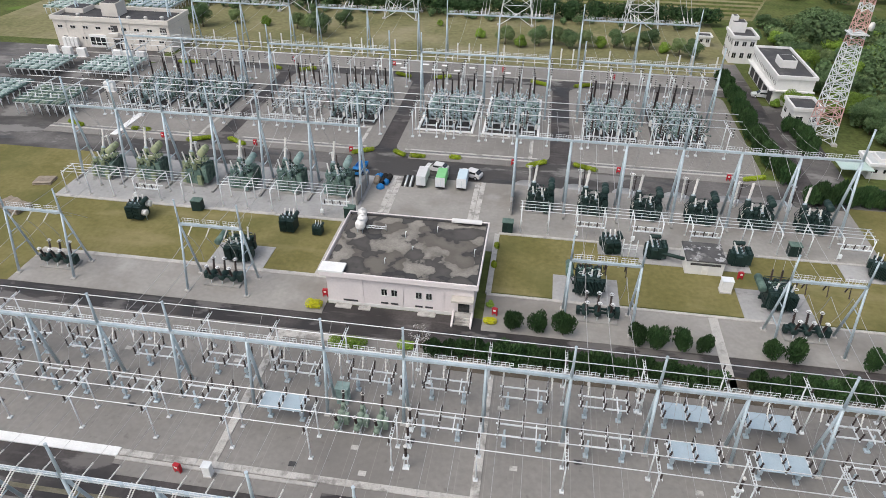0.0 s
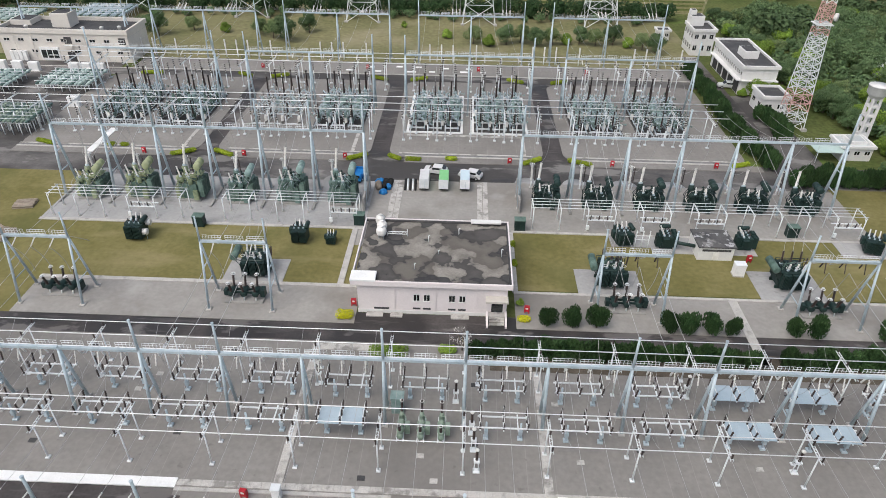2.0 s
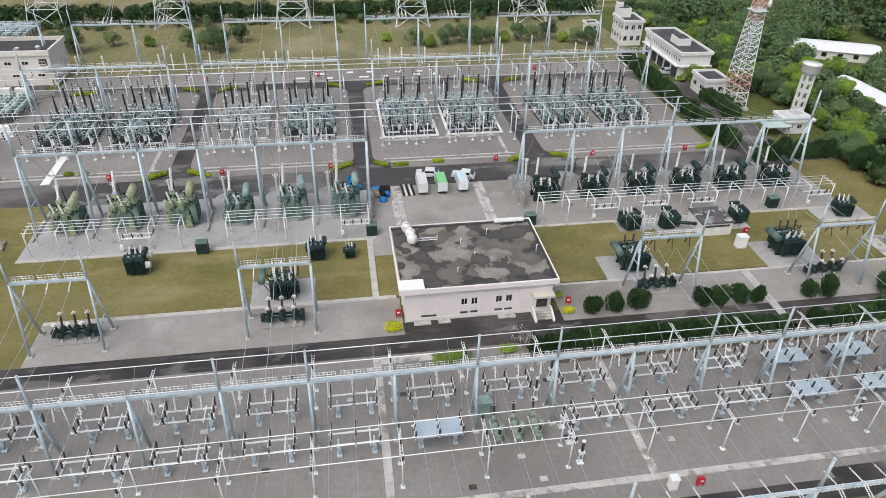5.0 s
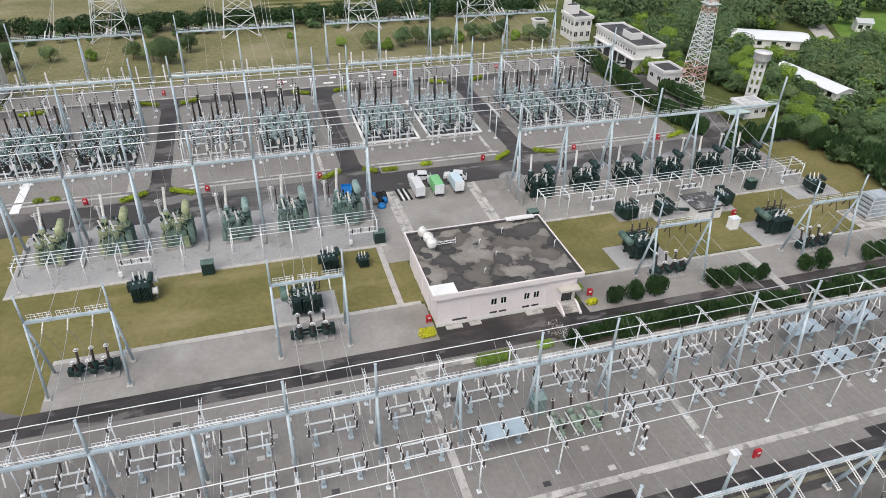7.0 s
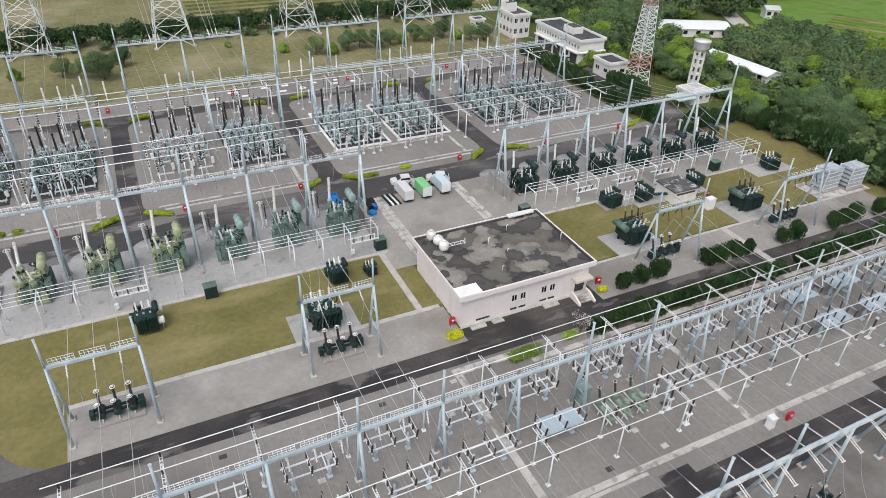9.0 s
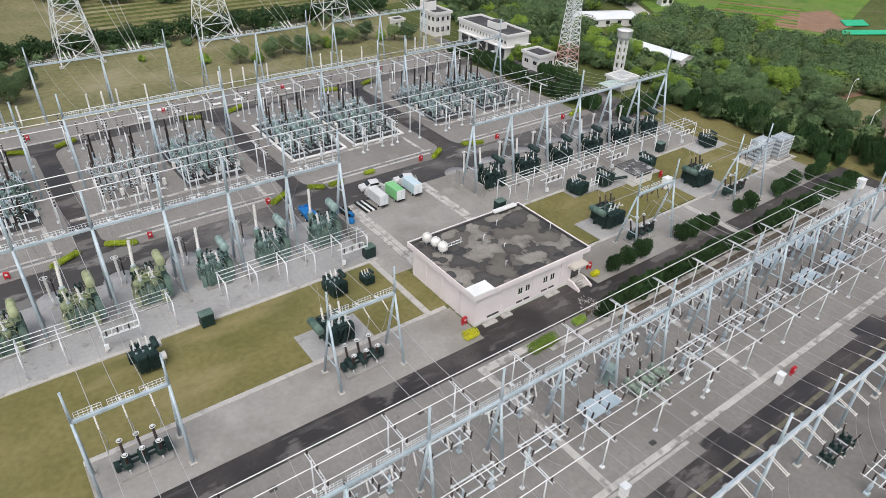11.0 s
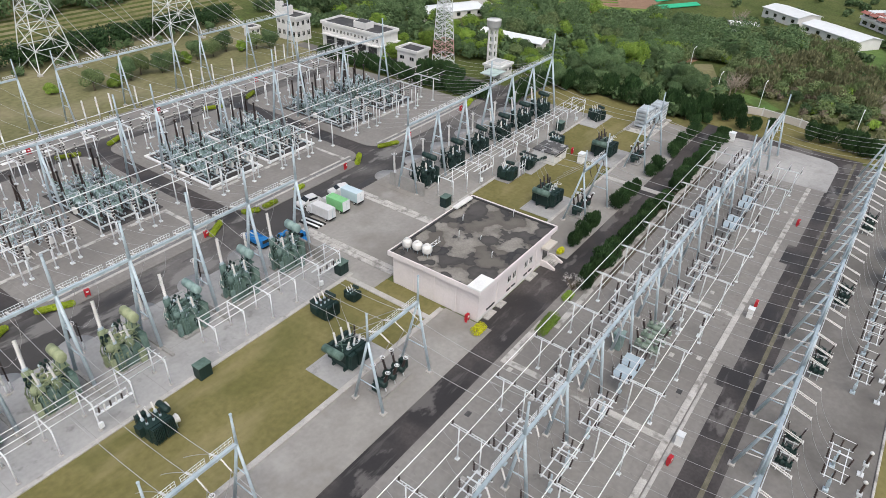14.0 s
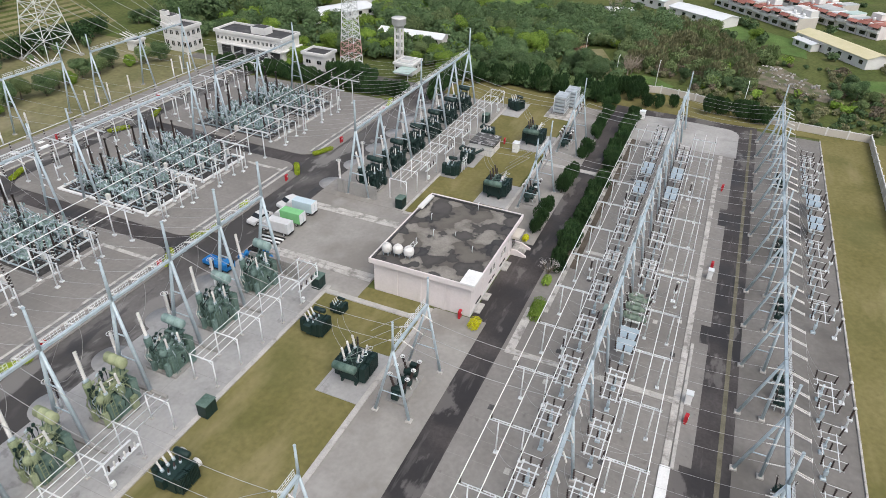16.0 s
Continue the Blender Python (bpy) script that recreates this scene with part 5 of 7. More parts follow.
# ---- back switchyard ----
def gis_phase(shade, label, group, sparse=False):
    """One phase: rails, gas tanks, canisters, small frames, disconnector posts and tall dark bushings."""
    root = thing("gas_switchgear", label, "switchgear", group)
    for x in (-1.3, 1.3):
        part("rail", Geo().box((x, 0, 0.25), (0.16, 17.0, 0.2)), M_steel if not sparse else M_trench, root)
    for i in range(4):
        part("sleeper", Geo().box((0, -7.6 + i * 5.0, 0.2), (2.9, 0.22, 0.24)), M_white, root)
    if not sparse:
        for y0, y1, x, z in ((-7.3, -2.4, -0.6, 1.5), (-1.2, 4.4, -0.5, 1.8), (4.0, 8.0, 0.5, 1.4), (-5.0, 1.6, 0.95, 1.2)):
            n = 6
            rows = [(0, 0.15), (0.02, 0.27)]
            for k in range(1, n):
                rows += [(k / n - 0.02, 0.27), (k / n - 0.015, 0.4), (k / n + 0.015, 0.4), (k / n + 0.02, 0.27)]
            part("gas_tank", Geo().lathe((x, y0, z), (x, y1, z), rows + [(0.98, 0.27), (1, 0.15)], 8), shade, root)
        for x, y, h in ((-0.6, -6.6, 2.8), (-0.5, -3.2, 2.5), (-0.5, 0.4, 3.0), (-0.4, 3.6, 2.8), (0.9, -1.2, 2.2), (0.5, 6.4, 2.5)):
            part("canister", Geo().lathe((x, y, 0.4), (x, y, h), [(0, 0.28), (0.6, 0.3), (0.64, 0.42), (0.7, 0.42), (0.74, 0.3), (1, 0.15)], 8), shade, root)
        for k in range(7):
            y = -6.8 + k * 2.2
            part("pipe", Geo().curve([(-1.2, y, 0.5), (-1.1, y + 0.3, 1.9), (0.1, y + 0.6, 2.4), (1.1, y + 0.5, 1.4), (1.2, y + 0.2, 0.5)], 0.06, 5), shade if k % 2 else M_steel, root)
    for x, y in ((1.5, -6.4), (1.5, 3.2), (-1.55, -0.8)):
        part("control_box", Geo().box((x, y, 0.9), (0.5, 0.7, 1.1), bevel=0.04), M_porc if y < 0 else shade, root)
    for y in (-4.6, -1.9, 2.2, 5.6):
        fr = Geo()
        for x in (-1.2, 1.2):
            fr.tube((x, y, 0.2), (x, y, 2.3), 0.06, 5)
        fr.tube((-1.2, y, 2.3), (1.2, y, 2.3), 0.06, 5).tube((-1.2, y, 0.5), (1.2, y, 2.2), 0.04, 4).tube((1.2, y, 0.5), (-1.2, y, 2.2), 0.04, 4)
        part("frame", fr, M_steel if y < 0 else M_white, root)
    for x, y, z, h in ((-1.1, -4.6, 2.3, 1.2), (1.1, -1.9, 2.3, 1.3), (-1.1, 2.2, 2.3, 1.2), (1.1, 5.6, 2.3, 1.1)):
        part("post_porcelain", Geo().sheds((x, y, z), (x, y, z + h), 0.13, 0.6, 4), M_brown if y < 3 else M_porc, root)
    for x, y, h, r in ((-0.5, 4.2, 4.4, 0.25), (0.4, 7.9, 4.7, 0.26), (-0.5, -7.2, 3.0, 0.2)):
        part("bushing", Geo().lathe((x, y, 1.6), (x, y, 1.6 + h), [(0, r), (0.04, r * 1.25), (0.08, r), (0.5, r * 0.8), (0.92, r * 0.5), (0.93, r * 0.95), (1, r * 0.9)], 8), M_brown, root, "tall dark brown bushing")
    rnd = random.Random(91 + sparse)
    for shade_, n in ((M_steel, 60), (shade, 20 if sparse else 60)):
        g = Geo()
        for _ in range(n // 2 if sparse else n):
            p = Vector((rnd.uniform(-1.5, 1.5), rnd.uniform(-8.0, 8.2), rnd.uniform(0.3, 2.4)))
            q = p + Vector((rnd.uniform(-0.9, 0.9), rnd.uniform(-1.2, 1.2), rnd.uniform(-0.2, 1.2)))
            g.curve([p, (p + q) / 2 + Vector((0, 0, 0.25)), q], rnd.uniform(0.04, 0.085), 5)
            g.lathe(q, q + Vector((rnd.uniform(-0.2, 0.2), rnd.uniform(-0.3, 0.3), 0.4)), [(0, 0.08), (0.3, 0.14), (0.6, 0.14), (0.7, 0.07), (1, 0.06)], 6)
        tagged(part("pipework", g, shade_, root), kind="stuff")
    return root


GRP = "switchgear of the back yard"
ga = gis_phase(M_tealgreen, "pale teal gas switchgear with tall brown bushings", GRP)
gb = gis_phase(M_midgreen, "green gas switchgear with tall brown bushings", GRP)
gs = gis_phase(M_tealgreen, "sparse switchgear frames with tall brown bushings", GRP, True)
SEC = ((-95.8, 1), (-82.4, 1), (-62.4, 0), (-49.0, 0), (-28.8, 0), (-15.4, 0), (4.7, 0), (18.1, 1))
pa, pb, ps = [], [], []
for i, (x, tone) in enumerate(SEC):
    for j in range(3):
        (ps if i == 2 else pb if (tone and j != 1) else pa).append(pose(x + 3.2 + j * 3.5, 134.2, 0.08))
repeat(ga, pa)
repeat(gb, pb)
repeat(gs, ps)
for x in (-28.8, -15.4):
    structure("gravel_bed", Geo().span(x + 1.2, x + 12.2, 124.6, 144.2, 0, 0.12), M_gravel, "dark gravel bed below switchgear")
    for a in ((x + 0.9, x + 1.4, 124.2, 144.6), (x + 12.0, x + 12.5, 124.2, 144.6), (x + 1.4, x + 12.0, 124.2, 124.7), (x + 1.4, x + 12.0, 144.1, 144.6), (x + 1.4, x + 12.0, 129.8, 130.2)):
        structure("white_kerb", Geo().span(*a, 0, 0.35, bevel=0.04), M_whitekerb, "white painted kerb round the gravel")
for x in (-95.8, -82.4, -49.0, 4.7, 18.1):
    structure("gravel_bed", Geo().span(x + 1.4, x + 12.0, 125.0, 143.8, 0, 0.11), M_gravel, "dark gravel bed below switchgear")


def banded(p, q, r, count):
    """A dark ribbed insulator with pale bands between its units, as one mesh."""
    p, q = Vector(p), Vector(q)
    dark, pale = Geo(), Geo()
    for i in range(count):
        a, b = p.lerp(q, (i + 0.16) / count), p.lerp(q, (i + 0.84) / count)
        dark.sheds(a, b, r, 0.72, 3)
        pale.tube(b, p.lerp(q, min(1, (i + 1.16) / count)), r * 0.8, 7)
    k = len(dark.f)
    dark.add(pale.v, pale.f, True)
    me = dark.mesh("porcelain", M_brown)
    me.materials.append(M_porc)
    me.polygons.foreach_set("material_index", [0] * k + [1] * (len(me.polygons) - k))
    return me


def post_insulator(h, hi, label):
    root = thing("post_insulator", label, "insulator", "posts of the back yard")
    part("post", Geo().tube((0, 0, 0), (0, 0, h), 0.11, 6).box((0, 0, 0.12), (0.5, 0.5, 0.24), bevel=0.04), M_white, root)
    part("porcelain", banded((0, 0, h), (0, 0, hi), 0.15, 5), None, root)
    return root


pts = []
for x, _ in SEC:
    for j in range(3):
        xx = x + 3.2 + j * 3.5
        pts += [pose(xx - 1.2, 121.3, 0.08), pose(xx + 0.3, 147.2, 0.08), pose(xx, 151.2, 0.08), pose(xx - 0.2, 123.8, 0.08)]
repeat(post_insulator(3.2, 5.6, "white post with a brown insulator"), pts)


def tee(yc, half, spread, z):
    root = thing("busbar_support", "tall white trestle with brown insulators", "support", "busbar supports of the back yard")
    for y in (yc - spread / 2, yc + spread / 2):
        part("leg", Geo().tube((0, y, 0.05), (0, y, z), 0.12, 7, 0.1).box((0, y, 0.12), (0.55, 0.55, 0.24), bevel=0.04), M_white, root)
    arm = Geo()
    for dx in (-0.14, 0.14):
        arm.box((dx, yc, z), (0.06, half * 2 + 0.5, 0.14))
    part("cross_arm", arm, M_white, root)
    for y in (yc - half, yc, yc + half):
        part("insulator", banded((0, y, z), (0, y, 7.0), 0.15, 3), None, root)
    return root


for yc in (122.5, 149.5):
    xs = [-108.5 + 6.7 * i for i in range(22)]
    repeat(tee(yc, 3.5, 3.6, 5.4), [pose(x, 0, 0.08) for x in xs if not -68 < x < -63.5 and not -34.5 < x < -30 and not -1 < x < 3.5])
    for y in (-3.5, 0, 3.5):
        solid("busbar", Geo().tube((-112, yc + y, 7.08), (34.3, yc + y, 7.08), 0.075, 6), M_alu, "long pale aluminium busbar tube over the back yard", "busbar", "back yard busbars")
paths = []
for j in range(3):
    x = 3.2 + j * 3.5
    paths += [((x, 119.0 + 3.5 * j, 7.1), (x, 135.3, 12.5), 0.5), ((x, 135.3, 12.5), (x, 153.0 - 3.5 * j, 7.1), 0.5), drop((x, 135.3, 12.4), (x - 0.5, 138.4, 6.6), (0, 0.3, -0.5)), ((x, 135.3, 12.5), (x - 1, 169.4, 11.6), 1.2), drop((x + 0.4, 142.1, 6.9), (x, 147.2, 5.6), (0, 0, -0.6)), drop((x - 0.4, 127.0, 5.1), (x - 1.2, 121.3, 5.6), (0, 0, -0.5))]
repeat(conductor_set("slack conductors over a switchgear bay", "back yard conductors", paths, r=0.022), [pose(x, 0, 0) for x, _ in SEC])
repeat(strings(135.1, 12.4, 1.5, -0.93, -0.35, "pale insulator string on the back gantry"), [pose(x + 3.2 + 3.5 * j, 0, 0) for x, _ in SEC for j in range(3)])
repeat(strings(135.5, 12.4, 1.5, 0.93, -0.35, "pale insulator string on the back gantry"), [pose(x + 3.2 + 3.5 * j, 0, 0) for x, _ in SEC for j in range(3)])


# ---- green gas breaker and posts of the front yard ----
def tank_breaker(shade, label):
    root = thing("dead_tank_breaker", label, "circuit breaker", "tank breakers of the yard")
    for y in (-0.8, 0.8):
        part("leg", Geo().tube((-0.3, y, 0.05), (0, y, 1.0), 0.08, 5).tube((0.3, y, 0.05), (0, y, 1.0), 0.08, 5), M_white, root)
    part("tank", Geo().lathe((0, -1.6, 1.4), (0, 1.6, 1.4), [(0, 0.2), (0.03, 0.34), (0.3, 0.34), (0.32, 0.46), (0.36, 0.46), (0.38, 0.34), (0.62, 0.34), (0.64, 0.46), (0.68, 0.46), (0.7, 0.34), (0.97, 0.34), (1, 0.2)], 10), shade, root)
    for y, s in ((-1.1, -1), (1.1, 1)):
        part("turret", Geo().tube((0, y, 1.6), (0, y + 0.2 * s, 2.2), 0.24, 9), shade, root)
        b = part("bushing", Geo().sheds((0, y + 0.2 * s, 2.2), (0, y + 0.6 * s, 3.6), 0.17, 0.7, 8), M_brown, root)
        part("ring", Geo().curve([(0.2 * math.cos(a * 0.628), y + 0.56 * s + 0.2 * math.sin(a * 0.628), 3.5) for a in range(11)], 0.035, 5), M_porc, b)
    part("cabinet", Geo().box((0.7, 0, 1.2), (0.5, 0.8, 1.2), bevel=0.03), shade, root)
    part("rail", Geo().box((-0.35, 0, 0.95), (0.1, 3.4, 0.14)).box((0.35, 0, 0.95), (0.1, 3.4, 0.14)), M_white, root)
    part("pipe", Geo().curve([(0.6, 0.4, 1.9), (0.3, 0.8, 2.3), (0, 0.9, 1.9)], 0.06, 5), shade, root)
    return root


tb = tank_breaker(M_sage, "pale green tank breaker with ringed brown bushings on white legs")
row_x = [GX(3) + 1.9 + 2.15 * i for i in range(3)]
small = Matrix.Diagonal((0.8, 0.72, 0.95, 1))
repeat(tb, [pose(x, 46.9, 0.05) for x in row_x])
repeat(tank_breaker(M_darkgreen, "dark green tank breaker with ringed brown bushings below the gantry"), [pose(GX(k) + BAY / 2 + d * 0.85, 28.9, 0.03) @ small for k in (0, 2, 4, 6, 9) for d in PH])
solid("control_cabinet", Geo().box((GX(3) + 1.2, 50.3, 1.2), (1.3, 1.1, 2.4), bevel=0.05).box((GX(3) + 1.2, 50.3, 2.43), (1.5, 1.3, 0.08)), M_tealgreen, "pale green steel control cabinet", "cabinet")


def current_transformer():
    root = thing("current_transformer", "white pedestal with a brown ringed insulator", "instrument transformer", "pedestal transformers")
    part("pedestal", Geo().tube((-0.25, 0, 0), (-0.15, 0, 1.6), 0.06, 5).tube((0.25, 0, 0), (0.15, 0, 1.6), 0.06, 5).box((0, 0, 1.65), (0.6, 0.5, 0.25)).box((0, 0, 0.06), (0.7, 0.6, 0.12)), M_white, root)
    part("porcelain", Geo().sheds((0, 0, 1.75), (0, 0, 3.2), 0.16, 0.65, 7), M_brown, root)
    part("head", Geo().lathe((0, 0, 3.2), (0, 0, 3.5), [(0, 0.18), (0.4, 0.24), (1, 0.1)], 8), M_porc, root)
    return root


repeat(current_transformer(), [pose(x, y, 0.05) for x, y in ((-14.2, 47.4), (-14.0, 45.2), (-13.7, 42.6), (-16.0, 51.8), (-13.4, 54.6), (GX(7) - 0.3, 53.9), (-57.8, 53.9), (-31.9, 53.9), (18.8, 44.0))] + [pose(GX(k) + BAY / 2 + d + 0.4, 22.0, 0.03) for k in range(-2, 12, 2) for d in (-2.2, 2.2)])


# ---- cabinets, boxes, hut ----
def green_cabinet(x, y, rz=0):
    root = thing("control_cabinet", "dark green steel cabinet on a concrete edge", "cabinet", "green cabinets", at=pose(x, y, 0.05, 0, 0, rz))
    part("body", Geo().box((0, 0, 0.95), (1.65, 1.25, 1.8), bevel=0.03), M_darkgreen, root)
    part("roof", Geo().box((0, 0, 1.9), (1.8, 1.4, 0.1), bevel=0.03), M_midgreen, root)
    part("door", Geo().box((-0.4, -0.64, 0.95), (0.74, 0.03, 1.6)), M_darkgreen, root)
    part("door", Geo().box((0.4, -0.64, 0.95), (0.74, 0.03, 1.6)), M_darkgreen, root)


for x, y in ((-57.6, 87.0), (-32.3, 88.9), (-6.7, 88.8), (36.2, 89.2)):
    green_cabinet(x, y)


def hydrant(x, y, z=0.05, rz=0):
    root = thing("hydrant_cabinet", "red fire hose cabinet on short legs", "fire cabinet", "red fire cabinets", at=pose(x, y, z, 0, 0, rz))
    part("body", Geo().box((0, 0, 0.8), (0.7, 0.4, 0.85), bevel=0.04), M_red, root)
    part("leg", Geo().box((-0.3, 0, 0.2), (0.1, 0.3, 0.4)), M_red, root)
    part("leg", Geo().box((0.3, 0, 0.2), (0.1, 0.3, 0.4)), M_red, root)
    part("window", Geo().box((0, -0.21, 0.9), (0.35, 0.02, 0.25)), M_porc, root)


for x, y in ((-36.3, 38.5), (-2.6, 38.3), (25.5, 38.6), (-57.7, 111.7), (-38.4, 111.8), (-7.3, 111.6), (11.9, 111.6), (31.3, 112.0), (27.0, 81.6), (-6.9, 68.0), (-30.1, 68.3), (-67.2, 160.8), (-40.8, 161.8), (-12.9, 162.0), (14.0, 161.5), (-77, 111.8)):
    hydrant(x, y, 0.02, random.uniform(-15, 15))


def white_box(x, y, w, d, h):
    root = thing("junction_box", "white steel junction box", "box", "white boxes", at=pose(x, y, 0.02))
    part("body", Geo().box((0, 0, h / 2 + 0.1), (w, d, h), bevel=0.03), M_whitekerb, root)
    part("cap", Geo().box((0, 0, h + 0.14), (w + 0.15, d + 0.15, 0.09), bevel=0.03), M_white, root)
    part("plinth", Geo().box((0, 0, 0.08), (w + 0.1, d + 0.1, 0.16)), M_kerb, root)


for x, y, w, d, h in ((-33.1, 38.6, 0.8, 0.7, 1.5), (-5.5, 38.4, 0.8, 0.7, 1.5), (24.3, 78.3, 1.5, 1.1, 1.9), (55.0, 58.0, 1.4, 1.2, 1.8)):
    white_box(x, y, w, d, h)
for i in range(26):
    x, y = GX(-4 + i % 16) + random.uniform(1, 7), random.choice((41.2, 44.2, 52.0, 54.5, 46.0, 59.0))
    solid("drain_cover", Geo().box((x, y, 0.06), (0.8, 0.6, 0.05), bevel=0.01), M_trench if i % 2 else M_darkroof, "small concrete drain cover in the yard", "cover", "drain covers")

hut = thing("pump_hut", "low white hut with a patched dark flat roof", "hut")
HX0, HX1, HY0, HY1 = 19.4, 24.6, 81.8, 86.4
for a in ((HX0, HX1, HY0, HY0 + 0.2), (HX0, HX1, HY1 - 0.2, HY1), (HX0, HX0 + 0.2, HY0 + 0.2, HY1 - 0.2), (HX1 - 0.2, HX1, HY0 + 0.2, HY1 - 0.2)):
    part("wall", Geo().span(*a, 0, 2.3), M_bwhite, hut)
part("roof", Geo().span(HX0 - 0.2, HX1 + 0.2, HY0 - 0.2, HY1 + 0.2, 2.3, 2.5, bevel=0.03), M_hutroof, hut, "dark patched roof")
part("vent", Geo().span(HX0 + 0.5, HX1 - 0.5, HY0 - 0.04, HY0 + 0.02, 1.6, 1.95), M_darkroof, hut)
part("door", Geo().span(HX0 + 2.2, HX0 + 3.1, HY0 - 0.04, HY0 + 0.02, 0.1, 1.5), M_porc, hut)


# ---- vehicles ----
def wheel(parent, x, y, r=0.36):
    w = part("wheel", Geo().lathe((x - 0.12, y, r), (x + 0.12, y, r), [(0, r * 0.8), (0.15, r), (0.85, r), (1, r * 0.8)], 12), M_rubber, parent)
    part("rim", Geo().tube((x - 0.13, y, r), (x + 0.13, y, r), r * 0.5, 8), M_alu, w)


def truck(label, x, y, box_mat, length=4.6):
    root = thing("box_truck", label, "truck", "parked box trucks", at=pose(x, y, 0.05) @ Matrix.Diagonal((0.84, 0.84, 0.84, 1)))
    part("cargo_box", Geo().box((0, 0, 1.75), (1.95, length, 2.1), bevel=0.05), box_mat, root)
    for a in (-length / 2 + 0.03, length / 2 - 0.03):
        part("box_edge", Geo().box((0, a, 1.75), (2.0, 0.08, 2.14)), M_white, root)
    part("chassis", Geo().box((0, 0.5, 0.6), (0.9, length + 1.2, 0.22)), M_rubber, root)
    cab = part("cab", Geo().add([(-0.92, length / 2 + 0.1, 0.5), (0.92, length / 2 + 0.1, 0.5), (0.92, length / 2 + 1.65, 0.5), (-0.92, length / 2 + 1.65, 0.5), (-0.9, length / 2 + 0.15, 1.95), (0.9, length / 2 + 0.15, 1.95), (0.86, length / 2 + 1.15, 1.95), (-0.86, length / 2 + 1.15, 1.95), (0.92, length / 2 + 1.62, 1.2), (-0.92, length / 2 + 1.62, 1.2)],
                                [(3, 2, 1, 0), (4, 5, 6, 7), (0, 1, 5, 4), (7, 6, 8, 9), (9, 8, 2, 3), (1, 2, 8, 6, 5), (0, 4, 7, 9, 3)]), M_truckwhite, root)
    part("windscreen", Geo().add([(-0.78, length / 2 + 1.22, 1.88), (0.78, length / 2 + 1.22, 1.88), (0.84, length / 2 + 1.62, 1.27), (-0.84, length / 2 + 1.62, 1.27)], [(0, 3, 2, 1)]), M_glass, cab)
    for wy in (-length / 2 + 1.0, length / 2 + 0.9):
        for wx in (-0.82, 0.82):
            wheel(root, wx, wy)
    part("bumper", Geo().box((0, -length / 2 - 0.06, 0.55), (1.8, 0.12, 0.18)), M_rubber, root)
    part("door_handle", Geo().box((0.1, -length / 2 - 0.03, 1.6), (0.06, 0.04, 1.5)), M_steel, root)


truck("small truck with a white cargo box", -22.7, 102.0, M_truckwhite)
truck("small truck with a light green cargo box", -19.3, 102.0, M_truckgreen)
truck("small truck with a pale blue cargo box", -15.6, 102.2, M_truckblue)


def car(label, x, y, rz, paint):
    root = thing("car", label, "car", at=pose(x, y, 0.02, 0, 0, rz))
    sec = [(-2.1, 0.45, 0.8), (-1.95, 0.45, 1.0), (-1.2, 0.45, 1.5), (0.3, 0.45, 1.52), (1.1, 0.45, 1.0), (2.0, 0.45, 0.85), (2.15, 0.45, 0.6)]
    vs = []
    for y_, z0, z1 in sec:
        k = 0.82 if z1 < 1.2 else 0.72
        vs += [(-0.84, y_, z0 - 0.15), (-0.86, y_, min(z1, 0.92)), (-k, y_, z1), (k, y_, z1), (0.86, y_, min(z1, 0.92)), (0.84, y_, z0 - 0.15)]
    fs = [(i * 6 + j, i * 6 + (j + 1) % 6, (i + 1) * 6 + (j + 1) % 6, (i + 1) * 6 + j) for i in range(len(sec) - 1) for j in range(6)]
    fs += [tuple(range(6)), tuple(reversed(range((len(sec) - 1) * 6, len(sec) * 6)))]
    part("body", Geo().add(vs, fs), paint, root)
    part("window", Geo().add([(-0.74, -1.3, 1.47), (0.74, -1.3, 1.47), (0.8, -1.9, 1.06), (-0.8, -1.9, 1.06)], [(0, 1, 2, 3)]), M_glass, root)
    part("window", Geo().add([(-0.74, 0.42, 1.49), (0.74, 0.42, 1.49), (0.8, 1.06, 1.06), (-0.8, 1.06, 1.06)], [(3, 2, 1, 0)]), M_glass, root)
    for s in (-1, 1):
        part("window", Geo().box((s * 0.81, -0.4, 1.2), (0.05, 1.7, 0.36)), M_glass, root)
        for y_ in (-1.35, 1.35):
            wheel(root, s * 0.78, y_, 0.32)


car("white estate car behind the trucks", -21.0, 107.2, 80, M_truckwhite)
car("white hatchback beside the trucks", -14.6, 105.9, 70, M_truckwhite)
car("silver van beside the office", 47.0, 155.5, 85, M_greyroof)

# stacked material beside the parking yard
for i in range(9):
    x, y = -30.6 + (i % 3) * 0.9 + random.uniform(-0.2, 0.2), 100.4 + (i // 3) * 1.0
    solid("cable_drum", Geo().lathe((x, y - 0.35, 0.55), (x, y + 0.35, 0.55), [(0, 0.55), (0.12, 0.55), (0.13, 0.35), (0.87, 0.35), (0.88, 0.55), (1, 0.55)], 12), M_blue if i in (2, 6) else M_rubber if i % 3 else M_wood, "cable drum stored on the yard edge", "drum", "stored drums")
for x, y, s in ((-29.7, 99.2, 0.9), (-33.6, 104.2, 0.8), (-31.0, 103.2, 0.7)):
    g = Geo().lathe((x, y, 0), (x, y, 0.9 * s), [(0, 0.9 * s), (0.5, 0.8 * s), (0.85, 0.5 * s), (1, 0.15 * s)], 7)
    solid("tarpaulin_heap", g, M_blue, "heap under a bright blue tarpaulin", "heap", "tarpaulin heaps")
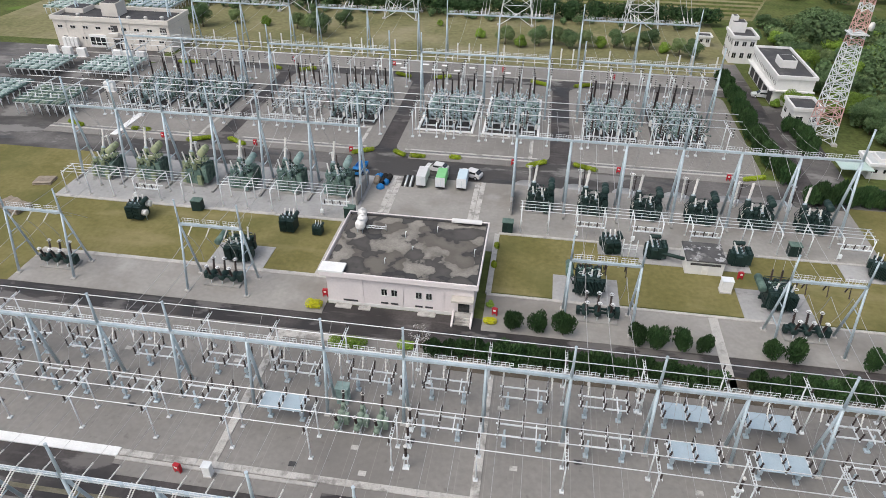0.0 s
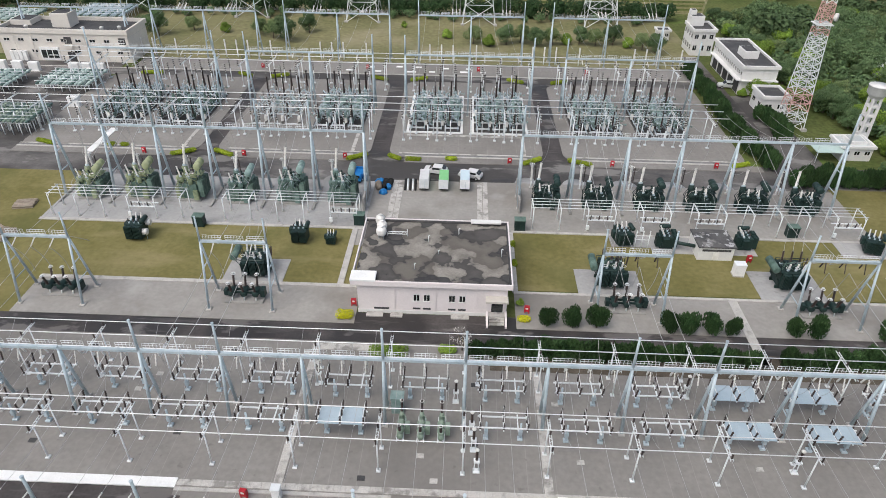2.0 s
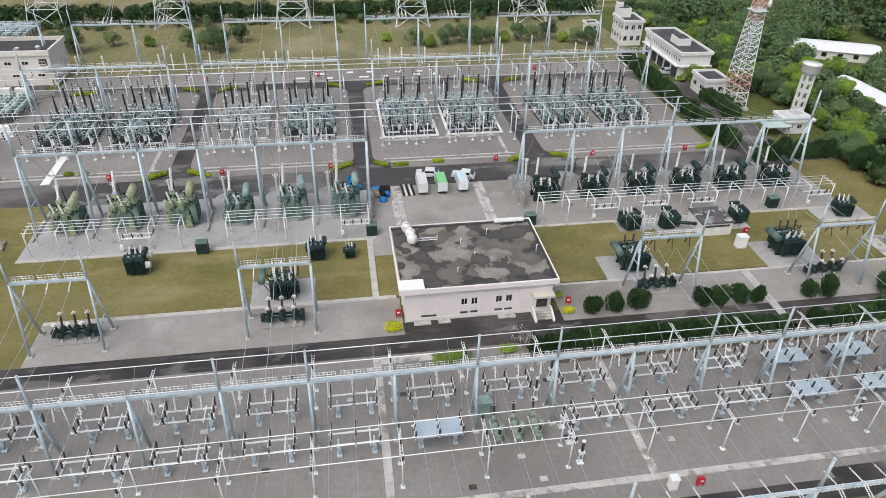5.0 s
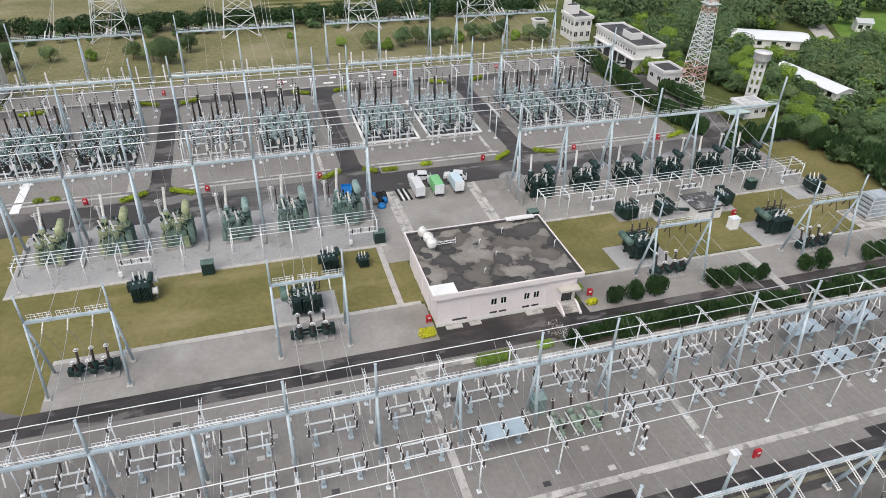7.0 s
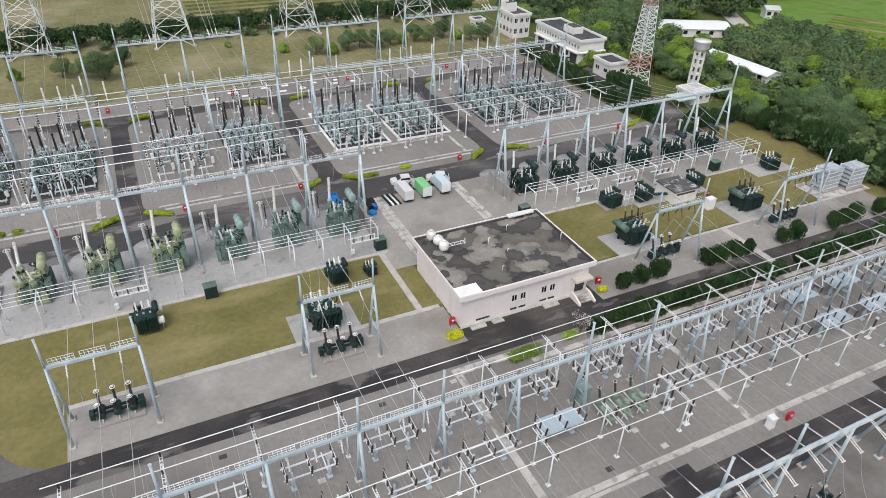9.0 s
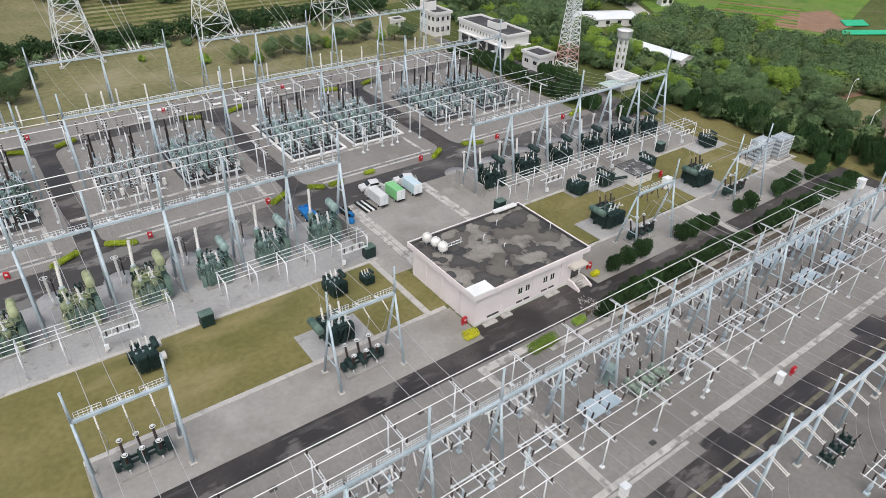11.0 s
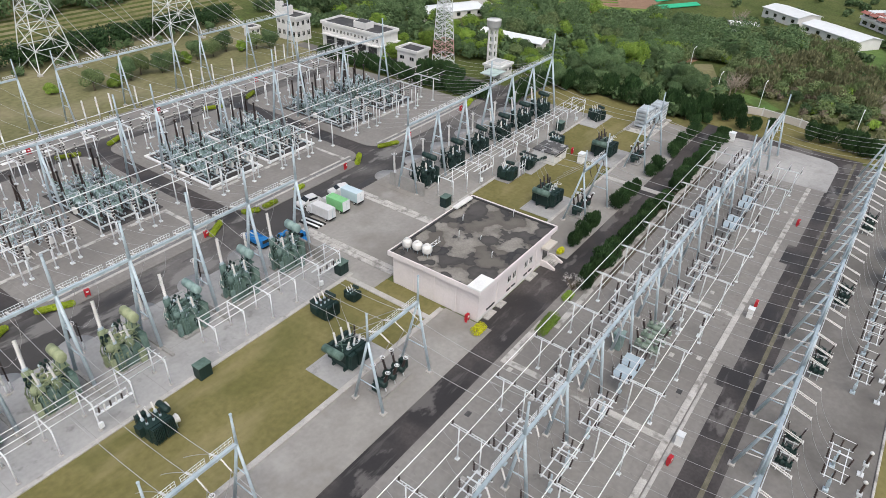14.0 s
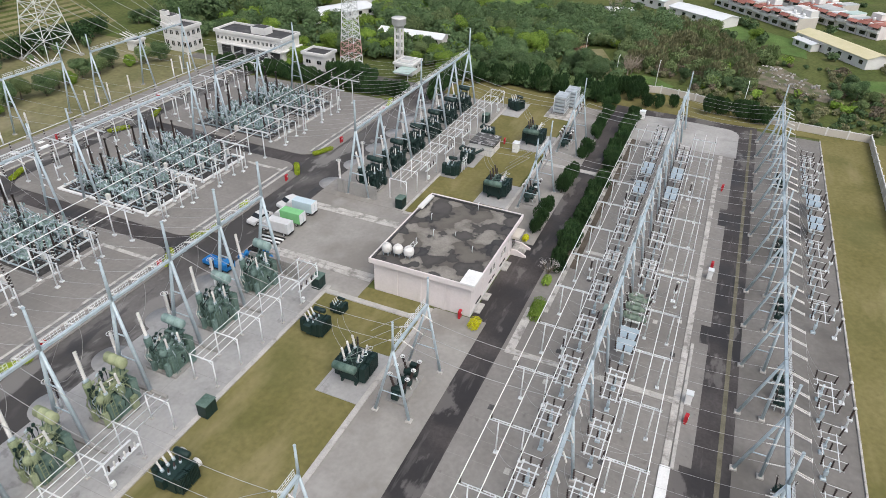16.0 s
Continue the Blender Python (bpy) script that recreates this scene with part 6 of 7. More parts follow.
for i in range(5):
    solid("spare_pipe", Geo().tube((-26.0 + i * 0.45, 100.2, 0.23), (-26.2 + i * 0.45, 104.0, 0.23), 0.18, 7), M_alu if i % 2 else M_rubber, "pipe length lying beside a truck", "pipe", "stored pipes")
lift = thing("blue_lorry", "small bright blue open lorry behind a transformer", "lorry", at=pose(-34.7, 104.2, 0.02, 0, 0, 176))
part("chassis", Geo().box((0, 0, 0.55), (1.6, 4.6, 0.3), bevel=0.04), M_rubber, lift)
part("cargo_bed", Geo().span(-0.9, 0.9, -2.3, 0.8, 0.7, 0.8).span(-0.9, -0.82, -2.3, 0.8, 0.8, 1.25).span(0.82, 0.9, -2.3, 0.8, 0.8, 1.25).span(-0.82, 0.82, -2.3, -2.22, 0.8, 1.25), M_blue, lift)
part("cab", Geo().box((0, 1.6, 1.15), (1.7, 1.4, 1.1), bevel=0.16), M_blue, lift)
part("windscreen", Geo().box((0, 2.31, 1.5), (1.4, 0.04, 0.5)), M_glass, lift)
for wx in (-0.8, 0.8):
    for wy in (-1.0, 1.0):
        wheel(lift, wx, wy)


def timber_stack(x, y, rz, n):
    root = thing("timber_stack", "stack of grey timber pallets on the lawn edge", "pallets", "timber stacks", at=pose(x, y, 0, 0, 0, rz))
    for i in range(n):
        for j in range(6):
            part("plank", Geo().box((random.uniform(-0.1, 0.1), -1.2 + j * 0.46, 0.12 + i * 0.3), (3.2, 0.36, 0.1)), M_wood, root)
        part("bearer", Geo().box((-1.1, 0, 0.03 + i * 0.3), (0.14, 2.6, 0.12)), M_wood, root)
        part("bearer", Geo().box((1.1, 0, 0.03 + i * 0.3), (0.14, 2.6, 0.12)), M_wood, root)


timber_stack(-88.6, 91.6, 10, 2)
timber_stack(-86.8, 82.2, 80, 3)
timber_stack(-89.8, 83.6, 70, 2)


def capacitor_rack(x, y):
    root = thing("capacitor_rack", "grey tiered capacitor rack behind a low frame", "capacitor bank", "capacitor racks", at=pose(x, y, 0.05))
    part("base", Geo().box((0, 0, 0.15), (4.4, 3.6, 0.3)), M_firewall, root)
    for z in (0.5, 1.3, 2.1, 2.9, 3.7):
        part("tier", Geo().box((0, -1.3, z), (4.1, 0.14, 0.14)).box((0, 1.3, z), (4.1, 0.14, 0.14)), M_white, root)
        for i in range(6):
            part("capacitor", Geo().box((-1.68 + i * 0.67, 0, z + 0.36), (0.5, 2.7, 0.5), bevel=0.04), M_capacitor, root)
    for sx in (-2.0, 2.0):
        for sy in (-1.3, 1.3):
            part("post", Geo().tube((sx, sy, 0.2), (sx, sy, 4.4), 0.06, 5), M_white, root)


capacitor_rack(50.0, 75.8)
capacitor_rack(55.0, 74.6)
structure("rack_floor", Geo().span(45.6, 58.2, 72.0, 78.6, -0.2, 0.06), M_trench, "concrete floor of the capacitor racks")


# ---- towers ----
def lattice_tower(name, label, category, x, y, base, waist, hw, top, ht, red=False, arms=()):
    root = thing(name, label, category, "pylons" if arms else "", at=pose(x, y, 0))

    def half(z):
        return base + (waist - base) * min(z / hw, 1) if z < hw else waist + (top - waist) * (z - hw) / (ht - hw)

    zs, z = [0.0], 0.0
    while z < ht - 0.5:
        z += max(1.2, half(z) * (1.15 if arms else 0.95))
        zs.append(min(z, ht))
    k = 0.09 if arms else 0.075
    for i in range(len(zs) - 1):
        za, zb = zs[i], zs[i + 1]
        a, b = half(za), half(zb)
        g = Geo()
        ca = [(-a, -a, za), (a, -a, za), (a, a, za), (-a, a, za)]
        cb = [(-b, -b, zb), (b, -b, zb), (b, b, zb), (-b, b, zb)]
        for j in range(4):
            g.tube(ca[j], cb[j], k * 1.5, 4)
            g.tube(ca[j], cb[(j + 1) % 4], k, 4)
            g.tube(ca[(j + 1) % 4], cb[j], k, 4)
            g.tube(cb[j], cb[(j + 1) % 4], k, 4)
        tagged(part("tower_section", g, M_redsteel if red and (i in (2, 3) or za > 19) and i % 4 != 1 else M_towersteel, root), kind="stuff")
    for j, (sx, sy) in enumerate(((-1, -1), (1, -1), (1, 1), (-1, 1))):
        part("footing", Geo().box((sx * base, sy * base, 0.25), (1.0, 1.0, 0.6), bevel=0.08), M_kerb, root)
    for za, wa in arms:
        g = Geo()
        b = half(za)
        for s in (-1, 1):
            for yy in (-b, b):
                g.tube((s * b, yy, za), (s * wa, 0, za + 0.3), k, 4).tube((s * b, yy, za + 1.8), (s * wa, 0, za + 0.3), k, 4)
        part("cross_arm", g, M_towersteel, root)
    return root


for x, y in ((-83, 211.5), (-48.2, 209), (-12.6, 208.5), (24.2, 207.5), (-118, 213)):
    lattice_tower("pylon", "tall pale lattice steel pylon on the meadow", "pylon", x, y, 5.0, 1.6, 24, 0.8, 42, arms=((24, 8), (30, 7), (36, 6)))
mast = lattice_tower("radio_mast", "red and white lattice radio mast with a dish", "radio mast", 52.9, 132.9, 2.2, 0.9, 26, 0.7, 36, red=True)
part("dish", Geo().lathe((1.2, -1.0, 23.0), (1.7, -1.5, 23.1), [(0, 0.2), (0.4, 0.75), (1, 0.8)], 12), M_porc, mast, "white round dish")
part("platform", Geo().box((0, 0, 21.5), (3.2, 3.2, 0.15)), M_towersteel, mast)
lattice_tower("lightning_mast", "slim grey lattice mast", "mast", -128, 128, 1.0, 0.5, 15, 0.3, 28)
# lines from the pylons to the meadow portals
for x in (-83, -48.2, -12.6, 24.2):
    root = thing("conductor", "long sagging overhead lines from a pylon", "cable", "overhead lines")
    for i, dx in enumerate((-8, -7, -6, 6, 7, 8)):
        part("wire", Geo().sag((x + dx, 209, 24 + 6 * (i % 3)), (x + dx * 0.9, 169.5, 11.8), 1.5, 0.045, 10), M_wire, root)
        part("insulator", Geo().sheds((x + dx * 0.9, 169.6, 11.7), (x + dx * 0.91, 172.6, 12.6), 0.16, 0.6, 8), M_porc, root)
def meadow_post():
    root = thing("lightning_arrester", "white post arrester at the meadow edge", "arrester", "meadow arresters")
    part("post", Geo().tube((0, 0, 0), (0, 0, 2.2), 0.16, 6), M_white, root)
    part("porcelain", Geo().sheds((0, 0, 2.2), (0, 0, 4.6), 0.24, 0.7, 8), M_porc, root)
    return root


repeat(meadow_post(), [pose(x + d, 168.8, 0) for x in (-101, -76, -51, -22.5, 4, 30) for d in (-3, 0, 3, 9)])
for i in range(0, 22, 2):
    solid("white_slab", Geo().box((-44 + (i % 11) * 3.3 + random.uniform(-1.2, 1.2), 161.0 + (i // 11) * 3.0 + random.uniform(-0.4, 0.4), 0.09), (random.uniform(1.2, 2.4), 0.9, 0.1), bevel=0.02), M_whitekerb, "white concrete slab lying in the back yard", "slab", "white slabs")


# ---- houses round the yard ----
def block(name, label, x0, x1, y0, y1, h, wall, roof, rows=(), face="sw", parapet=0.5, extra=()):
    """A flat-roofed building; rows: (z, window height, how many along the front)."""
    root = thing(name, label, "building")
    for a in ((x0, x1, y0, y0 + 0.3), (x0, x1, y1 - 0.3, y1), (x0, x0 + 0.3, y0 + 0.3, y1 - 0.3), (x1 - 0.3, x1, y0 + 0.3, y1 - 0.3)):
        part("wall", Geo().span(*a, -0.2, h), wall, root)
    part("roof", Geo().span(x0 + 0.02, x1 - 0.02, y0 + 0.02, y1 - 0.02, h - 0.1, h + 0.05), roof, root)
    o = 0.35
    for a in ((x0 - o, x1 + o, y0 - o, y0 + 0.1), (x0 - o, x1 + o, y1 - 0.1, y1 + o), (x0 - o, x0 + 0.1, y0 + 0.1, y1 - 0.1), (x1 - 0.1, x1 + o, y0 + 0.1, y1 - 0.1)):
        part("parapet", Geo().span(*a, h - 0.25, h + parapet), wall, root)
    for z, wh, n in rows:
        for i in range(n):
            if "s" in face:
                window_unit(root, x0 + (x1 - x0) * (i + 0.5) / n, y0, z, min(1.5, (x1 - x0) / n * 0.55), wh)
        m = max(1, round(n * (y1 - y0) / (x1 - x0)))
        for i in range(m):
            if "w" in face:
                window_unit(root, x0, y0 + (y1 - y0) * (i + 0.5) / m, z, min(1.5, (y1 - y0) / m * 0.55), wh, -1, "y")
    for a, z0, z1 in extra:
        part("roof_room", Geo().span(*a, z0, z1, bevel=0.04), wall, root)
        part("roof_cap", Geo().span(a[0] + 0.25, a[1] - 0.25, a[2] + 0.25, a[3] - 0.25, z1, z1 + 0.03), roof, root)
    return root


block("office_building", "two-storey white office with a dark flat roof", 48.0, 56.0, 151.0, 172.4, 6.4, M_bwhite, M_darkroof, ((4.4, 0.9, 6),), "w", extra=(((50.0, 53.4, 157.5, 162.0), 6.4, 8.2),))
office = bpy.data.objects["office_building"]
part("sunshade", Geo().span(46.9, 48.0, 150.7, 171.6, 3.35, 3.65, bevel=0.04), M_bwhite, office)
part("sunshade", Geo().span(48.0, 56.3, 150.2, 151.0, 3.35, 3.65, bevel=0.04), M_bwhite, office)
# Flat dark panels on the solid wall paint the shade of the open ground floor.
for i in range(5):
    part("bay_shade", Geo().span(47.93, 48.1, 151.8 + i * 4.0, 154.8 + i * 4.0, 0.1, 2.9), M_darkroof, office, "dark panel painted for the shade in an open ground-floor bay")
block("villa", "white three-storey villa with a stepped flat roof", 44.4, 50.2, 179.5, 187.5, 6.6, M_bwhite, M_darkroof, ((4.5, 1.2, 3), (1.4, 1.4, 3)), "sw", extra=(((44.4, 48.0, 184, 187.5), 6.6, 9.2), ((44.5, 46, 185.5, 187.5), 9.2, 10.4)))
block("relay_house", "small white relay house with a dark flat roof", 48.8, 54.2, 138.6, 145.2, 4.0, M_bwhite, M_darkroof, ((1.6, 1.0, 2),), "sw")
block("pump_house", "low white pump house with a pale flat roof", 56.4, 62.2, 117.2, 122.2, 2.8, M_bwhite, M_greyroof, ((1.2, 0.8, 3),), "sw", parapet=0.3, extra=(((58.0, 61.2, 118.2, 121.4), 2.8, 3.5),))
part("awning", Geo().span(51.0, 56.6, 115.6, 120.0, 2.2, 2.35), M_tealroof, new("awning_frame"))
tagged(bpy.data.objects["awning_frame"], "pale green awning beside the pump house", "awning")
for x in (51.2, 56.4):
    part("post", Geo().tube((x, 115.8, 0), (x, 115.8, 2.3), 0.06, 5), M_white, bpy.data.objects["awning_frame"])
block("gate_house", "small white gate house beside the hedge", 38.5, 42.0, 192.5, 195.5, 2.8, M_bwhite, M_darkroof, ((1.2, 0.9, 2),), "s", parapet=0.25)
block("service_building", "two-storey cream service building with roof rooms", -134.2, -101.2, 162.4, 173.4, 7.3, M_ivory, M_darkroof, ((5.0, 0.7, 9), (2.2, 0.7, 6)), "s", parapet=0.9, extra=(((-122.0, -117.4, 166.5, 171), 7.3, 10.8), ((-133.9, -128.5, 168, 173), 7.3, 8.6)))
svc = bpy.data.objects["service_building"]
part("gate_frame", Geo().span(-124.6, -119.6, 162.2, 162.45, 0.3, 3.6), M_whitekerb, svc, "white frame round dark shutters")
for i in range(3):
    part("shutter", Geo().span(-124.2 + i * 1.5, -123.0 + i * 1.5, 162.1, 162.25, 0.9, 2.9), M_glass, svc, "dark shutter in a white frame")
for i in range(4):
    part("air_unit", Geo().box((-131.6 + i * 1.1, 161.7, 1.5), (0.9, 0.9, 2.4), bevel=0.05), M_whitekerb, svc, "white cooling unit")
# The recesses above the balconies are dark sheets, their inner shade put in as colour.
for x, w in ((-117.6, 1.9), (-103.6, 1.7)):
    part("loggia", Geo().span(x, x + w, 162.36, 162.5, 4.2, 6.2), M_darkroof, svc, "dark panel painted for the shade of an open recess")
    part("balcony", Geo().span(x - 0.2, x + w + 0.2, 161.4, 162.4, 3.6, 4.5, bevel=0.04), M_ivory, svc)
part("entrance", Geo().span(-117.6, -115.6, 162.36, 162.5, 0.1, 2.4), M_darkroof, svc, "dark entrance below the balcony")
for x in (-130.6, -126.0, -112.5, -107.5):
    part("pilaster", Geo().span(x - 0.2, x + 0.2, 162.3, 162.42, 0, 7.2), M_ivory, svc)
for x, y in ((-112.8, 164.0), (-108.2, 164.4), (-104, 165.2), (-127.5, 164.2)):
    part("vent", Geo().lathe((x, y, 7.3), (x, y, 8.5), [(0, 0.4), (0.7, 0.5), (0.8, 0.6), (1, 0.2)], 8), M_porc, svc, "round white roof vent")

wt = thing("water_tower", "slim white water tower with a round tank", "water tower", at=pose(63.1, 124.2, 0))
for sx, sy in ((-0.75, -0.75), (0.75, -0.75), (0.75, 0.75), (-0.75, 0.75)):
    part("post", Geo().box((sx, sy, 5.0), (0.42, 0.42, 10.2)), M_bwhite, wt)
for z in (0.5, 2.6, 4.6, 6.6, 8.5, 10.1):
    part("tie_beam", Geo().box((0, 0, z), (1.86, 1.86, 0.5)), M_bwhite, wt)
part("tank", Geo().lathe((0, 0, 9.9), (0, 0, 12.6), [(0, 0.95), (0.35, 1.75), (0.4, 1.9), (0.93, 1.9), (0.95, 2.0), (1, 2.0)], 12), M_bwhite, wt)


def reactor_bank(x, y, nx, length, h, shade, label):
    """Long gas pipes side by side on white trestles, with small risers."""
    root = thing("reactor_bank", label, "switchgear", "west banks", at=pose(x, y, 0.03 if y < 160 else -0.06))
    step = 0.9
    for i in range(nx):
        u = i * step
        prof = [(0, 0.15), (0.02, 0.26)]
        for f in range(1, 8):
            prof += [(f / 8 - 0.012, 0.26), (f / 8 - 0.01, 0.38), (f / 8 + 0.01, 0.38), (f / 8 + 0.012, 0.26)]
        part("pipe", Geo().lathe((u, 0, h), (u, length, h), prof + [(0.98, 0.26), (1, 0.15)], 8), shade if i % 3 else M_greygreen, root)
        f = 0.25 + 0.45 * (i % 2)
        part("riser", Geo().lathe((u, length * f, h + 0.2), (u + 0.1, length * f + 0.15, h + 1.2), [(0, 0.2), (0.4, 0.18), (0.45, 0.12), (1, 0.08)], 6), M_white if i % 3 else shade, root)
    for k in range(6):
        v = length * (k + 0.3) / 6
        g = Geo().box(((nx - 1) * step / 2, v, h - 0.4), (nx * step, 0.16, 0.16)).tube((-0.4, v, h + 0.5), (nx * step - 0.4, v, h + 0.5), 0.06, 5)
        for i in range(0, nx, 2):
            g.tube((i * step, v, 0), (i * step, v, h - 0.4), 0.1, 5)
        part("trestle", g, M_white, root)


reactor_bank(-132, 139.2, 14, 11, 2.0, M_tealroof, "pale teal bank of long gas pipes on legs")
reactor_bank(-114, 141.0, 14, 10.5, 2.0, M_tealroof, "pale teal bank of long gas pipes on legs")
reactor_bank(-113.4, 117.6, 13, 10, 3.0, M_sage, "green bank of long gas pipes on legs")
reactor_bank(-130, 120, 13, 12, 2.2, M_tealroof, "pale teal bank of long gas pipes on legs")
reactor_bank(-134, 196, 17, 14, 2.4, M_platform, "pale blue bank of gas pipes behind the service building")
reactor_bank(-158, 190, 16, 12, 2.4, M_tealroof, "pale teal bank of gas pipes behind the service building")
for x, y in ((-131.1, 155.6), (-126.8, 155.3), (-122.5, 155.0), (-112.4, 155.0), (-109.4, 155.0), (-106.0, 155.0), (-101.5, 133.5)):
    solid("cooling_unit", Geo().box((x, y, 1.2), (2.4, 1.1, 2.2), bevel=0.08).box((x, y, 0.1), (2.6, 1.3, 0.2)), M_whitekerb, "white ribbed cooling unit", "cooler", "white coolers")


def shed(label, corners, h, roof, wall=M_bwhite, rise=0.8):
    """A gabled shed over a rotated rectangle: corner, far corner along the length, width."""
    (xa, ya), (xb, yb), w = corners
    d = Vector((xb - xa, yb - ya, 0))
    n = Vector((-d.y, d.x, 0)).normalized() * w
    p = Vector((xa, ya, 0))
    root = thing("shed", label, "shed", "sheds and houses")
    z = Vector((0, 0, h))
    r = Vector((0, 0, h + rise))
    part("wall", Geo().add([p, p + d, p + d + n, p + n, p + z, p + d + z, p + d + n + z, p + n + z, p + n / 2 + r, p + d + n / 2 + r],
                           [(0, 1, 5, 4), (1, 2, 6, 9, 5), (2, 3, 7, 6), (3, 0, 4, 8, 7)]), wall, root)
    u, e = d.normalized() * 0.4, n.normalized() * 0.5
    for a, b in ((p - e, p + n / 2), (p + n + e, p + n / 2)):
        lo, hi = z - Vector((0, 0, 0.15)), r + Vector((0, 0, 0.06))
        k = Vector((0, 0, 0.12))
        q = [a - u + lo, a + d + u + lo, b + d + u + hi, b - u + hi]
        part("roof", Geo().add(q + [v + k for v in q], [(0, 1, 2, 3), (7, 6, 5, 4), (0, 4, 5, 1), (1, 5, 6, 2), (2, 6, 7, 3), (3, 7, 4, 0)]), roof, root)
    m = max(2, int(d.length / 4))
    for i in range(m):
        c = p + d * ((i + 0.5) / m) - n.normalized() * 0.02
        part("window", Geo().box((c.x, c.y, h * 0.55), (1.3, 0.12, 1.1), rz=math.degrees(math.atan2(d.y, d.x))), M_glass, root)
    return root


shed("long low shed with a white metal roof", ((87, 166.5), (109, 156.5), 10.0), 2.6, M_whiteroof)
shed("long low shed with a white metal roof", ((85.6, 121.5), (84.6, 142.0), -5.6), 2.0, M_whiteroof)
shed("white metal-roofed hall at the edge of town", ((164.0, 66.0), (151.5, 47.5), 9.5), 3.0, M_whiteroof)
shed("white metal-roofed hall at the edge of town", ((178.0, 82.0), (168.5, 68.5), 10.0), 3.4, M_whiteroof)
shed("long shed with a cream roof at the edge of town", ((148.0, 24.0), (124.5, 6.2), 8.0), 3.2, M_yellowroof)
shed("low white shed beside the cream roof", ((143.5, 25.0), (137.0, 20.0), 3.0), 2.2, M_whiteroof, rise=0.3)
shed("small pale-roofed shed in the scrub", ((150.0, 86.5), (154.0, 79.0), -5.0), 3.0, M_whiteroof, rise=0.4)
shed("grey roofed shed among trees", ((128, 81), (136, 78), 5.0), 3.0, M_greyroof)
shed("small farm shed beside the fields", ((139, 170), (143, 168), 4.0), 3.0, M_greyroof)


def town_house(m, label, roof, h, top):
    root = thing("row_house", label, "house", "terraced houses", at=m)
    part("wall", Geo().span(-2.3, 2.3, -5, 5, -0.2, h), random.choice((M_bwhite, M_bwhite, M_wall, M_cream)), root)
    part("roof", Geo().span(-2.28, 2.28, -3.4, 5.2, h, h + 0.35, bevel=0.05), roof, root)
    part("balcony", Geo().span(-2.25, 2.25, -6.2, -5.0, h * 0.52, h * 0.52 + 0.9), M_bwhite, root)
    part("awning", Geo().add([(-2.2, -5.0, h + 0.3), (2.2, -5.0, h + 0.3), (2.2, -6.6, h - 0.5), (-2.2, -6.6, h - 0.5), (-2.2, -5.0, h + 0.4), (2.2, -5.0, h + 0.4), (2.2, -6.6, h - 0.4), (-2.2, -6.6, h - 0.4)], [(0, 1, 2, 3), (7, 6, 5, 4), (0, 4, 5, 1), (2, 6, 7, 3)]), M_redroof, root, "rusty red awning")
    for z in (0.6, h * 0.52 + 1.0):
        part("window", Geo().box((0.3, -5.03, z + 0.7), (2.6, 0.1, 1.3)), M_glass, root)
    if top:
        part("roof_room", Geo().span(-2.2, 2.2, 0.5, 4.5, h + 0.3, h + 2.6), M_bwhite, root)
        part("roof_tank", Geo().tube((0.8, -1.5, h + 0.3), (0.8, -1.5, h + 1.6), 0.5, 8), M_alu, root)


for _, (xa, ya, xb, yb) in enumerate(((194, 49, 164, 20.5), (207, 38, 167, -4), (224, 42, 190, 6))):
    d = math.hypot(xb - xa, yb - ya)
    n = int(d / 4.05)
    a = math.degrees(math.atan2(yb - ya, xb - xa))
    for i in range(n):
        f = (i + 0.5) / n
        town_house(pose(xa + (xb - xa) * f, ya + (yb - ya) * f, 0, 0, 0, a) @ Matrix.Diagonal((0.85, 0.85, 0.88, 1)), "narrow terraced house with a rusty red awning", random.choice((M_greyroof, M_redroof, M_tealroof, M_whiteroof, M_redroof)), random.choice((4.8, 5.2, 5.8)), random.random() < 0.3)

# ---- fields beyond the woods ----
def quad(name, pts, z, material, label):
    return structure(name, Geo().add([(x, y, z) for x, y in pts] + [(x, y, z - 0.2) for x, y in pts], [tuple(range(len(pts))), tuple(reversed(range(len(pts), 2 * len(pts))))] + [(i, i + len(pts), (i + 1) % len(pts) + len(pts), (i + 1) % len(pts)) for i in range(len(pts))]), material, label)


quad("field", [(112, 138), (135, 108), (240, 140), (190, 260)], 0.05, M_field, "bright green vegetable fields")
quad("field_soil", [(150, 134), (158, 118), (176, 118), (190, 134), (172, 140)], 0.12, M_soil, "reddish tilled soil")
quad("shade_net", [(160, 114), (178, 104), (182, 107), (165, 117)], 0.5, M_net, "bright green shade netting over beds")
quad("shade_net", [(172, 119), (180, 115), (186, 120), (178, 124)], 0.5, M_net, "bright green shade netting over beds")
for i in range(14):
    a = Vector((133 + i * 3.8, 116 + i * 1.9, 0))
    b = a + Vector((-14, 24, 0))
    solid("crop_ridge", Geo().tube((a.x, a.y, 0.12), (b.x, b.y, 0.12), 0.35, 6), M_field if i % 3 else M_soil, "raised crop row in the far field", "crop row", "crop rows")
quad("far_field", [(-260, 224), (60, 222), (90, 300), (-300, 330)], 0.02, M_meadow, "far olive field with crop lines")
for i in range(18):
    solid("crop_ridge", Geo().tube((-40, 226 + i * 2.6, 0.08), (60 + i, 224 + i * 2.6, 0.08), 0.45, 4), M_ground if i % 2 else M_meadow, "long crop row beyond the pylons", "crop row", "far crop rows")
quad("track", [(108, 143), (112, 141), (136, 180), (130, 182)], 0.06, M_kerb, "pale farm track")
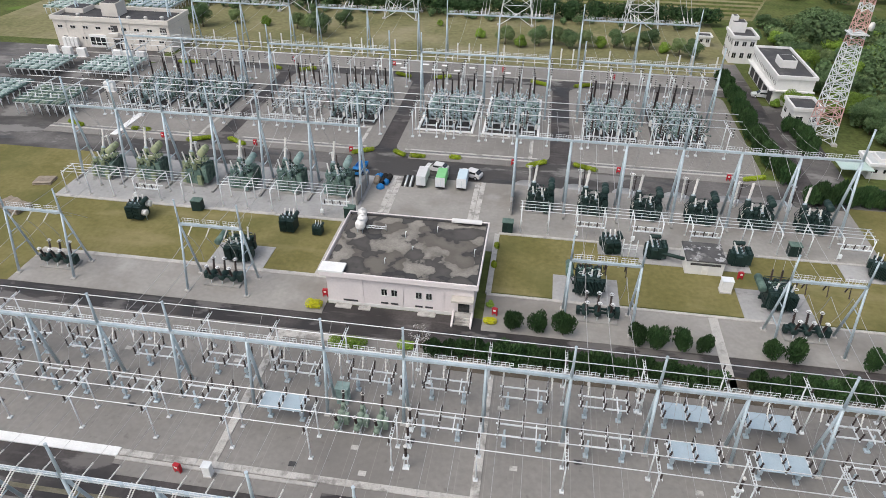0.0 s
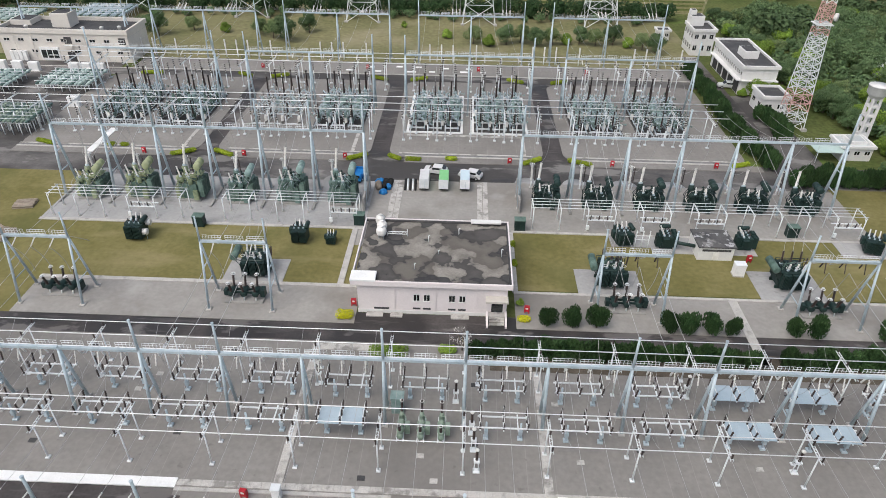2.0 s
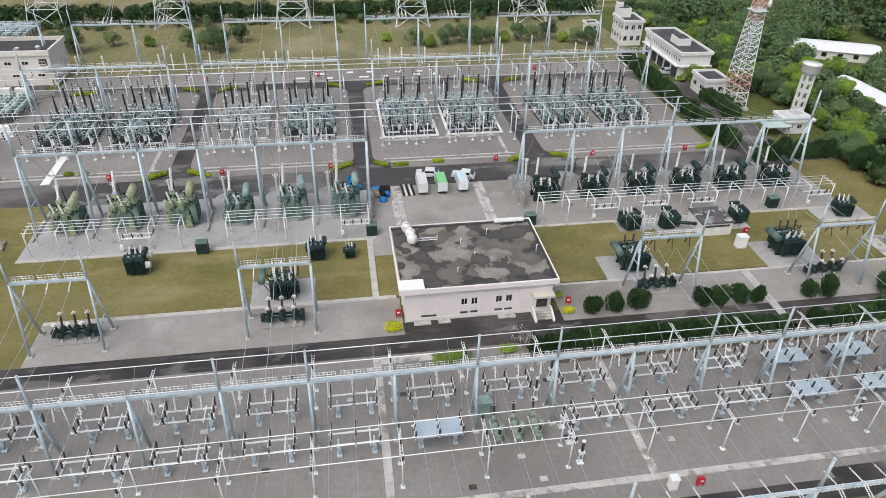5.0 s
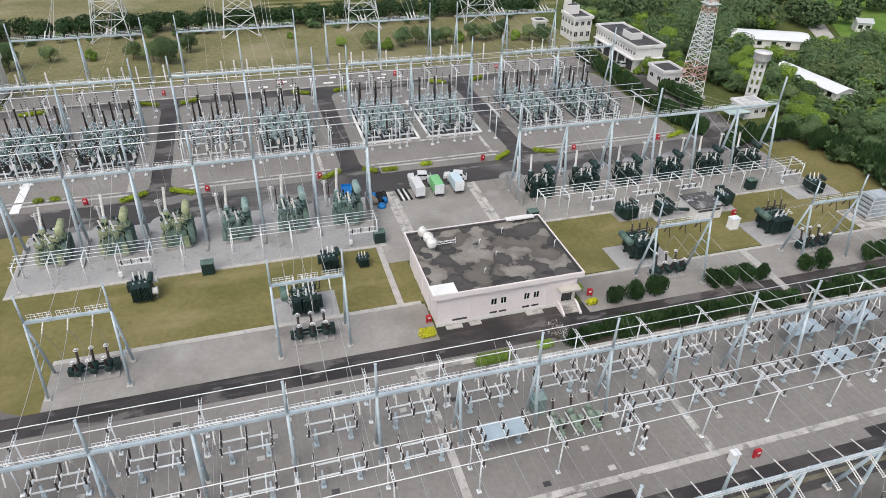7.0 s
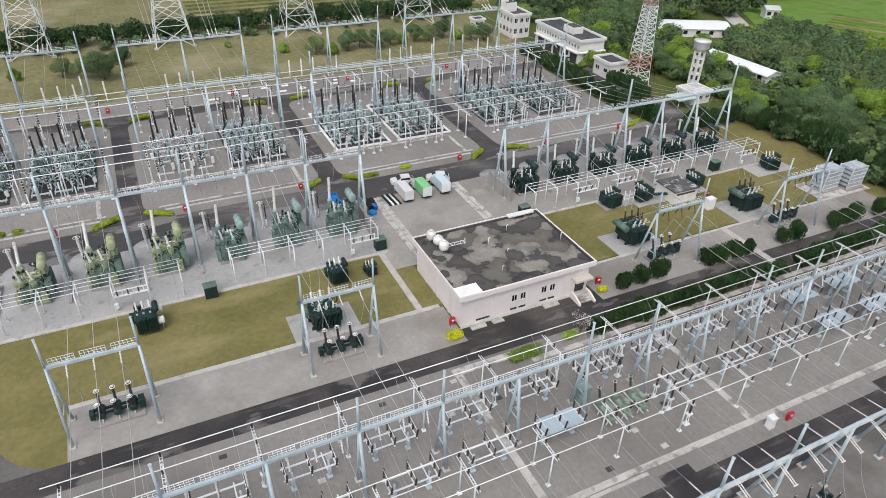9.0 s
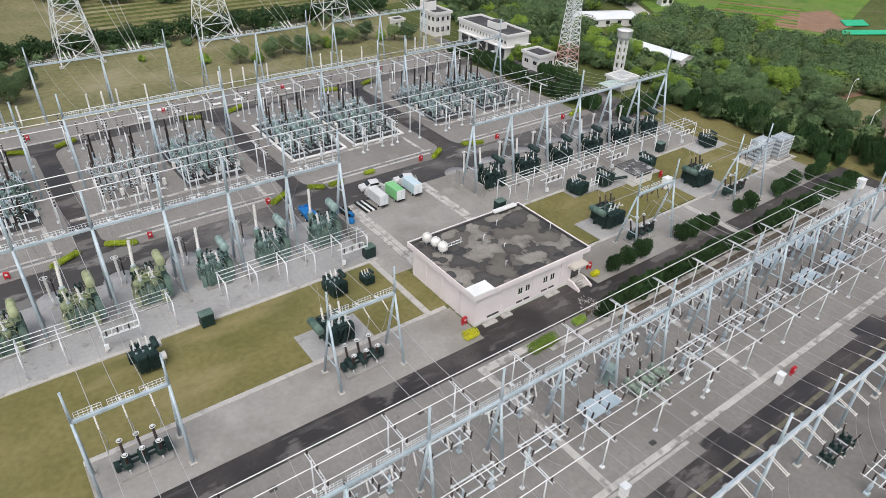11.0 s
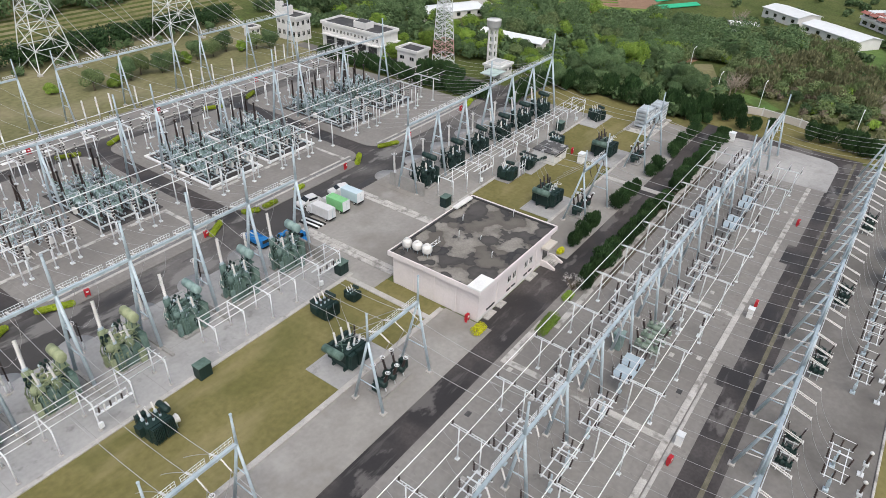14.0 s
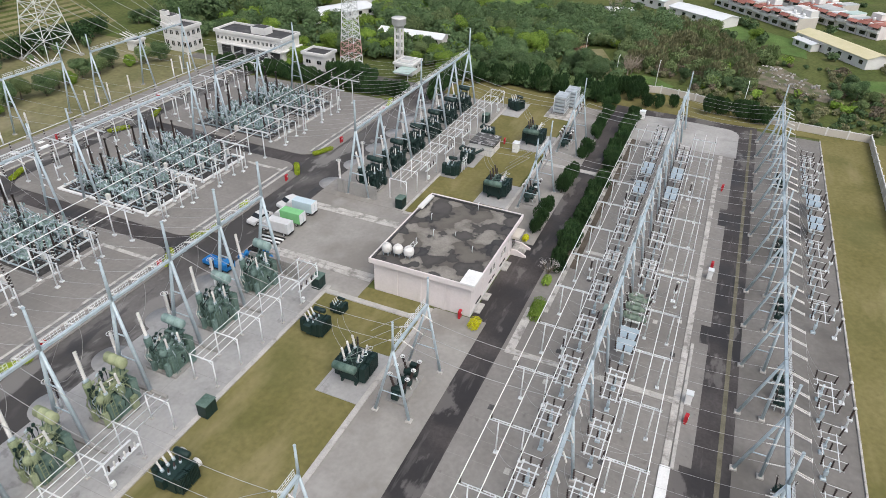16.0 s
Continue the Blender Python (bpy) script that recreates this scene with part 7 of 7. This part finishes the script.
quad("clearing", [(80, 74.5), (84.5, 70.5), (97, 73.5), (107.5, 78), (104.5, 82), (92, 80)], 0.04, M_meadow, "dry grassy clearing")
quad("footpath", [(86, 80), (99, 84.2), (109, 82.4), (112, 84.4), (100, 87), (90, 84.5)], 0.06, M_soil, "bare brown path into the wood")
quad("grass_patch", [(79, 56), (82, 54), (87, 59.5), (88, 66), (84, 66)], 0.04, M_freshgrass, "fresh green grass behind the wall")
quad("grass_patch", [(128, 21), (147, 21), (162, 40), (152, 47), (136, 43)], 0.04, M_freshgrass, "green kitchen gardens beside the town")
quad("grass_patch", [(100, -6), (118, -4), (112, 9), (103, 8)], 0.04, M_freshgrass, "fresh green grass beside the town")
quad("bare_slope", [(88, 18), (94, 15), (116, 29), (111, 37), (97, 36)], 0.03, M_slope, "bare brown slope with rubble")

# perimeter fence
def fence(pts, h, label, step=2.6):
    root = thing("fence", label, "fence")
    for (xa, ya), (xb, yb) in zip(pts, pts[1:]):
        n = max(1, int(math.hypot(xb - xa, yb - ya) / step))
        for i in range(n):
            p = Vector((xa + (xb - xa) * i / n, ya + (yb - ya) * i / n, 0))
            q = Vector((xa + (xb - xa) * (i + 1) / n, ya + (yb - ya) * (i + 1) / n, 0))
            part("post", Geo().box((p.x, p.y, h / 2), (0.28, 0.28, h + 0.2)), M_bwhite, root)
            c = (p + q) / 2
            part("panel", Geo().box((c.x, c.y, h * 0.42), ((q - p).length - 0.3, 0.12, h * 0.8), rz=math.degrees(math.atan2(q.y - p.y, q.x - p.x))), M_cream, root)
            part("coping", Geo().box((c.x, c.y, h * 0.9), ((q - p).length, 0.2, 0.14), rz=math.degrees(math.atan2(q.y - p.y, q.x - p.x))), M_bwhite, root)


fence([(73.2, 65), (75.0, 56.5), (73.5, 48), (70.2, 38.6), (65.7, 29.3), (64.9, 25), (64.5, 19.3), (64.6, 10.6), (20, 11.2)], 1.9, "white panelled perimeter wall", 3.6)


# ---- planting ----
def leaves(g, c, radii, n, size, up=0.0, shell=0.55):
    """Scatters small leaf clumps through an ellipsoid, denser toward its skin."""
    for _ in range(n):
        d = Vector((random.gauss(0, 1), random.gauss(0, 1), random.gauss(0, 1) + 0.25)).normalized()
        t = shell + (1 - shell) * random.random() ** 0.6
        p = Vector(c) + Vector((d.x * radii[0], d.y * radii[1], d.z * radii[2])) * t
        nn = (d + Vector((random.uniform(-0.7, 0.7), random.uniform(-0.7, 0.7), random.uniform(-0.2, 0.9)))).normalized()
        a = nn.cross(Vector((random.uniform(-1, 1), random.uniform(-1, 1), random.uniform(-1, 1)))).normalized()
        b = nn.cross(a)
        if up:
            b = (b * (1 - up) + Vector((d.x * 0.3, d.y * 0.3, 1)) * up).normalized()
        s = size * random.uniform(0.6, 1.35)
        m = nn * s * 0.25
        g.add([p - a * s * 0.5, p - b * s * 0.62 + m, p + a * s * 0.5, p + b * s * (0.62 + up)], [(0, 1, 2, 3)])


def broadleaf(h, r, material, seed, n=8400, size=0.21):
    random.seed(seed)
    crown, trunk = Geo(), Geo()
    lift = h - r * 1.1
    trunk.tube((0, 0, -0.2), (0.1, 0.05, lift * 0.75), 0.24, 7, 0.15)
    blobs = []
    for i in range(9):
        a, q = random.uniform(0, 6.28), r * random.uniform(0.25, 0.72)
        c = Vector((math.cos(a) * q, math.sin(a) * q, lift + random.uniform(-0.45, 0.55) * r))
        blobs.append((c, r * random.uniform(0.38, 0.62)))
        trunk.tube((0.1, 0.05, lift * 0.6), c, 0.11, 5, 0.03)
    blobs.append((Vector((0, 0, lift + r * 0.4)), r * 0.6))
    for c, q in blobs:
        leaves(crown, c, (q, q, q * 0.8), n // len(blobs), size)
    return trunk.mesh("trunk", M_bark), crown.mesh("crown", material)


def plant_kind(meshes, label, category, group):
    root = thing(category.replace(" ", "_"), label, category, group)
    part("trunk", meshes[0], None, root)
    part("crown", meshes[1], None, root)
    return root


def scaled(x, y, z, rz, s, sz=None):
    return pose(x, y, z, 0, 0, rz) @ Matrix.Diagonal((s, s, sz or s, 1))


kinds = [plant_kind(broadleaf(h, r, m, i + 3), label, "tree", "trees of the wood") for i, (h, r, m, label) in enumerate((
    (7.5, 3.4, M_leaf, "broadleaf tree with a dense dark green crown"), (8.5, 3.9, M_leaf, "tall broadleaf tree with an uneven dark green crown"), (6.0, 3.0, M_leaf2, "broadleaf tree with a bright yellow-green crown"),
    (7.0, 3.2, M_bamboo, "broadleaf tree with an olive crown"), (9.0, 4.3, M_leaf, "large spreading tree with a dark green crown"), (5.0, 2.6, M_leaf2, "small tree with a fresh green crown")))]
random.seed(11)


def inside(x, y, boxes):
    return any(a <= x <= b and c <= y <= d for a, b, c, d in boxes)


KEEP = [(40, 66, 108, 132), (46, 63, 132, 150), (40, 60, 148, 176), (40, 58, 176, 198), (88, 118, 150, 178), (83, 93, 118, 144), (112, 260, 105, 260), (60, 108, 0, 68), (82, 110, 71, 86), (60, 70, 50, 72)]
woods, tries = [], 0
while len(woods) < 400 and tries < 12000:
    tries += 1
    x, y = random.uniform(60, 140), random.uniform(62, 215)
    if inside(x, y, KEEP) or (y > 165 and x > 112) or any((x - a) ** 2 + (y - b) ** 2 < 11 for a, b in woods):
        continue
    woods.append((x, y))
firsts = set()


def plant(i, x, y, s, sz=None):
    m = scaled(x, y, 0, random.uniform(0, 360), s, sz)
    if i in firsts:
        copy_thing(kinds[i], m)
    else:
        kinds[i].matrix_basis = m
        firsts.add(i)


woods.sort(key=lambda p: p[0] + 0.35 * abs(p[1] - 100))
for x, y in woods[:190]:
    i = random.choices(range(6), (4.4, 3.6, 2.2, 3.4, 2.6, 1.8))[0]
    plant(i, x, y, random.choice((0.6, 0.75, 0.9, 1.0, 1.15, 1.4)) * (0.75 if x < 72 else 0.62 if y > 104 and x < 116 else 1))
# trees of the meadow, round the office and along the far edge
for x, y, i, s in ((-95.9, 192, 3, 0.62), (-86.3, 191, 5, 0.8), (-76, 189, 3, 0.7), (-67, 184, 0, 0.8), (-71, 186, 3, 0.8), (-62, 192, 0, 0.6), (-35, 200, 5, 0.5), (-22, 190, 5, 0.75), (-14.3, 185, 3, 0.75), (-9.8, 183, 5, 0.9), (-5, 185, 0, 0.65), (-1, 187, 3, 0.75), (3.3, 184.5, 0, 0.6),
                   (8, 186, 3, 0.7), (12, 187, 5, 0.85), (15.6, 187, 0, 0.6), (20, 186, 3, 0.7), (25, 187, 0, 0.65), (29, 185, 5, 0.8), (32.4, 183, 3, 0.7), (35.5, 181, 0, 0.6), (-104, 186, 0, 0.8), (-110, 190, 3, 0.7), (51.5, 149.2, 2, 0.72), (55.2, 148.6, 2, 0.66), (48.6, 149.4, 5, 0.8), (59.5, 147.5, 2, 0.6),
                   (66.5, 120.5, 2, 0.6), (69, 131, 2, 0.9), (63.5, 146, 2, 1.0), (60.5, 176, 0, 0.8), (54, 195, 0, 0.8), (-7.6, 69.6, 5, 0.42)):
    plant(i, x, y, s * (1.45 if y > 180 and x < 40 else 1.0))
# edge of the scrub toward the town
for _ in range(64):
    x, y = random.uniform(78, 150), random.uniform(4, 80)
    if inside(x, y, [(60, 84, 0, 70), (112, 150, 0, 26), (126, 180, 0, 50), (80, 108, 64, 86), (86, 118, 14, 40)]):
        continue
    plant(random.choice((3, 3, 0, 1, 5)), x, y, random.uniform(0.32, 0.7))
for x, y, i, s in ((89.5, 16, 1, 0.75), (93, 11, 0, 0.9), (97, 13, 1, 0.8), (91, 8, 3, 0.8), (101, 12, 0, 0.75), (86, 11, 3, 0.6), (140, 36, 2, 0.75),
                   (66, 112, 2, 0.85), (72, 117, 2, 0.8), (80, 105, 2, 0.9), (89, 111, 2, 0.8), (75, 98, 2, 0.65), (98, 104, 2, 0.8), (107.5, 91, 4, 1.35), (113, 97, 1, 1.3), (120, 90, 4, 1.3), (102, 95, 1, 1.05), (127, 95, 0, 1.3), (130, 84, 3, 1.1), (118, 80, 3, 0.9), (112, 74, 0, 0.9), (78, 76, 0, 0.95), (76, 82, 1, 0.9), (81, 87, 4, 0.85), (73, 90, 0, 1.0)):
    plant(i, x, y, s)


def wood_mass(name, label, places, material, n=150, size=1.25):
    """Woods too far off to tell trunks apart."""
    g = Geo()
    for x, y, r in places:
        for _ in range(3):
            q = r * random.uniform(0.5, 0.75)
            leaves(g, (x + random.uniform(-0.5, 0.5) * r, y + random.uniform(-0.5, 0.5) * r, r * random.uniform(0.55, 1.0)), (q, q, q * 0.85), n // 3, size)
    return solid(name, g, material, label, "woods", "", "stuff")


random.seed(23)
wood_mass("hedgerow", "dark tree row behind the pylons", [(-170 + i * 2.6 + random.uniform(-1, 1), 214.5 + random.uniform(-1.5, 1.5), random.uniform(3.3, 4.5)) for i in range(84)], M_pine, 620, 0.48)
wood_mass("far_wood", "dense far woodland", [(random.uniform(70, 330), random.uniform(176, 400), random.uniform(4, 7)) for _ in range(260)], M_leaf, 560, 0.85)
wood_mass("far_wood", "dark woodland behind the olive field", [(random.uniform(-45, 105), random.uniform(256, 290), random.uniform(4, 6.5)) for _ in range(90)], M_leaf, 420, 0.8)
wood_mass("far_wood", "dense far woodland beyond the fields", [(random.uniform(-320, 120), random.uniform(300, 420), random.uniform(5, 8)) for _ in range(200)], M_leaf, 260, 1.5)
wood_mass("hedgerow", "mixed green bushes before the dark tree row", [(-165 + i * 5.2 + random.uniform(-2, 2), 208.5 + random.uniform(-1.5, 1.5), random.uniform(1.2, 2.2)) for i in range(40)], M_leaf, 300, 0.4)


def scatter(n, x0, x1, y0, y1, r0, r1, avoid=()):
    out = []
    while len(out) < n:
        x, y = random.uniform(x0, x1), random.uniform(y0, y1)
        if x > 67.5 + max(0, 0.3 * min(y - 28, 56 - y + 28)) and x > 76 * (30 < y < 70) and not inside(x, y, avoid):
            out.append((x, y, random.uniform(r0, r1)))
    return out


OPEN = [(118, 146, 2, 30), (150, 220, -10, 52), (79, 108, 70, 86), (76, 88, 50, 67), (126, 163, 20, 48), (90, 116, 16, 36), (100, 118, -6, 9), (154, 163, 79, 91)]
wood_mass("scrub", "olive scrub and bamboo on the slope", scatter(80, 84, 156, 26, 100, 1.4, 3.4, OPEN), M_bamboo, 700, 0.32)
wood_mass("scrub", "dark green thicket on the slope", scatter(60, 82, 156, 34, 100, 1.6, 3.6, OPEN), M_leaf, 700, 0.32)
wood_mass("scrub", "fresh green bushes on the slope", scatter(34, 80, 150, 5, 90, 0.9, 2.0, OPEN), M_leaf2, 260, 0.4)


def reed_mass(label, places, material, n, size):
    """Upright thickets of cane and tall grass."""
    g = Geo()
    for x, y, r in places:
        leaves(g, (x, y, r * 0.8), (r * 0.9, r * 0.9, r), n, size, up=0.8, shell=0.3)
    return solid("scrub", g, material, label, "woods", "", "stuff")


reed_mass("dry pale cane thicket on the slope", scatter(95, 92, 144, 30, 68, 1.6, 3.0, OPEN), M_dryscrub, 420, 0.42)
reed_mass("green cane thicket on the slope", scatter(60, 92, 146, 28, 70, 1.5, 2.8, OPEN), M_bamboo, 420, 0.42)
wood_mass("scrub", "low olive undergrowth on rough ground", scatter(380, 66, 140, -8, 76, 0.5, 1.3, OPEN), M_dryscrub, 190, 0.34)
wood_mass("scrub", "low dark undergrowth on rough ground", scatter(240, 66, 140, -8, 76, 0.5, 1.4, OPEN), M_leaf, 150, 0.34)
wood_mass("scrub", "dry brown twigs on rough ground", scatter(60, 80, 125, 5, 95, 0.9, 2.2, OPEN), M_dry, 200, 0.3)
wood_mass("scrub", "trees at the edge of the vegetable fields", [(random.uniform(104, 140), random.uniform(104, 160), random.uniform(1.8, 3.6)) for _ in range(80)], M_leaf, 600, 0.42)
wood_mass("scrub", "yellow-green bushes beside the fields", [(random.uniform(104, 150), random.uniform(110, 165), random.uniform(1.2, 2.6)) for _ in range(26)], M_leaf2, 400, 0.4)
behind = woods[190:]
wood_mass("far_wood", "dense woodland behind the sheds", [(x, y, random.uniform(3.0, 5.6)) for x, y in behind[::2]], M_leaf, 1300, 0.4)
wood_mass("far_wood", "olive woodland behind the sheds", [(x, y, random.uniform(2.8, 4.4)) for x, y in behind[1::4]], M_bamboo, 1300, 0.4)
wood_mass("far_wood", "fresh green trees behind the sheds", [(x, y, random.uniform(2.2, 3.8)) for x, y in behind[3::4]], M_leaf2, 1100, 0.38)
wood_mass("scrub", "dark undergrowth below the trees", [(x, y, 2.4) for x, y in woods], M_leaf, 120, 0.7)
wood_mass("scrub", "green scrub among the houses", [(random.uniform(126, 240), random.uniform(-30, 95), random.uniform(1.2, 2.4)) for _ in range(60)], M_leaf, 120, 0.8)
for x, y, h, label in ((83.5, 66.5, 5.5, "bare brown tree beside the clearing"), (150.5, 83.0, 7.0, "bare pale tree beside a shed"), (87.0, 66.0, 5.0, "bare brown tree beside the clearing")):
    root = thing("bare_tree", label, "tree", "bare trees", at=pose(x, y, 0))
    trunk, twigs = Geo(), Geo()
    trunk.tube((0, 0, -0.2), (0, 0, h * 0.35), 0.2, 7, 0.15)
    for _ in range(16):
        a, q = random.uniform(0, 6.28), random.uniform(0.25, 0.55) * h
        e = Vector((math.cos(a) * q, math.sin(a) * q, h * random.uniform(0.65, 1.0)))
        trunk.tube((0, 0, h * 0.33), e, 0.09, 5, 0.03)
        for _ in range(9):
            s = e * random.uniform(0.55, 1.0)
            s.z = max(s.z, h * 0.4)
            twigs.tube(s, s + Vector((random.uniform(-1, 1), random.uniform(-1, 1), random.uniform(0.2, 1.1))), 0.035, 3, 0.015)
    part("trunk", trunk, M_wood, root)
    tagged(part("crown", twigs, M_wood, root), kind="stuff")


def shrub_mesh(r, h, n, size, material, seed, up=0.5):
    random.seed(seed)
    g = Geo()
    for _ in range(7):
        a, q = random.uniform(0, 6.28), r * random.uniform(0.15, 0.5)
        leaves(g, (math.cos(a) * q, math.sin(a) * q, h * random.uniform(0.45, 0.62)), (r * 0.62, r * 0.62, h * 0.42), n // 7, size, up)
    return g.mesh("foliage", material)


def shrub_kind(mesh, label, name, group, stem=True):
    root = thing(name, label, name.replace("_", " "), group)
    part("foliage", mesh, None, root)
    if stem:
        part("stem", Geo().tube((0, 0, -0.05), (0, 0, 0.9), 0.1, 6), M_bark, root)
    return root


con = [shrub_kind(shrub_mesh(1.4, 3.1, 2600, 0.18, M_pine, 40 + i, 0.8), "dense dark green clipped conifer", "conifer", "conifers beside the road") for i in range(3)]
random.seed(31)
cx = [(-4.3, 65.6), (-1.2, 65.8), (2.0, 65.5), (11.0, 65.3), (13.6, 65.2), (16.4, 65.0), (19.2, 65.1), (27.2, 65.2), (29.8, 65.0), (38.5, 65.2), (41.2, 65.3), (43.6, 65.2), (50, 65.4), (53, 65.2), (57.0, 66.5), (61, 65.0)]
for i, k in enumerate(con):
    repeat(k, [scaled(x, y, 0.06, random.uniform(0, 360), random.uniform(0.88, 1.08)) for x, y in cx[i::3]])
hed = [shrub_kind(shrub_mesh(1.1, 1.7, 1700, 0.17, M_pine, 50 + i, 0.75), "dark green hedge plant below the busbars", "hedge_plant", "hedge along the road", False) for i in range(3)]
hx = [(x + random.uniform(-0.3, 0.3), 59.6 + random.uniform(-0.5, 0.5)) for x in [-13.5 + i * 1.65 for i in range(43)] if not 19.5 < x < 22.8]
hx += [(39.6 + random.uniform(-0.5, 0.5) + max(0, (120 - y) * 0.25), y) for y in [112 + i * 1.5 for i in range(36)]]
hx += [(43 + 1.4 * i + random.uniform(-0.3, 0.3), 105.5 + random.uniform(-0.6, 0.6)) for i in range(14)]
hx += [(63 + random.uniform(-0.8, 0.8), 66 + i * 1.7) for i in range(24)] + [(48.5 + random.uniform(-1, 1), 124 + i * 1.5) for i in range(9)]
for i, k in enumerate(hed):
    repeat(k, [scaled(x, y, 0.0, random.uniform(0, 360), random.uniform(0.95, 1.35), random.uniform(0.9, 1.3) * (1.6 if y > 62 else 1.0)) for x, y in hx[i::3]])
# trees at the end of the yard
for x, y, s in ((62.8, 58.2, 0.95), (64.1, 55.8, 1.05), (66.0, 52.5, 1.0), (69, 59.8, 1.15), (71, 62.3, 1.3), (66.5, 62, 1.6), (66, 68, 1.7), (60.5, 70, 1.6), (69.5, 65, 1.5), (64, 74, 1.7), (61.5, 79, 1.7), (62, 84, 1.8), (63, 90, 1.8), (61, 95, 1.7), (60.5, 100, 1.6), (65.6, 44.6, 1.25), (66.6, 42.6, 1.3), (67.2, 40.9, 1.2), (65.4, 37.6, 1.3), (65.2, 35.8, 1.35), (64.9, 33.9, 1.3), (64.7, 32.0, 1.3)):
    copy_thing(con[int(x) % 3], scaled(x, y, 0, random.uniform(0, 360), s, s * 1.1))


def low_hedge(x, y, length, rz, w=1.05, h=0.85, material=None, label="low bright yellow-green clipped hedge"):
    random.seed(int(x * 10 + y))
    g = Geo()
    for i in range(int(length / 0.28)):
        leaves(g, (-length / 2 + 0.2 + i * 0.28, random.uniform(-0.05, 0.05), h * 0.44), (0.5, w / 2 * random.uniform(0.9, 1.05), h * random.uniform(0.46, 0.54)), 210, 0.13, shell=0.85)
    ob = solid("low_hedge", g, material or M_hedge, label, "hedge", "low hedges")
    ob.matrix_basis = pose(x, y, 0.05, 0, 0, rz)


for x, y, l, rz in ((-98, 115, 4, -20), (-84.5, 114.6, 1.4, 0), (-82, 114.6, 1.4, 0), (-69.6, 112.2, 4.4, 28), (-61.8, 112.3, 4.4, -28), (-36.2, 112.3, 4.0, 32), (-29.0, 112.4, 2.8, -32), (-25.4, 111.8, 2.8, 0), (-18.3, 112.4, 1.8, 0), (-3.0, 112.3, 4.0, 35), (5.9, 112.3, 4.2, -22), (-70, 155.2, 4, -25), (-61.5, 155.0, 4, 25), (-37, 155.0, 4, -25), (-27.4, 155.0, 4, 25),
                    (-4, 155.0, 4, -25), (6.4, 155.0, 4, 25), (36, 113, 4, 20), (-93, 155, 5, 10)):
    low_hedge(x, y, l, rz)
low_hedge(-24.4, 59.3, 4.4, 2, 1.9, 1.3, M_leaf2, "rounded yellow-green hedge in a bed")
low_hedge(-17.2, 60.0, 1.8, 0, 1.3, 1.0, M_leaf2, "small rounded green hedge in a bed")
low_hedge(-31.0, 65.9, 1.7, 0, 1.6, 1.15, M_yellowbush, "round yellow bush at the building corner")
low_hedge(-7.4, 66.3, 1.2, 0, 1.0, 0.9, M_yellowbush, "yellow bush beside the steps")
low_hedge(-8.0, 84.0, 0.9, 90, 0.8, 0.7, M_hedge, "small round bush on the lawn edge")
low_hedge(-8.0, 79.0, 0.9, 90, 0.8, 0.7, M_hedge, "small round bush on the lawn edge")
bl = thing("blossom_tree", "small bare tree with white blossom in a bed", "tree", at=pose(-15.4, 60.3, 0.05))
random.seed(77)
g, tw = Geo(), Geo()
for i in range(26):
    a = random.uniform(0, 6.28)
    q = Vector((math.cos(a) * random.uniform(0.4, 1.5), math.sin(a) * random.uniform(0.4, 1.5), random.uniform(1.3, 2.6)))
    tw.tube((0, 0, 0.4), q, 0.04, 4, 0.01)
    leaves(g, q, (0.35, 0.35, 0.3), 14, 0.11)
tw.tube((0, 0, -0.1), (0, 0, 0.6), 0.09, 6)
part("trunk", tw, M_dry, bl)
part("crown", g, M_blossom, bl)
for x, y, h in ((94, 80.4, 7), (80.5, 69, 6), (80.7, 58.6, 6), (74.3, 37, 6)):
    sl = thing("street_lamp", "grey street lamp with a curved arm", "street lamp", "street lamps")
    part("pole", Geo().curve([(x, y, 0), (x, y, h * 0.85), (x + 0.3, y, h * 0.97), (x + 1.4, y, h)], 0.07, 6), M_white, sl)
    part("lamp_head", Geo().box((x + 1.7, y, h), (0.7, 0.25, 0.12)), M_white, sl)
random.seed(88)
g = Geo()
for _ in range(110):
    x, y = random.uniform(91, 114), random.uniform(17, 36)
    if abs((y - 16) - (x - 90) * 0.75) < 7:
        g.box((x, y, 0.2), (random.uniform(0.25, 0.9), random.uniform(0.2, 0.5), random.uniform(0.15, 0.4)), rz=random.uniform(0, 180))
solid("rubble", g, M_trench, "pale rubble and boards strewn on the bare slope", "rubble", "", "stuff")
